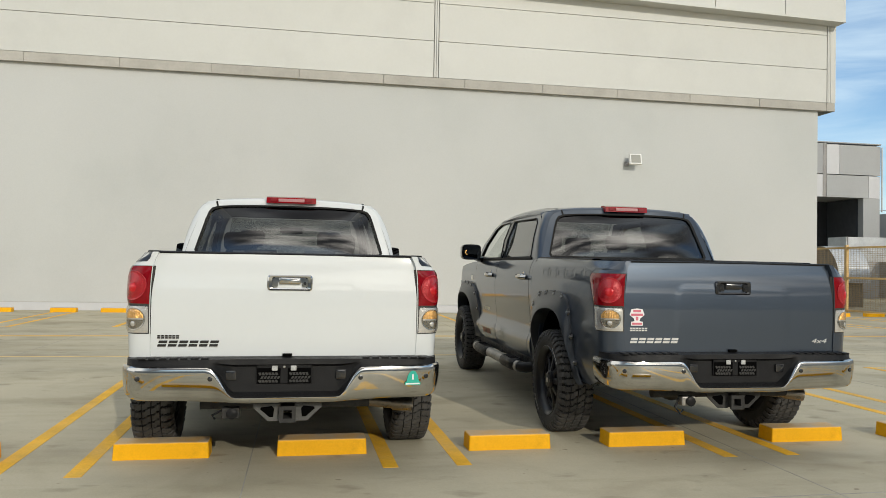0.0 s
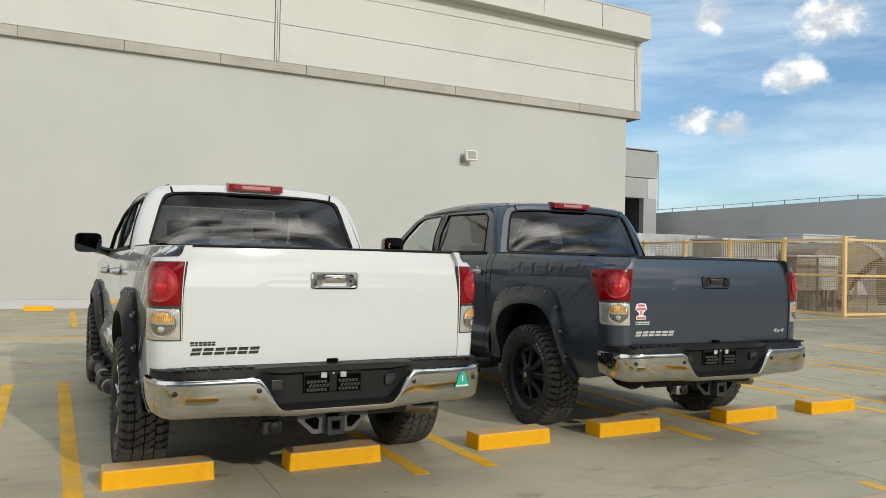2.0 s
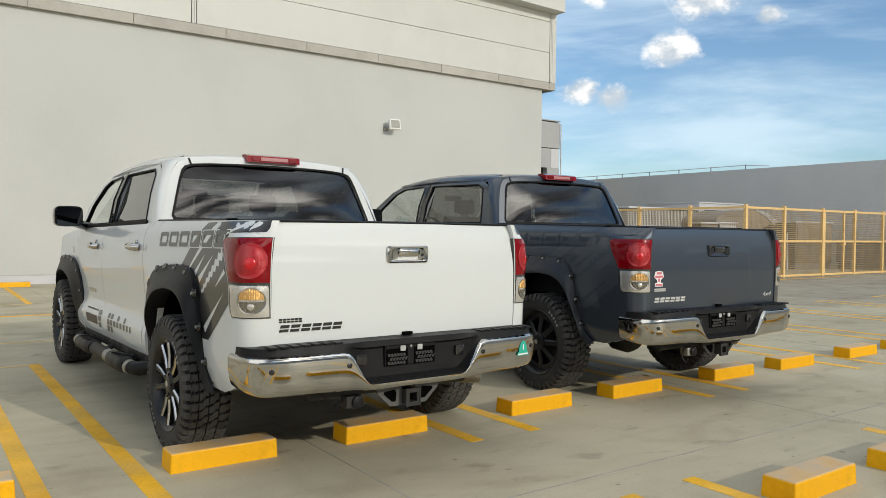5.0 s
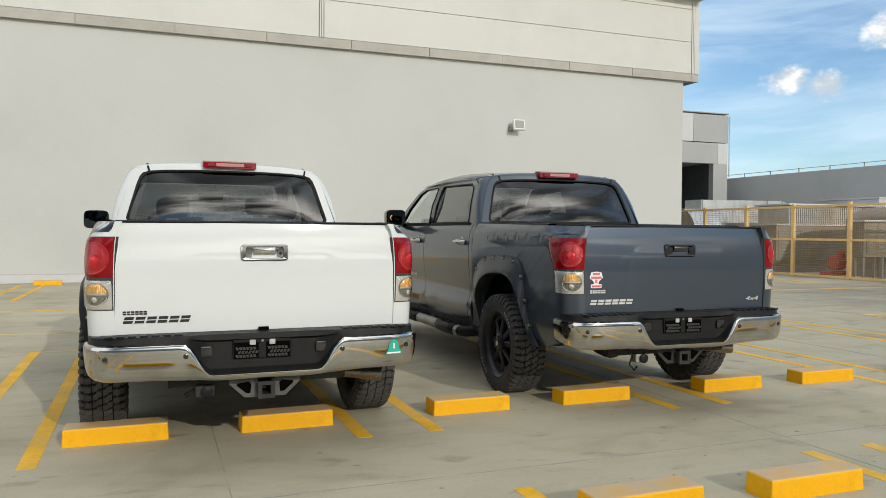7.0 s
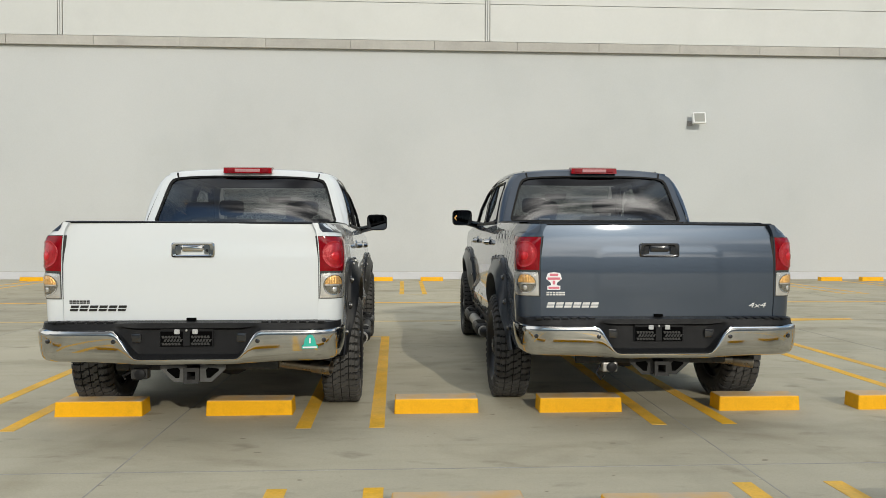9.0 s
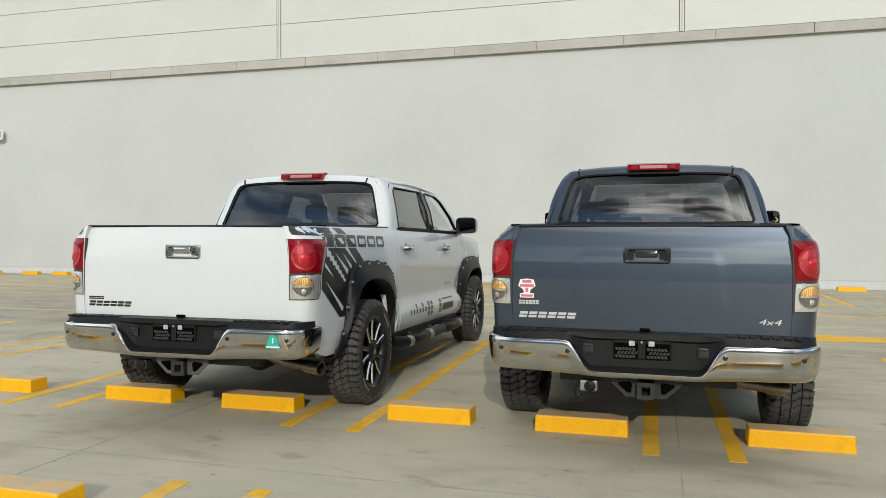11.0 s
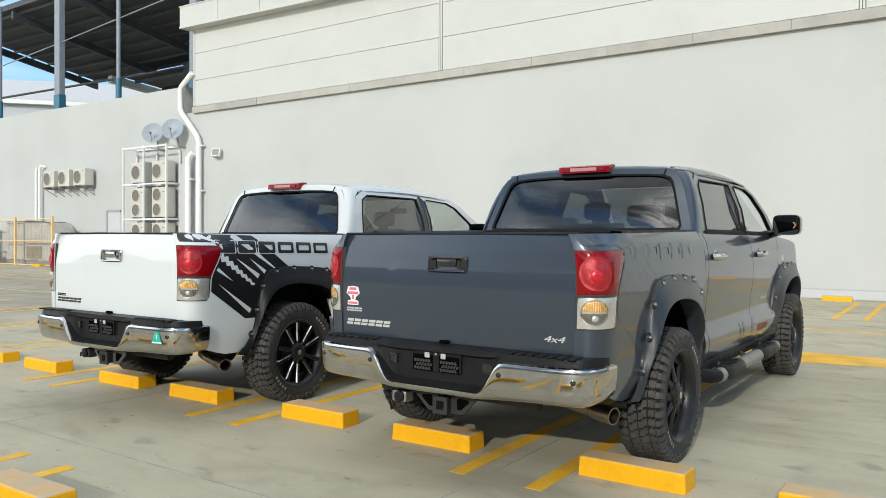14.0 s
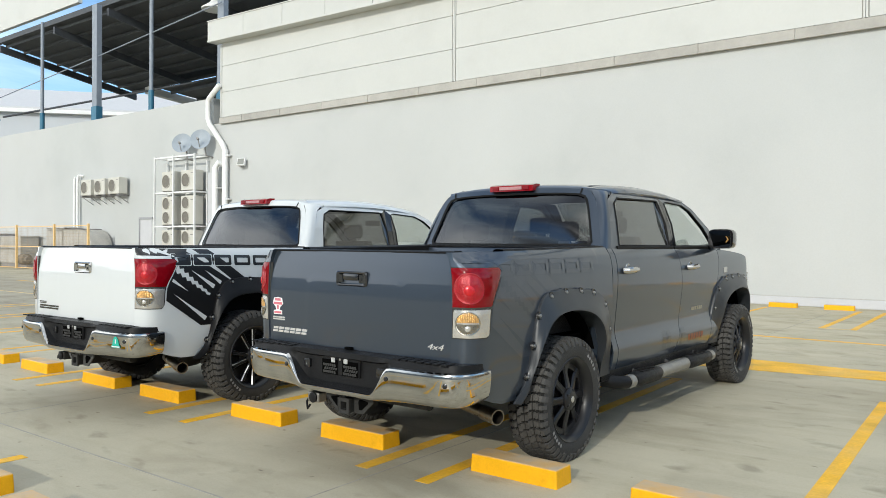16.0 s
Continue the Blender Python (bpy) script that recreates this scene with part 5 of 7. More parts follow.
RD_IN = [(2.12, 1.50), (2.15, 1.70), (2.21, 1.85), (2.32, 1.90), (3.14, 1.915), (3.19, 1.91), (3.20, 1.70), (3.20, 1.50)]
FD_OUT = [(3.298, 1.475), (3.288, 1.70), (3.27, 1.955), (3.36, 1.958), (3.85, 1.945), (4.05, 1.87), (4.35, 1.68), (4.62, 1.475)]
FD_IN = [(3.35, 1.50), (3.35, 1.70), (3.345, 1.90), (3.40, 1.915), (3.80, 1.90), (3.95, 1.85), (4.20, 1.68), (4.42, 1.50)]


def pickup(name, m, paint, label, style):
    white = style["white"]
    t = tagged(empty(name, m), label, "pickup truck", "parked pickups")
    A = [math.radians(d) for d in range(0, 181, 9)]
    # ---- bed flanks, cab pillars, doors, fenders
    y_mid = hermite((0.48, 0.80, 1.15, 1.48), (3.17, 3.33, 3.36, 3.29))
    y_front = hermite((0.48, 0.90, 1.10, 1.48), (4.10, 4.24, 4.34, 4.46))
    for side in (-1, 1):
        ss = list(S) + [s_of_y(y) for y in (0.26, 0.36, 0.45)] + [s_of_y(REAR + 0.04 - 0.50 * math.cos(a)) for a in A] + [s_of_y(y) for y in (1.72, 1.80, 1.855)]
        b = bmesh.new()
        rows = []
        for s in ss:
            y = bed_point(s, 1.0).y
            zb, zt = arch_z(y, REAR) if y > 0.3 else lerp(0.585, 0.50, smooth(0.0, 0.4, y)), 1.452 + 0.018 * max(y, 0)
            rows.append([bed_point(s, lerp(zb, zt, j / 18), 0, side) for j in range(19)])
        shell(b, rows, lambda p: Vector((0, 0.05, 0)) if p.y < 0.02 else Vector((-side * 0.05, 0, 0)))
        part("bed_side", b, paint, t, smooth=30)
        b = bmesh.new()
        grid(b, [[Vector((side * (bed_w(1.452 + 0.018 * y) - 0.004 - dx), y, 1.452 + 0.018 * y + dz)) for dx, dz in ((0.004, -0.004), (0.012, 0.012), (0.07, 0.014), (0.09, 0.0), (0.09, -0.05))] for y in (0.40, 0.7, 1.0, 1.5, 1.855)])
        part("rail_cap", b, P["black plastic"], t, smooth=40)
        part("bed_wall", boxed(side * 0.80 - 0.02, side * 0.80 + 0.02, 0.06, 1.80, 0.85, 1.43), P["black plastic"], t)
        lower_panel(t, "cab_pillar", side, lambda z: 1.872, lambda z: 1.955, lambda y: 0.50, lambda y: 1.475, lambda y, z: door_w(z), paint, 2, 18)
        rd = lower_panel(t, "rear_door", side, lambda z: 1.965, lambda z: y_mid(z) - 0.004, lambda y: 0.50, lambda y: 1.475, lambda y, z: door_w(z), paint, 12, 26)
        fd = lower_panel(t, "front_door", side, lambda z: y_mid(z) + 0.004, lambda z: y_front(z), lambda y: 0.50, lambda y: 1.475, lambda y, z: door_w(z), paint, 12, 26)
        # front wing
        b = bmesh.new()
        rows = []
        ylist = [4.14, 4.22] + [FRONT - 0.04 - 0.50 * math.cos(a) for a in A] + [5.56, 5.64, 5.70]
        top = hermite((4.4, 4.95, 5.4, 5.72), (1.468, 1.44, 1.38, 1.24))
        for y in ylist:
            zb = arch_z(y, FRONT)
            col = []
            for j in range(19):
                z = lerp(zb, top(y), j / 18)
                yy = max(y, y_front(z) + 0.008)
                col.append(Vector((side * (door_w(z) - 0.12 * max(0, (yy - 5.30) / 0.4) ** 2), yy, z)))
            rows.append(col)
        shell(b, rows, inward(side))
        part("front_wing", b, paint, t, smooth=30)
        # sills
        part("sill", boxed(side * 0.93 - 0.05, side * 0.93 + 0.05, 1.72, 4.15, 0.44, 0.53, 0.015), P["black plastic"], t)
        # window frames and panes
        b = bmesh.new()
        window_ring(b, side, RD_OUT, RD_IN, black=(5, 6))
        part("window_frame", b, [paint, P["black gloss"]], rd, smooth=None)
        pane("window_pane", side, RD_IN, P["side glass"], rd)
        b = bmesh.new()
        window_ring(b, side, FD_OUT, FD_IN, black=(0, 1))
        part("window_frame", b, [paint, P["black gloss"]], fd)
        pane("window_pane", side, FD_IN, P["clear glass"], fd)
        for o in (rd, fd):
            pts = RD_IN if o is rd else FD_IN
            b = bmesh.new()
            ring = pts + [pts[0]]
            lo = (pts[0], pts[-1])
            y0, y1 = lo[0][0] - 0.06, lo[1][0] + 0.06
            box(b, min(side * 0.925, side * 0.948), max(side * 0.925, side * 0.948), y0, y1, 1.470, 1.497, 0.004, 1)
            part("window_seal", b, P["seal"], o)
            b = bmesh.new()
            tube(b, [Vector((side * (cab_w(z) - 0.004), y, z)) for y, z in ring], 0.008, 6, caps=False)
            part("window_seal", b, P["seal"], o, smooth=60)
        # door handles
        for o, yc in ((rd, 2.16), (fd, 3.58)):
            h = bmesh.new()
            x0 = door_w(1.30)
            tube(h, [(side * (x0 + 0.004), yc - 0.10, 1.295), (side * (x0 + 0.035), yc - 0.085, 1.298), (side * (x0 + 0.042), yc, 1.302), (side * (x0 + 0.035), yc + 0.085, 1.304), (side * (x0 + 0.004), yc + 0.10, 1.305)], [0.024, 0.028, 0.029, 0.028, 0.024], 10)
            hd = part("door_handle", h, P["chrome"], o, "chrome door handle", smooth=40)
            part("handle_bowl", disc_stack(bmesh.new(), (side * (x0 - 0.004), yc, 1.30), (side, 0, 0), [(0, 0.055), (0.006, 0.05), (0.002, 0.03)], 18), P["chrome"], hd, smooth=40)
        # C pillar
        b = bmesh.new()
        rows = []
        for z, yd, xr in ((1.40, 1.965, 0.908), (1.475, 1.966, 0.905), (1.60, 1.995, 0.872), (1.70, 2.02, 0.842), (1.80, 2.07, 0.808), (1.885, 2.12, 0.775), (1.938, 2.20, 0.735), (1.955, 2.27, 0.69)):
            yr = 1.80 + (z - 1.50) * 0.38 + 0.055
            w = cab_w(z)
            rows.append([Vector((side * xr, yr, z)), Vector((side * lerp(xr, w, 0.45), yr + 0.012, z)), Vector((side * lerp(xr, w, 0.82), lerp(yr, yd, 0.28), z)), Vector((side * (w - 0.002), lerp(yr, yd, 0.6), z)), Vector((side * w, yd, z))])
        grid(b, rows)
        part("rear_pillar", b, paint, t, smooth=60)
        # A pillar
        b = bmesh.new()
        rows = []
        for (y, z), dx, dy in (((3.85, 1.945), 0.10, 0.08), ((4.05, 1.87), 0.085, 0.07), ((4.35, 1.68), 0.075, 0.07), ((4.62, 1.475), 0.07, 0.08), ((4.66, 1.44), 0.07, 0.08)):
            w = cab_w(z)
            rows.append([Vector((side * w, y, z)), Vector((side * (w - 0.02), y + dy * 0.6, z + 0.01)), Vector((side * (w - dx), y + dy, z + 0.012))])
        grid(b, rows)
        part("front_pillar", b, paint, t, smooth=60)
        # mirror
        b = bmesh.new()
        rings = []
        for yy, k in ((4.17, 0.55), (4.14, 0.82), (4.08, 0.97), (4.0, 1.0), (3.965, 0.97)):
            pr = []
            for i in range(20):
                a = 2 * math.pi * i / 20
                ca, sa = math.cos(a), math.sin(a)
                pr.append(Vector((side * (1.152 + 0.125 * k * math.copysign(abs(ca) ** 0.45, ca)), yy, 1.573 + 0.098 * k * math.copysign(abs(sa) ** 0.45, sa))))
            rings.append(pr)
        loft(b, rings)
        mir = part("wing_mirror", b, P["black gloss"], t, "black wing mirror housing", smooth=40)
        part("mirror_glass", poly_prism(bmesh.new(), [(side * (1.152 + sx * 0.108), 3.9635 - 0.026 * (1 + sx) + 0.006 * (1 - sz), 1.573 + sz * 0.082) for sx, sz in ((-1, -0.9), (-0.9, -1), (0.9, -1), (1, -0.9), (1, 0.9), (0.9, 1), (-0.9, 1), (-1, 0.9))], (0, 0.003, 0)), P["mirror"], mir)
        part("mirror_arm", tube(bmesh.new(), [(side * 0.90, 4.36, 1.48), (side * 0.98, 4.24, 1.495), (side * 1.08, 4.10, 1.515)], [0.05, 0.042, 0.04], 10), P["black gloss"], mir, smooth=40)
        if not white:
            b = bmesh.new()
            cx, cz = side * 1.217, 1.568
            for sg in (-1, 1):
                poly_prism(b, [(cx + side * 0.0, 3.912, cz + sg * 0.03), (cx + side * 0.014, 3.909, cz + sg * 0.03), (cx + side * 0.034, 3.904, cz), (cx + side * 0.020, 3.907, cz)], (0, -0.003, 0))
            part("turn_arrow", b, P["amber"], mir, "amber turn arrow in the mirror")
        # running board
        b = bmesh.new()
        tube(b, [(side * 0.90, 1.86, 0.44), (side * 1.02, 1.93, 0.42), (side * 1.055, 2.05, 0.415), (side * 1.055, 4.02, 0.415), (side * 1.02, 4.14, 0.42), (side * 0.92, 4.2, 0.44)], 0.052, 14)
        rb = part("side_step", b, P["flare"], t, "black tubular side step", smooth=40)
        for y0, y1 in ((2.12, 2.62), (3.30, 3.88)):
            pb = bmesh.new()
            rings = []
            for yy, k in ((y0, 0.75), (y0 + 0.06, 1.0), (y1 - 0.06, 1.0), (y1, 0.75)):
                rings.append([Vector((side * (1.058 + 0.072 * k * math.cos(a)), yy, 0.418 + 0.062 * k * math.copysign(abs(math.sin(a)) ** 0.7, math.sin(a)))) for a in [2 * math.pi * i / 14 for i in range(14)]])
            loft(pb, rings)
            st = part("step_pad", pb, P["black plastic"], rb, smooth=40)
            for k in range(4):
                part("grip_rib", boxed(side * 1.06 - 0.045, side * 1.06 + 0.045, y0 + 0.1 + k * (y1 - y0 - 0.2) / 4, y0 + 0.12 + k * (y1 - y0 - 0.2) / 4, 0.478, 0.486, 0.002, 1), P["black plastic"], rb)
        for y0, y1 in ((2.02, 2.10), (2.64, 3.28) if not white else (2.66, 2.78), (3.90, 3.98)):
            part("step_sleeve", tube(bmesh.new(), [(side * 1.055, y0, 0.415), (side * 1.055, y1, 0.415)], 0.0545, 16), P["steel"], rb, "brushed steel sleeve", smooth=40)
        for yy in (2.3, 3.0, 3.7):
            part("step_bracket", tube(bmesh.new(), [(side * 0.80, yy, 0.56), (side * 0.98, yy, 0.46), (side * 1.04, yy, 0.43)], 0.022, 8), P["iron"], rb)
        fender_flare(t, side, REAR, P["flare"] if white else P["grey flare"])
        fender_flare(t, side, FRONT, P["flare"] if white else P["grey flare"])
        tyre_and_wheel(t, side * 0.942, REAR, style["wheel"], 0 if side > 0 else 180)
        tyre_and_wheel(t, side * 0.942, FRONT, style["wheel"], 0 if side > 0 else 180)
        # ---- tail lamp
        edge = hermite((0.935, 0.955, 1.0, 1.12, 1.24, 1.33, 1.352, 1.366), (0.142, 0.164, 0.172, 0.184, 0.248, 0.294, 0.288, 0.260))

        def lamp_grid(z0, z1, bulge, nu=22, nv=14, s0=0.006, s1f=None):
            rows = []
            for j in range(nv + 1):
                v = j / nv
                z = lerp(z0, z1, v)
                s1 = s_of_y(edge(z)) if s1f is None else s1f(z)
                rows.append([bed_point(lerp(s0, s1, i / nu), z, 0.002 + bulge * (1 - abs(2 * i / nu - 1) ** 5) * (1 - abs(2 * v - 1) ** 5), side) for i in range(nu + 1)])
            return rows
        b = bmesh.new()
        shell(b, lamp_grid(0.937, 1.364, 0.001), lambda p: Vector((-side * 0.02, 0.02, 0)))
        tl = part("tail_lamp", b, P["smoke lens"], t, "tail lamp with red upper and clear lower lens", smooth=40)
        b = bmesh.new()
        shell(b, lamp_grid(1.122, 1.360, 0.008), lambda p: Vector((-side * 0.015, 0.02, 0)))
        part("red_lens", b, P["red lens"], tl, "glossy red lens", smooth=50)
        b = bmesh.new()
        grid(b, lamp_grid(0.943, 1.117, 0.003, s0=0.010, s1f=lambda z: s_of_y(edge(z) - 0.006)))
        part("lamp_liner", b, P["liner"], tl, "bright lamp liner", smooth=50)
        b = bmesh.new()
        grid(b, lamp_grid(0.943, 1.117, 0.012, s0=0.010, s1f=lambda z: s_of_y(edge(z) - 0.006)))
        part("clear_lens", b, P["lamp glass"], tl, "clear reverse lens", smooth=50, shadow=False)

        def lamp_rings(s, z, profile, mat, nm, lab, stretch=1.0):
            """A round lamp part on the lens: profile rows of (radius, height off the body)."""
            d = bmesh.new()
            turns = [2 * math.pi * i / 28 for i in range(28)]
            loft(d, [[bed_point(s + math.cos(a) * q * stretch, z + math.sin(a) * q, off, side) for a in turns] for q, off in profile], caps=False)
            part(nm, d, mat, tl, lab, smooth=40)
        lamp_rings(0.118, 1.238, [(0.094, 0.0098), (0.091, 0.0124), (0.087, 0.0118), (0.070, 0.0110), (0.066, 0.0124), (0.046, 0.0116), (0.040, 0.0130), (0.001, 0.0126)], P["red glow"], "reflector", "round red reflector")
        lamp_rings(0.114, 1.226, [(0.030, 0.0126), (0.024, 0.0160), (0.012, 0.0175), (0.001, 0.0178)], P["red core"], "bulb", "bright red bulb")
        lamp_rings(0.106, 1.030, [(0.070, 0.0050), (0.069, 0.0085), (0.063, 0.0080), (0.060, 0.0055)], P["chrome"], "bowl_ring", "chrome ring round the lower reflector", 1.12)

        def half_bowl(s, z, r, upper, mat, nm, lab):
            """Half of the round lower reflector, in upright ribs."""
            d = bmesh.new()
            cols = []
            for k in range(25):
                u = lerp(-0.985, 0.985, k / 24)
                top = math.sqrt(1 - u * u) * r * (1 if upper else -1)
                cols.append([bed_point(s + u * r * 1.12, z + top * v, 0.0065 + 0.0022 * (k % 2) + 0.002 * (1 - v * v), side) for v in (0.0, 0.35, 0.7, 1.0)])
            grid(d, cols)
            part(nm, d, mat, tl, lab)
        # amber put into this half for the bulb's reflection in the bowl
        half_bowl(0.106, 1.036, 0.061, True, P["amber"], "amber_bulb", "amber indicator half of the lower reflector")
        half_bowl(0.106, 1.026, 0.061, False, P["smoke chrome"], "reverse_bulb", "bright reverse half of the lower reflector")
        lamp_rings(0.106, 1.000, [(0.017, 0.0090), (0.014, 0.0115), (0.001, 0.0120)], P["liner"], "bulb_cap", "")
    # ---- tailgate
    GX, GZ0, GZ1 = 0.841, 0.795, 1.447

    def gate_y(x, z):
        return 0.035 * max(0, (z - 1.06) / 0.39) ** 2.3 - 0.010 * (1 - (x / GX) ** 2) - 0.004

    b = bmesh.new()
    rows = []
    for j in range(61):
        z = lerp(GZ0, GZ1, j / 60)
        row = []
        for i in range(129):
            x = lerp(-GX, GX, i / 128)
            qx, qz = abs(x - 0.01) - 0.375 - 0.06 * max(0.0, 1.2 - z), z - 1.205
            d = math.hypot(max(qx, 0), max(qz, 0)) + min(max(qx, qz), 0) - 0.065
            y = gate_y(x, z) + style["emboss"] * smooth(0.03, -0.03, d) * smooth(0.84, 1.02, z)
            row.append(Vector((x, y, z)))
        rows.append(row)
    shell(b, rows, lambda p: Vector((0, 0.055, 0)))
    tg = part("tailgate", b, paint, t, "closed tailgate", smooth=35)
    b = bmesh.new()
    loft(b, [[Vector((x, y, z)) for y, z in ((0.022, 1.445), (0.020, 1.454), (0.032, 1.461), (0.10, 1.461), (0.10, 1.445))] for x in (-0.836, -0.4, 0, 0.4, 0.836)])
    part("tailgate_cap", b, P["black plastic"], tg, smooth=40)
    part("gate_inner", boxed(-0.83, 0.83, 0.055, 0.09, 0.80, 1.44), P["black plastic"], tg)
    # handle
    hm = P["chrome"] if white else P["black gloss"]
    hz, hx, hw, hh = 1.268, 0.008, 0.143, 0.050

    def rr(w, h, y, r=0.018, n=4, cx=hx, cz=hz):
        pts = []
        for sx, sz, a0 in ((1, 1, 0), (-1, 1, 90), (-1, -1, 180), (1, -1, 270)):
            for k in range(n + 1):
                a = radians(a0 + 90 * k / n)
                pts.append(Vector((cx + sx * (w - r) + math.cos(a) * r, y, cz + sz * (h - r) + math.sin(a) * r)))
        return pts
    b = bmesh.new()
    loft(b, [rr(hw, hh, 0.006), rr(hw, hh, -0.016), rr(hw - 0.008, hh - 0.008, -0.024), rr(hw - 0.028, hh - 0.014, -0.022), rr(hw - 0.034, hh - 0.018, -0.004)], caps=False)
    hb = part("handle_bezel", b, hm, tg, "chrome tailgate handle surround" if white else "black tailgate handle surround", smooth=40)
    part("handle_cavity", poly_prism(bmesh.new(), rr(hw - 0.033, hh - 0.017, -0.005), (0, 0.004, 0)), P["chrome"] if white else P["black plastic"], hb)
    part("paddle", loft(bmesh.new(), [rr(0.068, 0.022, -0.006, 0.01, 3, cz=hz + 0.012), rr(0.068, 0.022, -0.024, 0.01, 3, cz=hz + 0.012), rr(0.062, 0.016, -0.028, 0.008, 3, cz=hz + 0.012)]), hm, hb, smooth=40)
    for sx in (-1, 1):
        part("handle_block", loft(bmesh.new(), [rr(0.018, 0.026, -0.006, 0.006, 3, cx=hx + sx * 0.095), rr(0.018, 0.026, -0.023, 0.006, 3, cx=hx + sx * 0.095)]), hm, hb, smooth=40)
    part("lock", disc_stack(bmesh.new(), (hx + 0.095, -0.0235, hz - 0.004), (0, -1, 0), [(0, 0.010), (0.003, 0.009)], 14), P["black gloss"], hb)

    def bars(nm, x0, x1, z0, z1, n, lean, mat, lab, gap=0.18):
        w = (x1 - x0) / n
        for k in range(n):
            a, e = x0 + k * w, x0 + (k + 1 - gap) * w
            q = lean * (z1 - z0)
            yy = gate_y((a + e) / 2, z0)
            hgt = (z1 - z0)
            # a plain block, cut by one slit
            for v0, v1 in ((0.0, 0.40), (0.56, 1.0)):
                b = bmesh.new()
                poly_prism(b, [(a + q * v0, yy - 0.0005, z0 + hgt * v0), (e + q * v0, yy - 0.0005, z0 + hgt * v0), (e + q * v1, yy - 0.0005, z0 + hgt * v1), (a + q * v1, yy - 0.0005, z0 + hgt * v1)], (0, -0.004, 0))
                part(nm, b, mat, tg, lab)
    badge = P["black gloss"] if white else P["badge chrome"]
    bars("model_badge", -0.80, -0.425, 0.858, 0.896, 6, 0.3, badge, "wide raised emblem of plain bars")
    bars("maker_badge", -0.80, -0.665, *((0.908, 0.930) if white else (0.945, 0.970)), 6, 0.0, badge, "small raised emblem of plain bars")
    if not white:
        b = text_mesh("4x4", 0.062, 0.002)
        bmesh.ops.transform(b, matrix=Matrix.Translation((0.655, gate_y(0.7, 0.87) - 0.003, 0.858)) @ Matrix.Rotation(radians(90), 4, "X") @ Matrix.Diagonal((1.35, 0.8, 1, 1)), verts=b.verts)
        part("drive_badge", b, P["badge chrome"], tg, "chrome 4x4 badge")
        yy = gate_y(-0.75, 1.05) - 0.0015
        b = bmesh.new()
        poly_prism(b, [(-0.805 + x * 0.115, yy, 0.985 + z * 0.125) for x, z in ((0.12, 0.95), (0.5, 1.0), (0.88, 0.95), (1.0, 0.62), (0.72, 0.42), (0.66, 0.26), (0.9, 0.22), (0.9, 0.0), (0.1, 0.0), (0.1, 0.22), (0.34, 0.26), (0.28, 0.42), (0.0, 0.62))], (0, -0.0015, 0))
        st = part("shield_sticker", b, P["sticker white"], tg, "white and red shield-shaped sticker")
        b = bmesh.new()
        for x0, x1, z0, z1 in ((0.24, 0.76, 0.78, 0.92), (0.1, 0.9, 0.56, 0.70), (0.42, 0.58, 0.30, 0.52), (0.16, 0.84, 0.05, 0.17)):
            poly_prism(b, [(-0.805 + x * 0.115, yy - 0.002, 0.985 + z * 0.125) for x, z in ((x0, z0), (x1, z0), (x1, z1), (x0, z1))], (0, -0.0012, 0))
        part("sticker_bars", b, P["sticker pink"], st)
    # ---- bumper
    half = [(0.0, -0.165), (0.25, -0.165), (0.5, -0.163), (0.70, -0.156), (0.84, -0.140), (0.925, -0.108), (0.972, -0.06), (0.998, 0.01), (1.007, 0.07), (1.009, 0.12), (1.009, 0.165)]
    L = [0.0]
    for (a, c), (d, e) in zip(half, half[1:]):
        L.append(L[-1] + math.hypot(d - a, e - c))
    hx_, hy_ = hermite(L, [p[0] for p in half]), hermite(L, [p[1] for p in half])

    def bump_pt(s, off, z):
        q = abs(s)
        e = 0.01
        tx, ty = hx_(min(q + e, L[-1])) - hx_(max(q - e, 0)), hy_(min(q + e, L[-1])) - hy_(max(q - e, 0))
        n = math.hypot(tx, ty)
        x, y = hx_(q) + ty / n * off, hy_(q) - tx / n * off
        return Vector((math.copysign(x, s) if s else 0.0, y, z))

    def top_z(s):
        return lerp(0.746, 0.556, smooth(0.475, 0.315, abs(s)))

    def low_z(s):
        return 0.512 + 0.02 * smooth(0.2, 0.7, abs(s)) + 0.03 * smooth(0.95, 1.4, abs(s))
    ns = 96
    stations = [lerp(-L[-1], L[-1], i / ns) for i in range(ns + 1)]
    b = bmesh.new()
    prof = [(0.0, -0.055), (0.05, -0.030), (0.14, -0.013), (0.34, -0.002), (0.58, 0.004), (0.76, 0.006), (0.90, 0.006), (0.965, 0.002), (1.0, -0.016)]
    rows = [[bump_pt(s, o, lerp(low_z(s), top_z(s), v)) for v, o in prof] for s in stations]
    grid(b, rows)
    bp = part("bumper", b, P["chrome"], t, "chrome rear step bumper with dirt flecks", smooth=45)
    b = bmesh.new()
    rows = []
    for s in [lerp(-L[-1] * 0.985, L[-1] * 0.985, i / ns) for i in range(ns + 1)]:
        k = smooth(0.475, 0.315, abs(s))
        z0 = top_z(s)
        p = bump_pt(s, -0.02, z0)
        wrap = smooth(0.9, 1.15, abs(s))
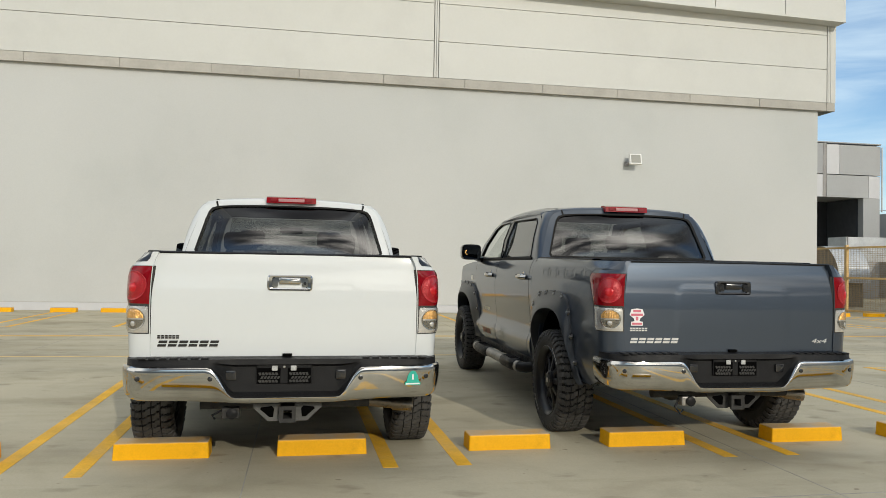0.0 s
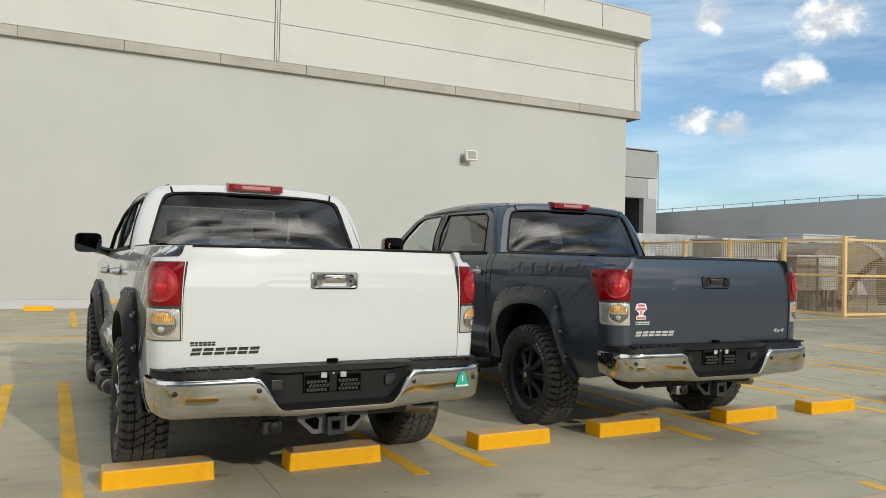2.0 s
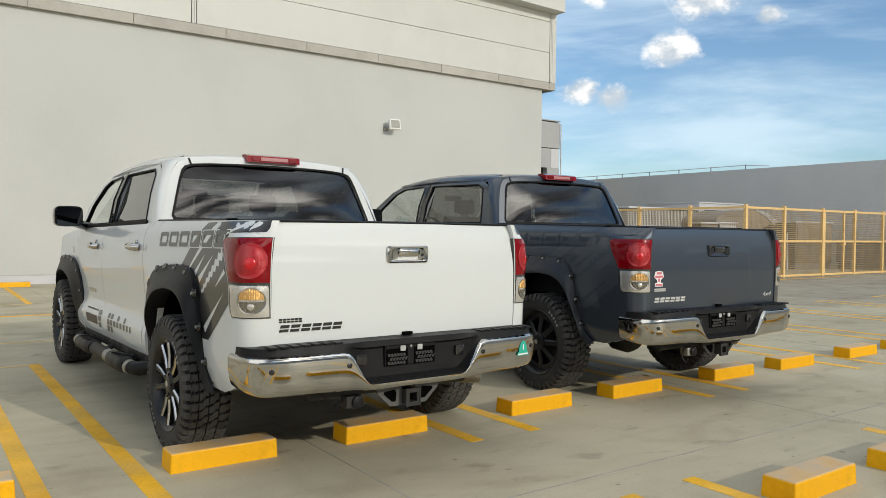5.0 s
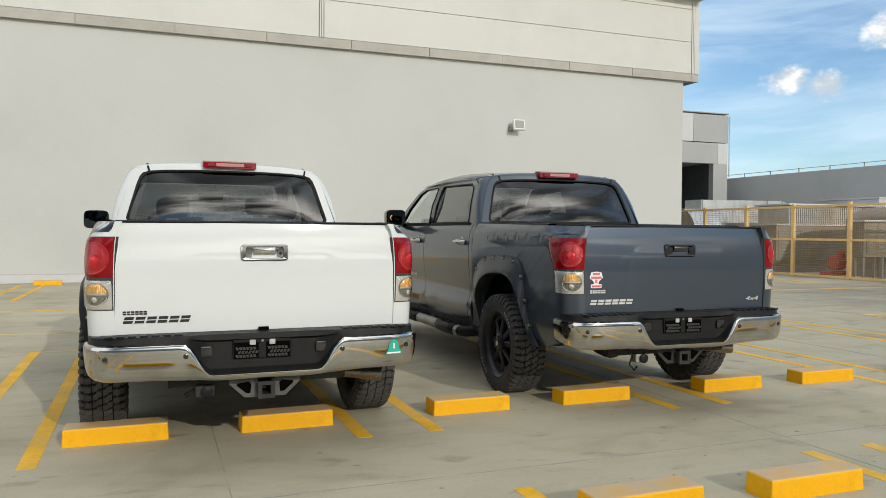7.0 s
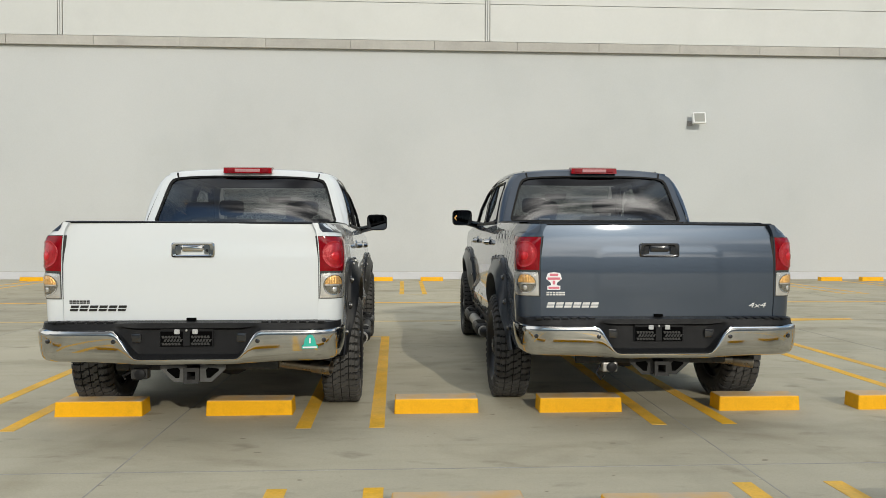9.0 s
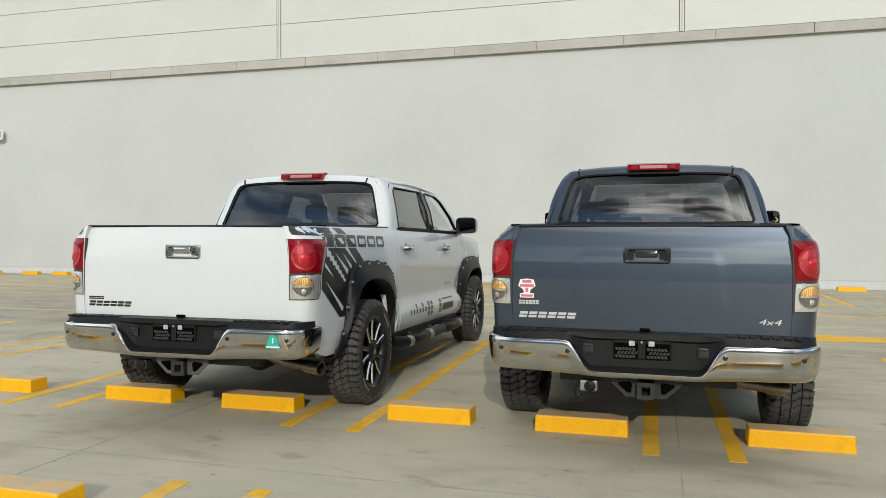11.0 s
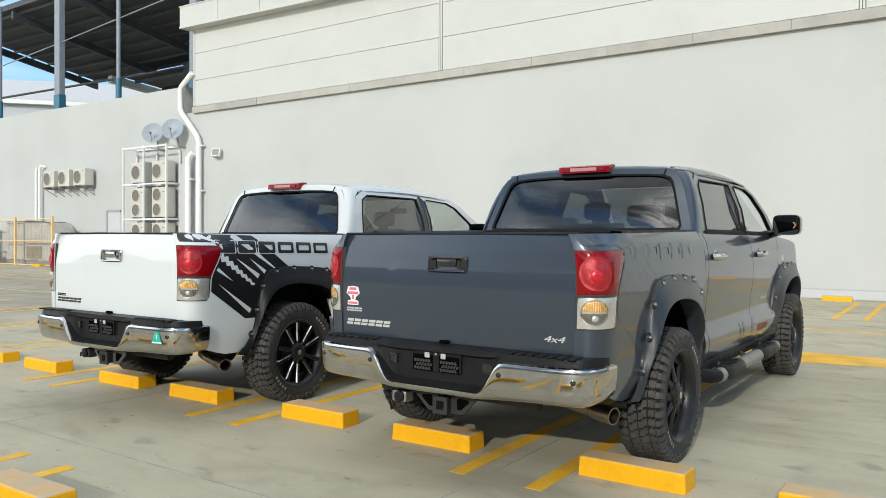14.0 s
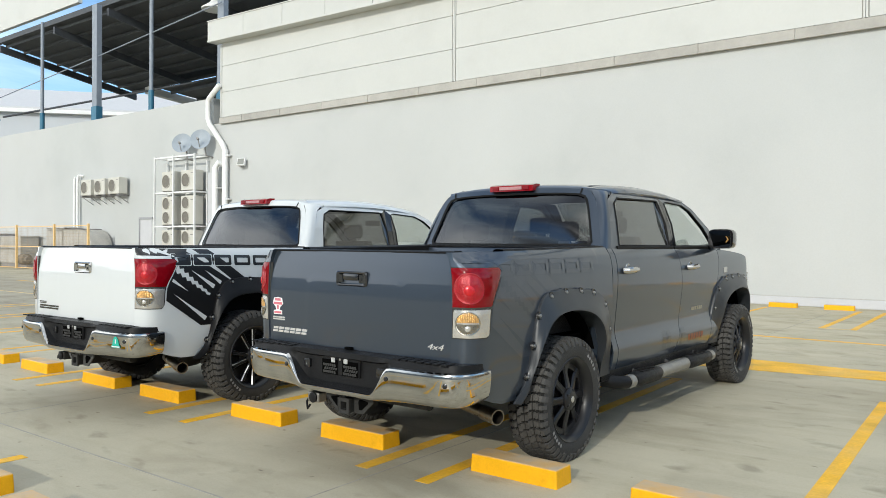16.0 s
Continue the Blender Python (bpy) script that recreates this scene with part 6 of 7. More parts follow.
        rows.append([Vector((p.x, p.y, z0 - 0.006)),
                     Vector((p.x, lerp(p.y + 0.006, -0.078, k), lerp(0.752, 0.576, k))),
                     Vector((p.x, lerp(p.y + 0.008, -0.070, k), lerp(0.762, 0.735, k))),
                     Vector((p.x, lerp(p.y + 0.010, -0.108, k), lerp(0.768, 0.752, k))),
                     Vector((p.x, lerp(p.y + 0.016, -0.104, k), 0.786)),
                     Vector((p.x * lerp(1, 0.86, wrap), max(-0.010, p.y if abs(s) > 1.05 else -0.010), 0.794))])
    grid(b, rows)
    part("step_cover", b, P["black plastic"], bp, "black plastic step cover", smooth=40)
    for sx in (-1, 1):
        for k in range(7):
            x = sx * (0.50 + k * 0.062)
            part("step_rib", boxed(x - 0.022, x + 0.022, -0.125, -0.03, 0.785, 0.7965, 0.003, 1), P["black plastic"], bp)
    for x in (-0.890, -0.462, 0.462, 0.890):
        sv = min((abs(hx_(q / 200 * L[-1]) - abs(x)), q / 200 * L[-1]) for q in range(201))[1]
        p = bump_pt(math.copysign(sv, x), 0.006, 0.672)
        o = bump_pt(math.copysign(sv, x), 0.05, 0.672)
        part("parking_sensor", disc_stack(bmesh.new(), p - (o - p).normalized() * 0.006, o - p, [(0, 0.016), (0.010, 0.0145), (0.012, 0.008)], 16), P["black gloss"], bp, smooth=40)
    for sx in (-1, 1):
        part("latch_pocket", loft(bmesh.new(), [rr(0.034, 0.030, -0.060, 0.01, 3, cx=sx * 0.345, cz=0.683), rr(0.034, 0.030, -0.092, 0.01, 3, cx=sx * 0.345, cz=0.683), rr(0.024, 0.020, -0.094, 0.008, 3, cx=sx * 0.345, cz=0.683)]), P["black gloss"], bp, smooth=40)
    part("plate_recess", boxed(-0.19, 0.16, -0.090, -0.066, 0.628, 0.748, 0.006), P["black plastic"], bp)
    for x0, x1, inner in ((-0.178, -0.045, 1), (0.012, 0.145, -1)):
        # black sheet stands in for the shade inside the plate hole
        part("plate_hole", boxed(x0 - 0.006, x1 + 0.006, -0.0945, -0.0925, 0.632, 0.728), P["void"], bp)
        # blocks laid on that sheet to look like dusty tread of the spare wheel behind
        for k in range(3):
            zk, lean = 0.636 + k * 0.023, 0.007 if k % 2 else -0.007
            for q in range(6):
                xq = x0 + 0.008 + q * 0.0205 + 0.006 * (k % 2)
                part("hole_block", poly_prism(bmesh.new(), [(xq, -0.0962, zk), (xq + 0.015, -0.0962, zk + 0.002), (xq + 0.015 + lean, -0.0962, zk + 0.019), (xq + lean, -0.0962, zk + 0.017)], (0, 0.0012, 0)), P["rubber"], bp)
        xm = x1 - 0.030 if inner > 0 else x0 + 0.030
        part("plate_tab", boxed(xm - 0.018, xm + 0.018, -0.1025, -0.0965, 0.712, 0.744, 0.004, 1), P["plate tab"], bp, "pale plate tab")
    part("plate_screw", disc_stack(bmesh.new(), (-0.0165, -0.090, 0.735), (0, -1, 0), [(0, 0.009), (0.006, 0.008), (0.008, 0.004)], 10), P["steel"], bp)
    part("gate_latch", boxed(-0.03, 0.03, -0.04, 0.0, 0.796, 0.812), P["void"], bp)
    if white:
        s0 = 0.80
        b = bmesh.new()
        outline = [(-0.052, 0), (-0.052, 0.016), (-0.040, 0.026), (-0.034, 0.060), (-0.018, 0.086), (0.0, 0.094), (0.018, 0.086), (0.034, 0.060), (0.040, 0.026), (0.052, 0.016), (0.052, 0)]
        b.faces.new([b.verts.new(bump_pt(s0 + q, 0.0085, 0.618 + r)) for q, r in outline])
        sk = part("oval_sticker", b, P["sticker green"], bp, "teal dome-shaped sticker")
        b = bmesh.new()
        for q0, q1, r0, r1 in ((-0.005, 0.005, 0.035, 0.07), (-0.046, 0.046, 0.004, 0.013)):
            b.faces.new([b.verts.new(bump_pt(s0 + q, 0.0095, 0.618 + r)) for q, r in ((q0, r0), (q1, r0), (q1, r1), (q0, r1))])
        part("sticker_bars", b, P["sticker white"], sk)
    # ---- hitch, exhaust and underbody
    hitch = part("tow_hitch", tube(bmesh.new(), [(-0.55, 0.16, 0.47), (0.55, 0.16, 0.47)], 0.038, 12), P["iron"], t, "tow hitch with receiver tube", smooth=40)
    b = bmesh.new()
    o, i_ = [(-0.042, -0.042), (0.042, -0.042), (0.042, 0.042), (-0.042, 0.042)], [(-0.027, -0.027), (0.027, -0.027), (0.027, 0.027), (-0.027, 0.027)]
    loft(b, [[Vector((x + 0.01, y, z + 0.432)) for x, z in pts] for y, pts in ((0.2, o), (-0.085, o), (-0.085, i_), (0.1, i_))], caps=False)
    part("receiver", b, P["iron"], hitch)
    b = bmesh.new()
    loft(b, [[Vector((x + 0.01, y, z + 0.432)) for x, z in pts] for y, pts in ((-0.07, [(q * 1.22, r * 1.22) for q, r in o]), (-0.088, [(q * 1.22, r * 1.22) for q, r in o]), (-0.088, o), (-0.07, o))], caps=False)
    part("receiver_collar", b, P["iron"], hitch)
    for sx in (-1, 1):
        b = bmesh.new()
        poly_prism(b, [(0.01 + sx * x, -0.03, z) for x, z in ((0.045, 0.492), (0.215, 0.492), (0.215, 0.468), (0.125, 0.382), (0.045, 0.382))], (0, 0.012, 0))
        part("chain_plate", b, P["hitch grey"] if white else P["iron"], hitch)
        # black sheet carries the shade of the slot
        b = bmesh.new()
        poly_prism(b, [(0.01 + sx * x, -0.0325, z) for x, z in ((0.085, 0.462), (0.10, 0.478), (0.168, 0.470), (0.172, 0.458), (0.115, 0.408), (0.09, 0.408))], (0, 0.002, 0))
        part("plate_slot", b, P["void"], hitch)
    b = box(bmesh.new(), -0.40, -0.29, -0.03, 0.05, 0.40, 0.47, 0.01)
    part("wiring_socket", b, P["iron"] if white else P["steel"], hitch)
    part("socket_cap", disc_stack(bmesh.new(), (-0.335, -0.032, 0.435), (0, -1, 0), [(0, 0.036), (0.012, 0.036), (0.016, 0.03)], 16), P["black plastic"], hitch, smooth=40)
    part("cable", tube(bmesh.new(), [(-0.40, 0.02, 0.45), (-0.44, 0.0, 0.39), (-0.41, -0.02, 0.345), (-0.385, -0.02, 0.375)] if not white else [(-0.40, 0.02, 0.45), (-0.46, 0.0, 0.42), (-0.44, -0.01, 0.40)], 0.008, 6), P["black plastic"], hitch)
    ex = part("exhaust_pipe", tube(bmesh.new(), [(0.26, 1.5, 0.52), (0.26, 0.95, 0.50), (0.30, 0.70, 0.458), (0.42, 0.58, 0.432), (0.60, 0.51, 0.415), (0.78, 0.456, 0.402)], 0.042, 14), P["exhaust"], t, "stained steel exhaust pipe", smooth=40)
    b = bmesh.new()
    d = Vector((0.29, -0.087, -0.021)).normalized()
    c0 = Vector((0.75, 0.465, 0.404))
    rings = [ring_pts(c0 + d * a, d, r, 20) for a, r in ((0, 0.044), (0.01, 0.050), (0.15, 0.052), (0.15, 0.045), (0.06, 0.044))]
    loft(b, rings)
    part("exhaust_tip", b, P["exhaust"], ex, smooth=40)
    # black disc stands for the shade inside the pipe
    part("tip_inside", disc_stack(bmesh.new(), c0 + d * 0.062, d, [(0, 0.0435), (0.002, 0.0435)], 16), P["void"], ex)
    part("frame_rail", boxed(-0.50, -0.38, 0.05, 5.3, 0.52, 0.68), P["iron"], t)
    part("frame_rail", boxed(0.38, 0.50, 0.05, 5.3, 0.52, 0.68), P["iron"], t)
    # near-black slab; underbody shade is in its colour
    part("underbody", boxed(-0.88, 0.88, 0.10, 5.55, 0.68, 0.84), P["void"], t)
    part("fuel_tank", boxed(-0.36, 0.30, 1.9, 3.1, 0.42, 0.67, 0.04), P["iron"], t)
    part("gearbox", boxed(-0.22, 0.22, 3.2, 5.0, 0.40, 0.67, 0.05), P["iron"], t)
    part("spare_tyre", disc_stack(bmesh.new(), (-0.02, 0.62, 0.50), (0, 0, 1), [(0, 0.25), (0.01, 0.36), (0.08, 0.385), (0.15, 0.36), (0.16, 0.25)], 32), P["rubber"], t, smooth=40)
    ax = part("rear_axle", tube(bmesh.new(), [(-0.9, REAR, AXLE_Z), (0.9, REAR, AXLE_Z)], 0.055, 12), P["iron"], t, smooth=40)
    part("differential", disc_stack(bmesh.new(), (0.05, REAR - 0.2, AXLE_Z), (0, 1, 0), [(0, 0.06), (0.04, 0.14), (0.12, 0.18), (0.26, 0.17), (0.36, 0.08)], 18), P["iron"], ax, smooth=40)
    part("front_axle", tube(bmesh.new(), [(-0.9, FRONT, AXLE_Z), (0.9, FRONT, AXLE_Z)], 0.05, 10), P["iron"], t, smooth=40)
    for sx in (-1, 1):
        b = bmesh.new()
        for k in range(3):
            box(b, sx * 0.56 - 0.035, sx * 0.56 + 0.035, REAR - 0.62 + k * 0.14, REAR + 0.62 - k * 0.14, 0.505 - k * 0.014, 0.517 - k * 0.014)
        part("leaf_spring", b, P["iron"], t)
        part("shock_absorber", tube(bmesh.new(), [(sx * 0.62, REAR - 0.10, 0.40), (sx * 0.58, REAR - 0.28, 0.80)], 0.032, 10), P["steel"], t, smooth=40)
        b = bmesh.new()
        poly_prism(b, [(sx * 0.46, 0.12, 0.60), (sx * 0.46, 0.12, 0.44), (sx * 0.60, 0.12, 0.52), (sx * 0.60, 0.12, 0.62)], (0, 0.02, 0))
        part("bumper_bracket", b, P["iron"], t)
    # ---- bed interior
    part("bed_floor", boxed(-0.79, 0.79, 0.06, 1.82, 0.86, 0.90), P["black plastic"], t)
    part("bed_front", boxed(-0.92, 0.92, 1.81, 1.85, 0.86, 1.44), P["black plastic"], t)
    # ---- cab back, roof, glass
    def back_y(x, z):
        return 1.80 + (z - 1.50) * 0.38 + 0.055 * (abs(x) / 0.80) ** 2.2
    OUT = [(0, 1.985), (0.30, 1.983), (0.50, 1.977), (0.66, 1.962), (0.735, 1.938), (0.775, 1.885), (0.808, 1.80), (0.842, 1.70), (0.872, 1.60), (0.905, 1.475), (0.908, 1.40), (0.50, 1.40), (0.30, 1.40), (0, 1.40)]
    INN = [(0, 1.938), (0.30, 1.936), (0.50, 1.930), (0.63, 1.920), (0.685, 1.902), (0.710, 1.87), (0.735, 1.80), (0.765, 1.70), (0.793, 1.60), (0.812, 1.53), (0.800, 1.508), (0.50, 1.504), (0.30, 1.503), (0, 1.502)]
    for nm, A_, B_, off, mat in (("cab_back", OUT, INN, 0.0, paint), ):
        b = bmesh.new()
        for side in (-1, 1):
            va = [b.verts.new((side * x, back_y(x, z), z)) for x, z in A_]
            vb = [b.verts.new((side * x, back_y(x, z), z)) for x, z in B_]
            vc = [b.verts.new((side * x, back_y(x, z) + 0.03, z)) for x, z in B_]
            for i in range(len(va) - 1):
                b.faces.new((va[i], va[i + 1], vb[i + 1], vb[i]))
                b.faces.new((vb[i], vb[i + 1], vc[i + 1], vc[i]))
        bmesh.ops.remove_doubles(b, verts=b.verts, dist=0.0008)
        cb = part(nm, b, mat, t, smooth=50)
    SE = [(x * 0.988 if x > 0.55 else x, z - 0.006 if z > 1.85 else z + (0.008 if z < 1.56 else 0.0)) for x, z in INN]
    b = bmesh.new()
    for side in (-1, 1):
        va = [b.verts.new((side * (x * 1.012), back_y(x, z) - 0.004, z + (0.008 if z > 1.7 else -0.008 if z < 1.53 else 0))) for x, z in INN]
        vb = [b.verts.new((side * x, back_y(x, z) - 0.002, z)) for x, z in SE]
        for i in range(len(va) - 1):
            b.faces.new((va[i], va[i + 1], vb[i + 1], vb[i]))
    part("window_seal", b, P["seal"], cb)
    b = bmesh.new()
    rows = []
    side_x = hermite([z for x, z in reversed(INN[4:10])], [x for x, z in reversed(INN[4:10])])
    for j in range(13):
        z = lerp(1.506, 1.936, j / 12)
        w = side_x(min(max(z, 1.53), 1.902)) - (0.015 if z < 1.515 else 0.0) - (0.06 if z > 1.925 else 0.0)
        rows.append([Vector((lerp(-w, w, i / 16), back_y(lerp(-w, w, i / 16), z) + 0.014 - 0.020 * (1 - ((z - 1.721) / 0.215) ** 2) * (1 - (i / 8 - 1) ** 4), z)) for i in range(17)])
    grid(b, rows)
    part("rear_window", b, P["tint glass"], cb, "dark tinted rear window", smooth=60, shadow=False)
    for side in (-1, 1):
        b = bmesh.new()
        line = [(0.640, 1.915), (0.647, 1.940), (0.652, 1.960), (0.653, 1.972)]
        grid(b, [[Vector((side * (x - 0.008), back_y(x, z) - 0.004, z)), Vector((side * (x + 0.008), back_y(x, z) - 0.004, z))] for x, z in line])
        part("roof_seam", b, P["seal"], cb)
    part("sill_trim", loft(bmesh.new(), [[Vector((x, back_y(x, 1.49) - dy, 1.49 + dz)) for dy, dz in ((0.02, -0.012), (0.02, 0.010), (-0.005, 0.010), (-0.005, -0.012))] for x in (-0.85, -0.5, 0, 0.5, 0.85)]), P["black plastic"] if white else P["black gloss"], cb)
    b = bmesh.new()
    rows = []
    top_edge = hermite([x for x, z in OUT[:6]], [z for x, z in OUT[:6]])
    sect = [(-0.797, 0.098), (-0.776, 0.068), (-0.725, 0.042), (-0.63, 0.024), (-0.44, 0.010), (-0.20, 0.002), (0, 0), (0.20, 0.002), (0.44, 0.010), (0.63, 0.024), (0.725, 0.042), (0.776, 0.068), (0.797, 0.098)]
    for y, zc, k in ((1.985, 1.984, 0.30), (1.997, 1.999, 0.65), (2.020, 2.011, 0.9), (2.08, 2.022, 1.0), (2.3, 2.040, 1.0), (2.7, 2.060, 1.0), (3.1, 2.066, 1.0), (3.5, 2.054, 1.0), (3.75, 2.032, 0.95), (3.90, 2.000, 0.6), (3.94, 1.980, 0.4)):
        rows.append([Vector((x, y + (0.22 * smooth(0.735, 0.80, abs(x)) if y < 2.3 else 0) * (2.3 - y) / 0.33 + 0.05 * (abs(x) / 0.76) ** 2 * (1 if y < 2.2 else 0), zc - dz * k - (0 if k > 0.95 else 0))) for x, dz in sect])
    rim = [Vector((v.x, back_y(v.x, top_edge(abs(v.x))) + 0.002 + 0.20 * smooth(0.735, 0.80, abs(v.x)), min(top_edge(min(abs(v.x), 0.74)) - 0.003, v.z))) for v in rows[0]]
    grid(b, [rim] + rows)
    roof = part("roof", b, paint, t, smooth=60)
    for side in (-1, 1):
        b = bmesh.new()
        rows = []
        for y, zc in ((2.12, 2.003), (2.3, 2.015), (2.7, 2.035), (3.1, 2.041), (3.5, 2.030), (3.75, 2.008)):
            rows.append([Vector((side * 0.646, y, zc - 0.004)), Vector((side * 0.658, y, zc - 0.001)), Vector((side * 0.672, y, zc - 0.010))])
        grid(b, rows)
        part("roof_molding", b, paint, roof)
        # filler between roof edge and door frames
        b = bmesh.new()
        rows = []
        for y, z in ((2.20, 1.932), (2.27, 1.942), (2.7, 1.95), (3.2, 1.958), (3.36, 1.958), (3.85, 1.945), (3.95, 1.91)):
            rows.append([Vector((side * (cab_w(z) - 0.001), y, z - 0.01)), Vector((side * 0.787, y, z + 0.010)), Vector((side * 0.735, y, z + 0.030))])
        grid(b, rows)
        part("roof_rail", b, paint, roof, smooth=60)
    # high brake lamp
    b = bmesh.new()
    loft(b, [[Vector((x, 1.965 + 0.03 * (x / 0.2) ** 2 * 0.2 + dy, 1.994 + dz)) for dy, dz in ((-0.035, -0.030), (-0.030, 0.020), (0.02, 0.034), (0.09, 0.036), (0.06, -0.02))] for x in (-0.22, -0.21, -0.1, 0.0, 0.1, 0.21, 0.22)])
    bl = part("brake_lamp", b, P["dark red"], roof, "red high-level brake lamp", smooth=30)
    part("lamp_insert", boxed(-0.115, 0.115, 1.925, 1.931, 1.976, 2.004, 0.002, 1), P["pale lens"], bl)
    part("lamp_insert", boxed(-0.185, -0.125, 1.927, 1.932, 1.974, 2.006, 0.002, 1), P["red lens"], bl)
    part("lamp_insert", boxed(0.125, 0.185, 1.927, 1.932, 1.974, 2.006, 0.002, 1), P["red lens"], bl)
    # windscreen, cowl, bonnet and nose
    b = bmesh.new()
    rows = []
    for j in range(9):
        v = j / 8
        z, y = lerp(1.965, 1.47, v), lerp(3.93, 4.74, v)
        w = lerp(0.665, 0.83, v)
        rows.append([Vector((lerp(-w, w, i / 12), y + 0.10 * (1 - (2 * i / 12 - 1) ** 2) * lerp(0.3, 1, v), z)) for i in range(13)])
    grid(b, rows)
    part("windscreen", b, P["clear glass"], t, smooth=60, shadow=False)
    b = bmesh.new()
    rows = []
    for y, z, w in ((4.62, 1.455, 0.90), (4.80, 1.462, 0.90), (5.0, 1.452, 0.89), (5.4, 1.41, 0.89), (5.62, 1.35, 0.87), (5.72, 1.28, 0.82)):
        rows.append([Vector((w * q, y + 0.06 * (1 - q * q), z + 0.03 * (1 - q * q) - 0.02 * abs(q) ** 6)) for q in [i / 8 for i in range(-8, 9)]])
    grid(b, rows)
    part("bonnet", b, paint, t, smooth=50)
    nose = part("front_fascia", boxed(-0.87, 0.87, 5.42, 5.74, 0.62, 1.27, 0.05, 3), paint, t, smooth=40)
    part("grille", boxed(-0.46, 0.46, 5.741, 5.77, 0.86, 1.20, 0.01), P["chrome"], nose)
    part("front_bumper", loft(bmesh.new(), [[Vector((x, y, z)) for y, z in ((yy, 0.55), (yy + 0.03, 0.62), (yy + 0.03, 0.80), (yy, 0.84), (yy - 0.2, 0.84), (yy - 0.2, 0.55))] for x, yy in ((-0.99, 5.52), (-0.87, 5.69), (-0.5, 5.78), (0, 5.80), (0.5, 5.78), (0.87, 5.69), (0.99, 5.52))]), P["chrome"], t, smooth=35)
    for side in (-1, 1):
        b = bmesh.new()
        loft(b, [[Vector((side * x, y, z)) for z in (0.92, 0.96, 1.16, 1.20)] + [Vector((side * (x - 0.05), y - 0.05, z)) for z in (1.20, 0.92)] for x, y in ((0.985, 5.46), (0.955, 5.60), (0.88, 5.72), (0.56, 5.78))])
        part("headlamp", b, P["clear lens"], t, smooth=40)
        # door inner panels and cabin sides
        part("door_trim", boxed(side * 0.885 - 0.03, side * 0.885 + 0.03, 1.92, 4.45, 0.62, 1.462), P["seat"], t)
    # ---- cabin
    part("cabin_floor", boxed(-0.86, 0.86, 1.90, 4.5, 0.60, 0.70), P["seat"], t)
    part("cabin_back", boxed(-0.86, 0.86, 1.875, 1.905, 0.62, 1.44), P["seat"], t)
    part("headlining", boxed(-0.66, 0.66, 2.12, 3.80, 1.962, 1.975), P["seat"], t)
    part("dashboard", loft(bmesh.new(), [[Vector((x, y, z)) for y, z in ((4.22, 1.0), (4.15, 1.30), (4.24, 1.40), (4.62, 1.44), (4.66, 1.0))] for x in (-0.86, 0, 0.86)]), P["seat"], t, smooth=40)
    sw = bmesh.new()
    cw, nw = Vector((-0.40, 3.98, 1.36)), Vector((0, -0.92, 0.38)).normalized()
    rg = ring_pts(cw, nw, 0.19, 28)
    tube(sw, rg + [rg[0]], 0.016, 8, caps=False)
    stw = part("steering_wheel", sw, P["seat"], t, smooth=40)
    for k in (0, 9, 19):
        part("spoke", tube(bmesh.new(), [cw, rg[k]], 0.016, 6), P["seat"], stw)
    part("column", tube(bmesh.new(), [cw, cw - nw * 0.3], 0.04, 8), P["seat"], stw)
    part("inner_mirror", boxed(-0.13, 0.13, 3.93, 3.95, 1.80, 1.87, 0.012), P["seat"], t)

    def seat(nm, xs, y, w, top, lean, rests):
        b = bmesh.new()
        loft(b, [rr2(xs, w * k, y + lean * v, z) for k, v, z in ((0.95, 0, 0.95), (1.0, 0.3, 1.1), (0.98, 0.75, top - 0.12), (0.9, 1.0, top))])
        o = part(nm, b, P["seat"], t, smooth=50)
        for x in rests:
            hb_ = bmesh.new()
            box(hb_, x - 0.13, x + 0.13, y + lean - 0.055, y + lean + 0.055, top + 0.035, top + 0.20, 0.045, 3)
            part("headrest", hb_, P["seat"], o, smooth=50)
            part("headrest_post", boxed(x - 0.05, x + 0.05, y + lean - 0.01, y + lean + 0.01, top - 0.01, top + 0.05), P["steel"], o)

    def rr2(x, w, y, z):
        return [Vector((x + sx * w / 2, y + sy * 0.07, z)) for sx, sy in ((-1, -0.6), (-0.9, -1), (0.9, -1), (1, -0.6), (1, 0.6), (0.9, 1), (-0.9, 1), (-1, 0.6))]
    seat("rear_seat", 0.0, 2.12, 1.40, 1.50, -0.06, (-0.46, 0.46))
    seat("front_seat", -0.40, 3.28, 0.56, 1.58, -0.14, (-0.40,))
    seat("front_seat", 0.40, 3.28, 0.56, 1.58, -0.14, (0.40,))

    # ---- vinyl graphics on the flanks
    dk = P["decal dark"] if white else P["decal grey"]
    for side in (-1, 1):
        # torn diagonal vinyl between tail lamp and flare
        edge_y = hermite((0.94, 1.0, 1.12, 1.24, 1.34, 1.37), (0.160, 0.172, 0.184, 0.248, 0.296, 0.285))
        b = bmesh.new()
        n, rows = 44, []
        for k in range(n + 1):
            z = lerp(1.452, 0.775, k / n)
            if z > 1.385:
                lo = lerp(0.030, 0.055, abs(z - 1.415) / 0.037)
            elif z > 1.01:
                lo = s_of_y(edge_y(z) + 0.012)
            else:
                lo = s_of_y(max(edge_y(max(z, 0.94)) + 0.012, 0.193 + (1.0 - z) / 0.657))
            hi = 0.633 + (1.45 - z) / 0.667
            if z < 1.19:
                hi = min(hi, REAR + flare_edge(z) + 0.012)
            hi = max(s_of_y(hi), lo + 0.002)
            rows.append([bed_point(lerp(lo, hi, q / 14), z, 0.0016, side) for q in range(15)])
        grid(b, rows)
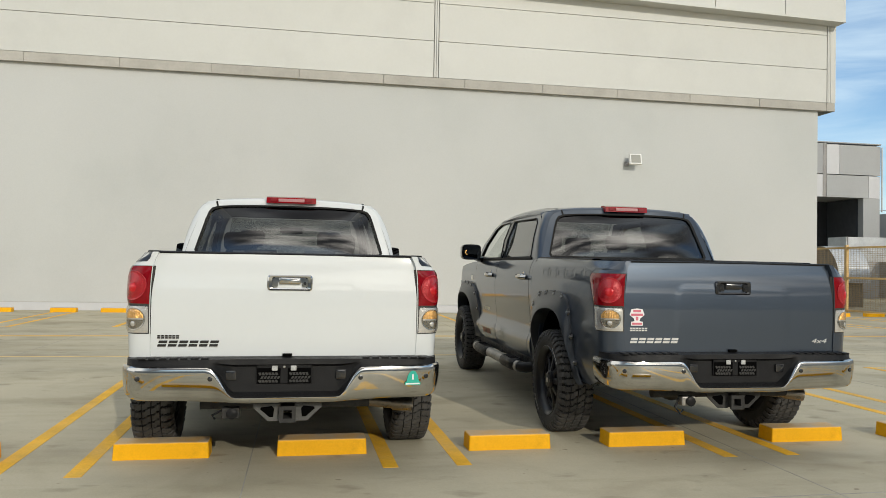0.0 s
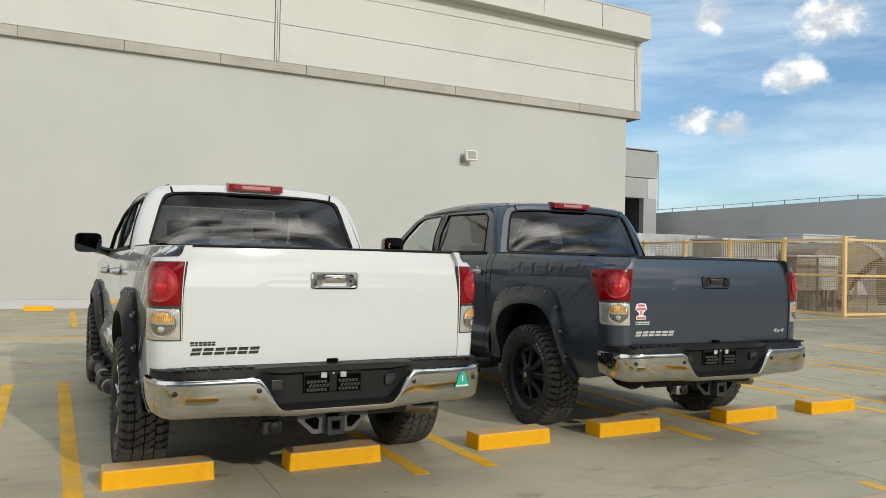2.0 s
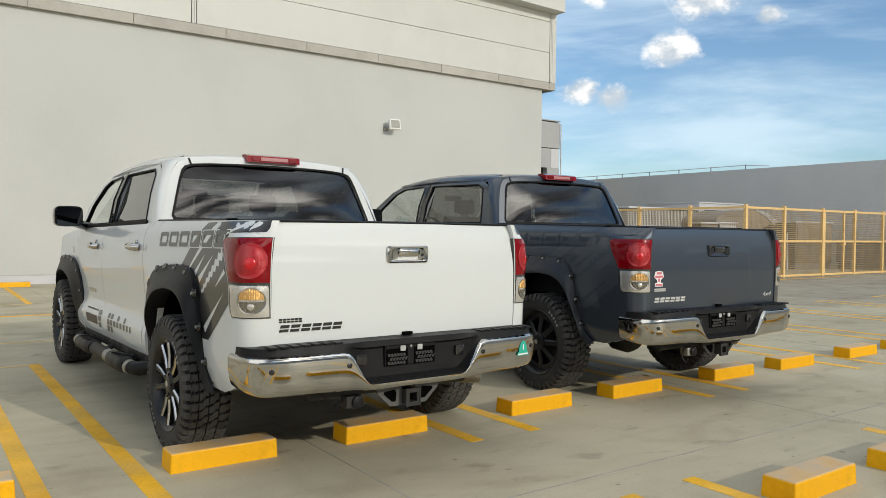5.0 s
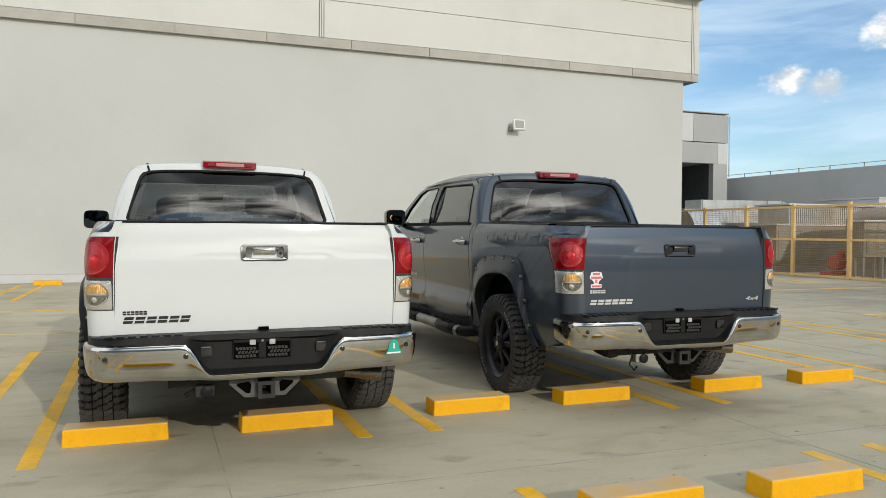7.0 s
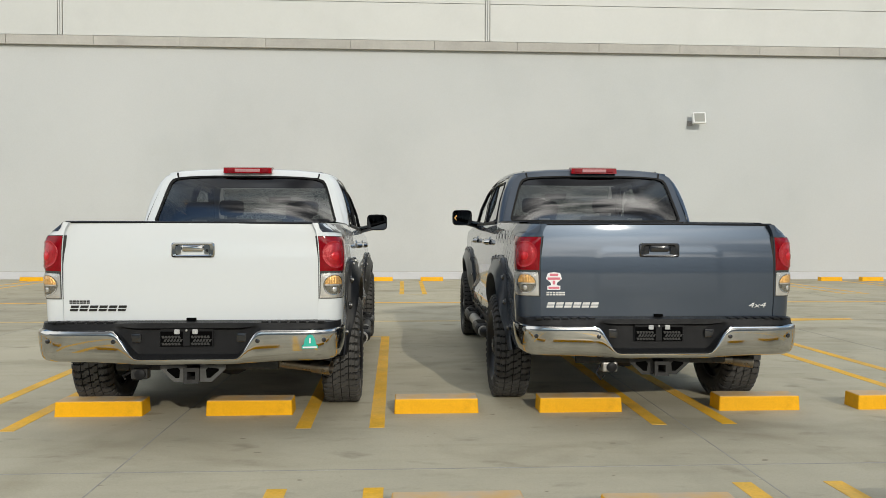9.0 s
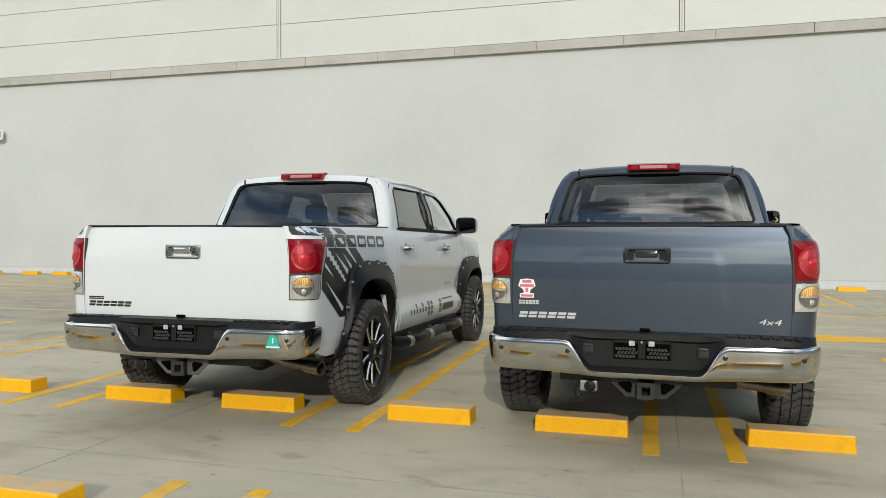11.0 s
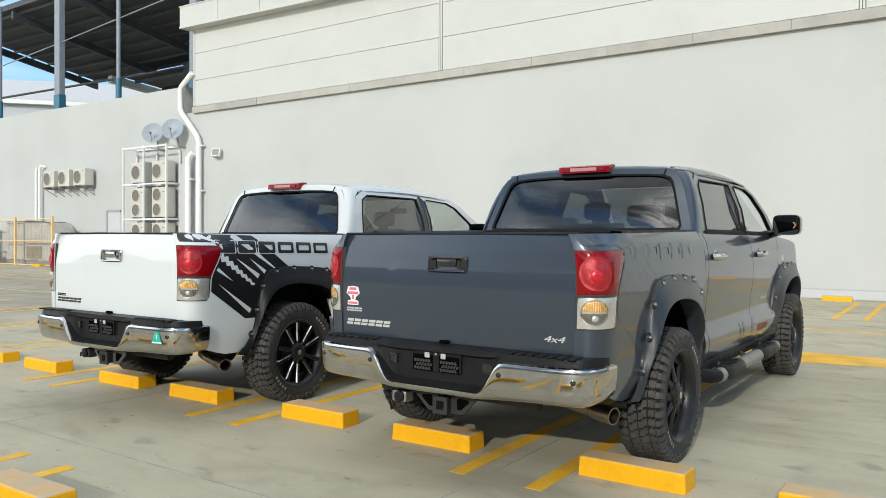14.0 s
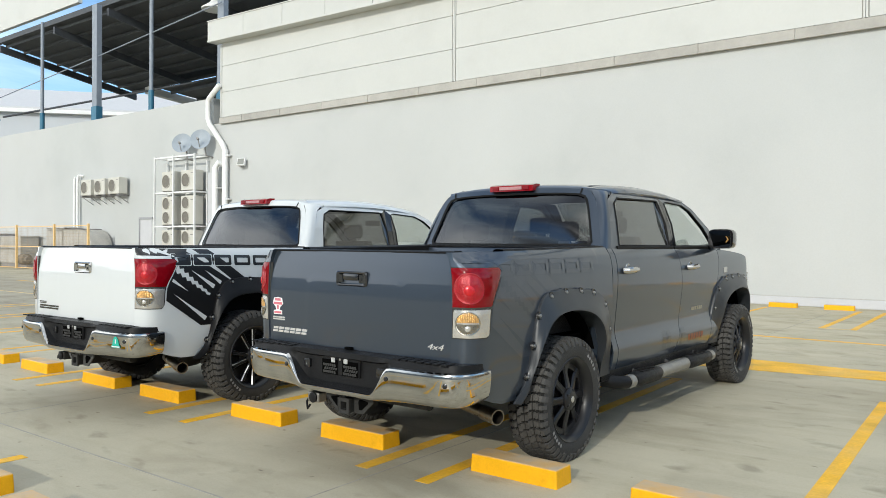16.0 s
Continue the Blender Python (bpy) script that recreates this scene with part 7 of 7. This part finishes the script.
        fs = part("flank_stripes", b, dk, t, "torn diagonal vinyl stripes on the bed side" if white else "faint darker diagonal stripes on the bed side", smooth=60)
        # body colour shows through the tears: ends, widths, ragged or not
        for y0, z0, y1, z1, w0, w1, rag in ((0.10, 1.452, 0.30, 1.372, 0.040, 0.006, 0), (0.415, 1.452, 0.86, 1.176, 0.055, 0.012, 0), (0.58, 1.262, 0.745, 1.150, 0.002, 0.034, 0),
                                            (0.44, 1.262, 0.672, 1.115, 0.002, 0.040, 0), (0.285, 1.283, 0.625, 1.045, 0.050, 0.020, 1), (0.245, 1.180, 0.395, 1.085, 0.030, 0.001, 0), (0.262, 1.058, 0.59, 0.832, 0.001, 0.040, 0)):
            b = bmesh.new()
            rows = []
            m_ = 14
            for k in range(m_ + 1):
                q = k / m_
                y, z, w = lerp(y0, y1, q), lerp(z0, z1, q), lerp(w0, w1, q) / 2
                up = w * (1.7 if rag and k % 2 == 0 else 0.5 if rag else 1)
                dn = w * (1.6 if rag and k % 2 == 1 else 0.5 if rag else 1)
                rows.append([bed_point(s_of_y(y + v * 0.55), min(z + v * 0.83, 1.4525), 0.0026, side) for v in (-dn, 0.0, up)])
            grid(b, rows)
            part("torn_gap", b, paint, fs)
        # six large outlined blocks
        y0, dy = 0.245, 0.2185
        for k in range(6):
            ya = y0 + (5 - k if side < 0 else k) * dy
            za, zb_ = 1.308, 1.404

            def q(u, v, off):
                return bed_point(s_of_y(ya + 0.185 * u), lerp(za, zb_, v), off, side)

            def ring(bm, o_, in_, off):
                vo, vi = [bm.verts.new(q(u, v, off)) for u, v in o_], [bm.verts.new(q(u, v, off)) for u, v in in_]
                for i in range(len(o_)):
                    bm.faces.new((vo[i], vo[(i + 1) % len(o_)], vi[(i + 1) % len(o_)], vi[i]))

            def octo(m_, c):
                return [(m_ + c, m_), (1 - m_ - c, m_), (1 - m_, m_ + 2 * c), (1 - m_, 1 - m_ - 2 * c), (1 - m_ - c, 1 - m_), (m_ + c, 1 - m_), (m_, 1 - m_ - 2 * c), (m_, m_ + 2 * c)]
            b, edge_b = bmesh.new(), bmesh.new()
            inner = [(0.19, 0.27), (0.81, 0.27), (0.84, 0.34), (0.84, 0.66), (0.81, 0.73), (0.19, 0.73), (0.16, 0.66), (0.16, 0.34)]
            ring(b, octo(0.0, 0.05), inner, 0.0034)
            fb = part("flank_block", b, dk, t, "outlined vinyl block on the bed side")
            ring(edge_b, octo(-0.055, 0.05), octo(-0.005, 0.05), 0.0034)
            part("block_outline", edge_b, paint if white else P["decal edge"], fb)
        # checks along the lower doors
        def tile(ya, yb, za, zb_, nm="door_check", mat=dk if white else P["decal gloss"]):
            b = bmesh.new()
            vs = [[b.verts.new((side * (door_w(z) + 0.0020), y, z)) for z in (za, (za + zb_) / 2, zb_)] for y in (ya, yb)]
            for i in range(2):
                b.faces.new((vs[0][i], vs[0][i + 1], vs[1][i + 1], vs[1][i]))
            part(nm, b, mat, t)
        rowz = [(0.585, 0.632), (0.640, 0.687), (0.695, 0.735)]
        yq = 3.42
        k = 0
        while yq > 2.15:
            wq = max(0.10 - 0.006 * k, 0.028)
            for ri, (za, zb_) in enumerate(rowz):
                if k < 5 or white and ((ri == 1 and k < 11) or (ri == 2 and k < 9 and k % 2 == 0)):
                    if yq - wq > 3.26 or yq < 3.18:
                        tile(yq - wq, yq, za, zb_)
            yq -= wq + 0.02 + 0.004 * k
            k += 1
        if white:
            tile(3.46, 3.94, 0.60, 0.735, "door_block", P["decal brown"])
        else:
            for k in range(6):
                tile(3.50 + k * 0.07, 3.55 + k * 0.07, 0.60, 0.66, "door_bar", P["decal orange"])
        for k in range(6):
            tile(3.66 + k * 0.05, 3.70 + k * 0.05, 0.875, 0.91, "door_badge", P["chrome"])
        tile(4.56, 4.68, 1.22, 1.28, "wing_badge", P["chrome"])
    # the body leans on its springs; the wheels stay on the deck
    for o in t.children_recursive:
        if o.name.split(".")[0] != "wheel" and o.parent.name.split(".")[0] != "wheel":
            for v in o.data.vertices:
                v.co.z += style["pitch"] * v.co.y
    return t


pickup("pickup_truck", pose(-0.10, 5.0, 0, 0, 0, 0.75), P["white"], "white crew-cab pickup with black flares, vinyl stripes and chrome bumper", {"white": True, "wheel": "split", "emboss": 0.0012, "pitch": -0.016})
pickup("pickup_truck", pose(3.135, 5.15, 0, 0, 0, -0.85), P["grey"], "slate grey crew-cab pickup with matching flares and chrome bumper", {"white": False, "wheel": "solid", "emboss": -0.0022, "pitch": 0.0})
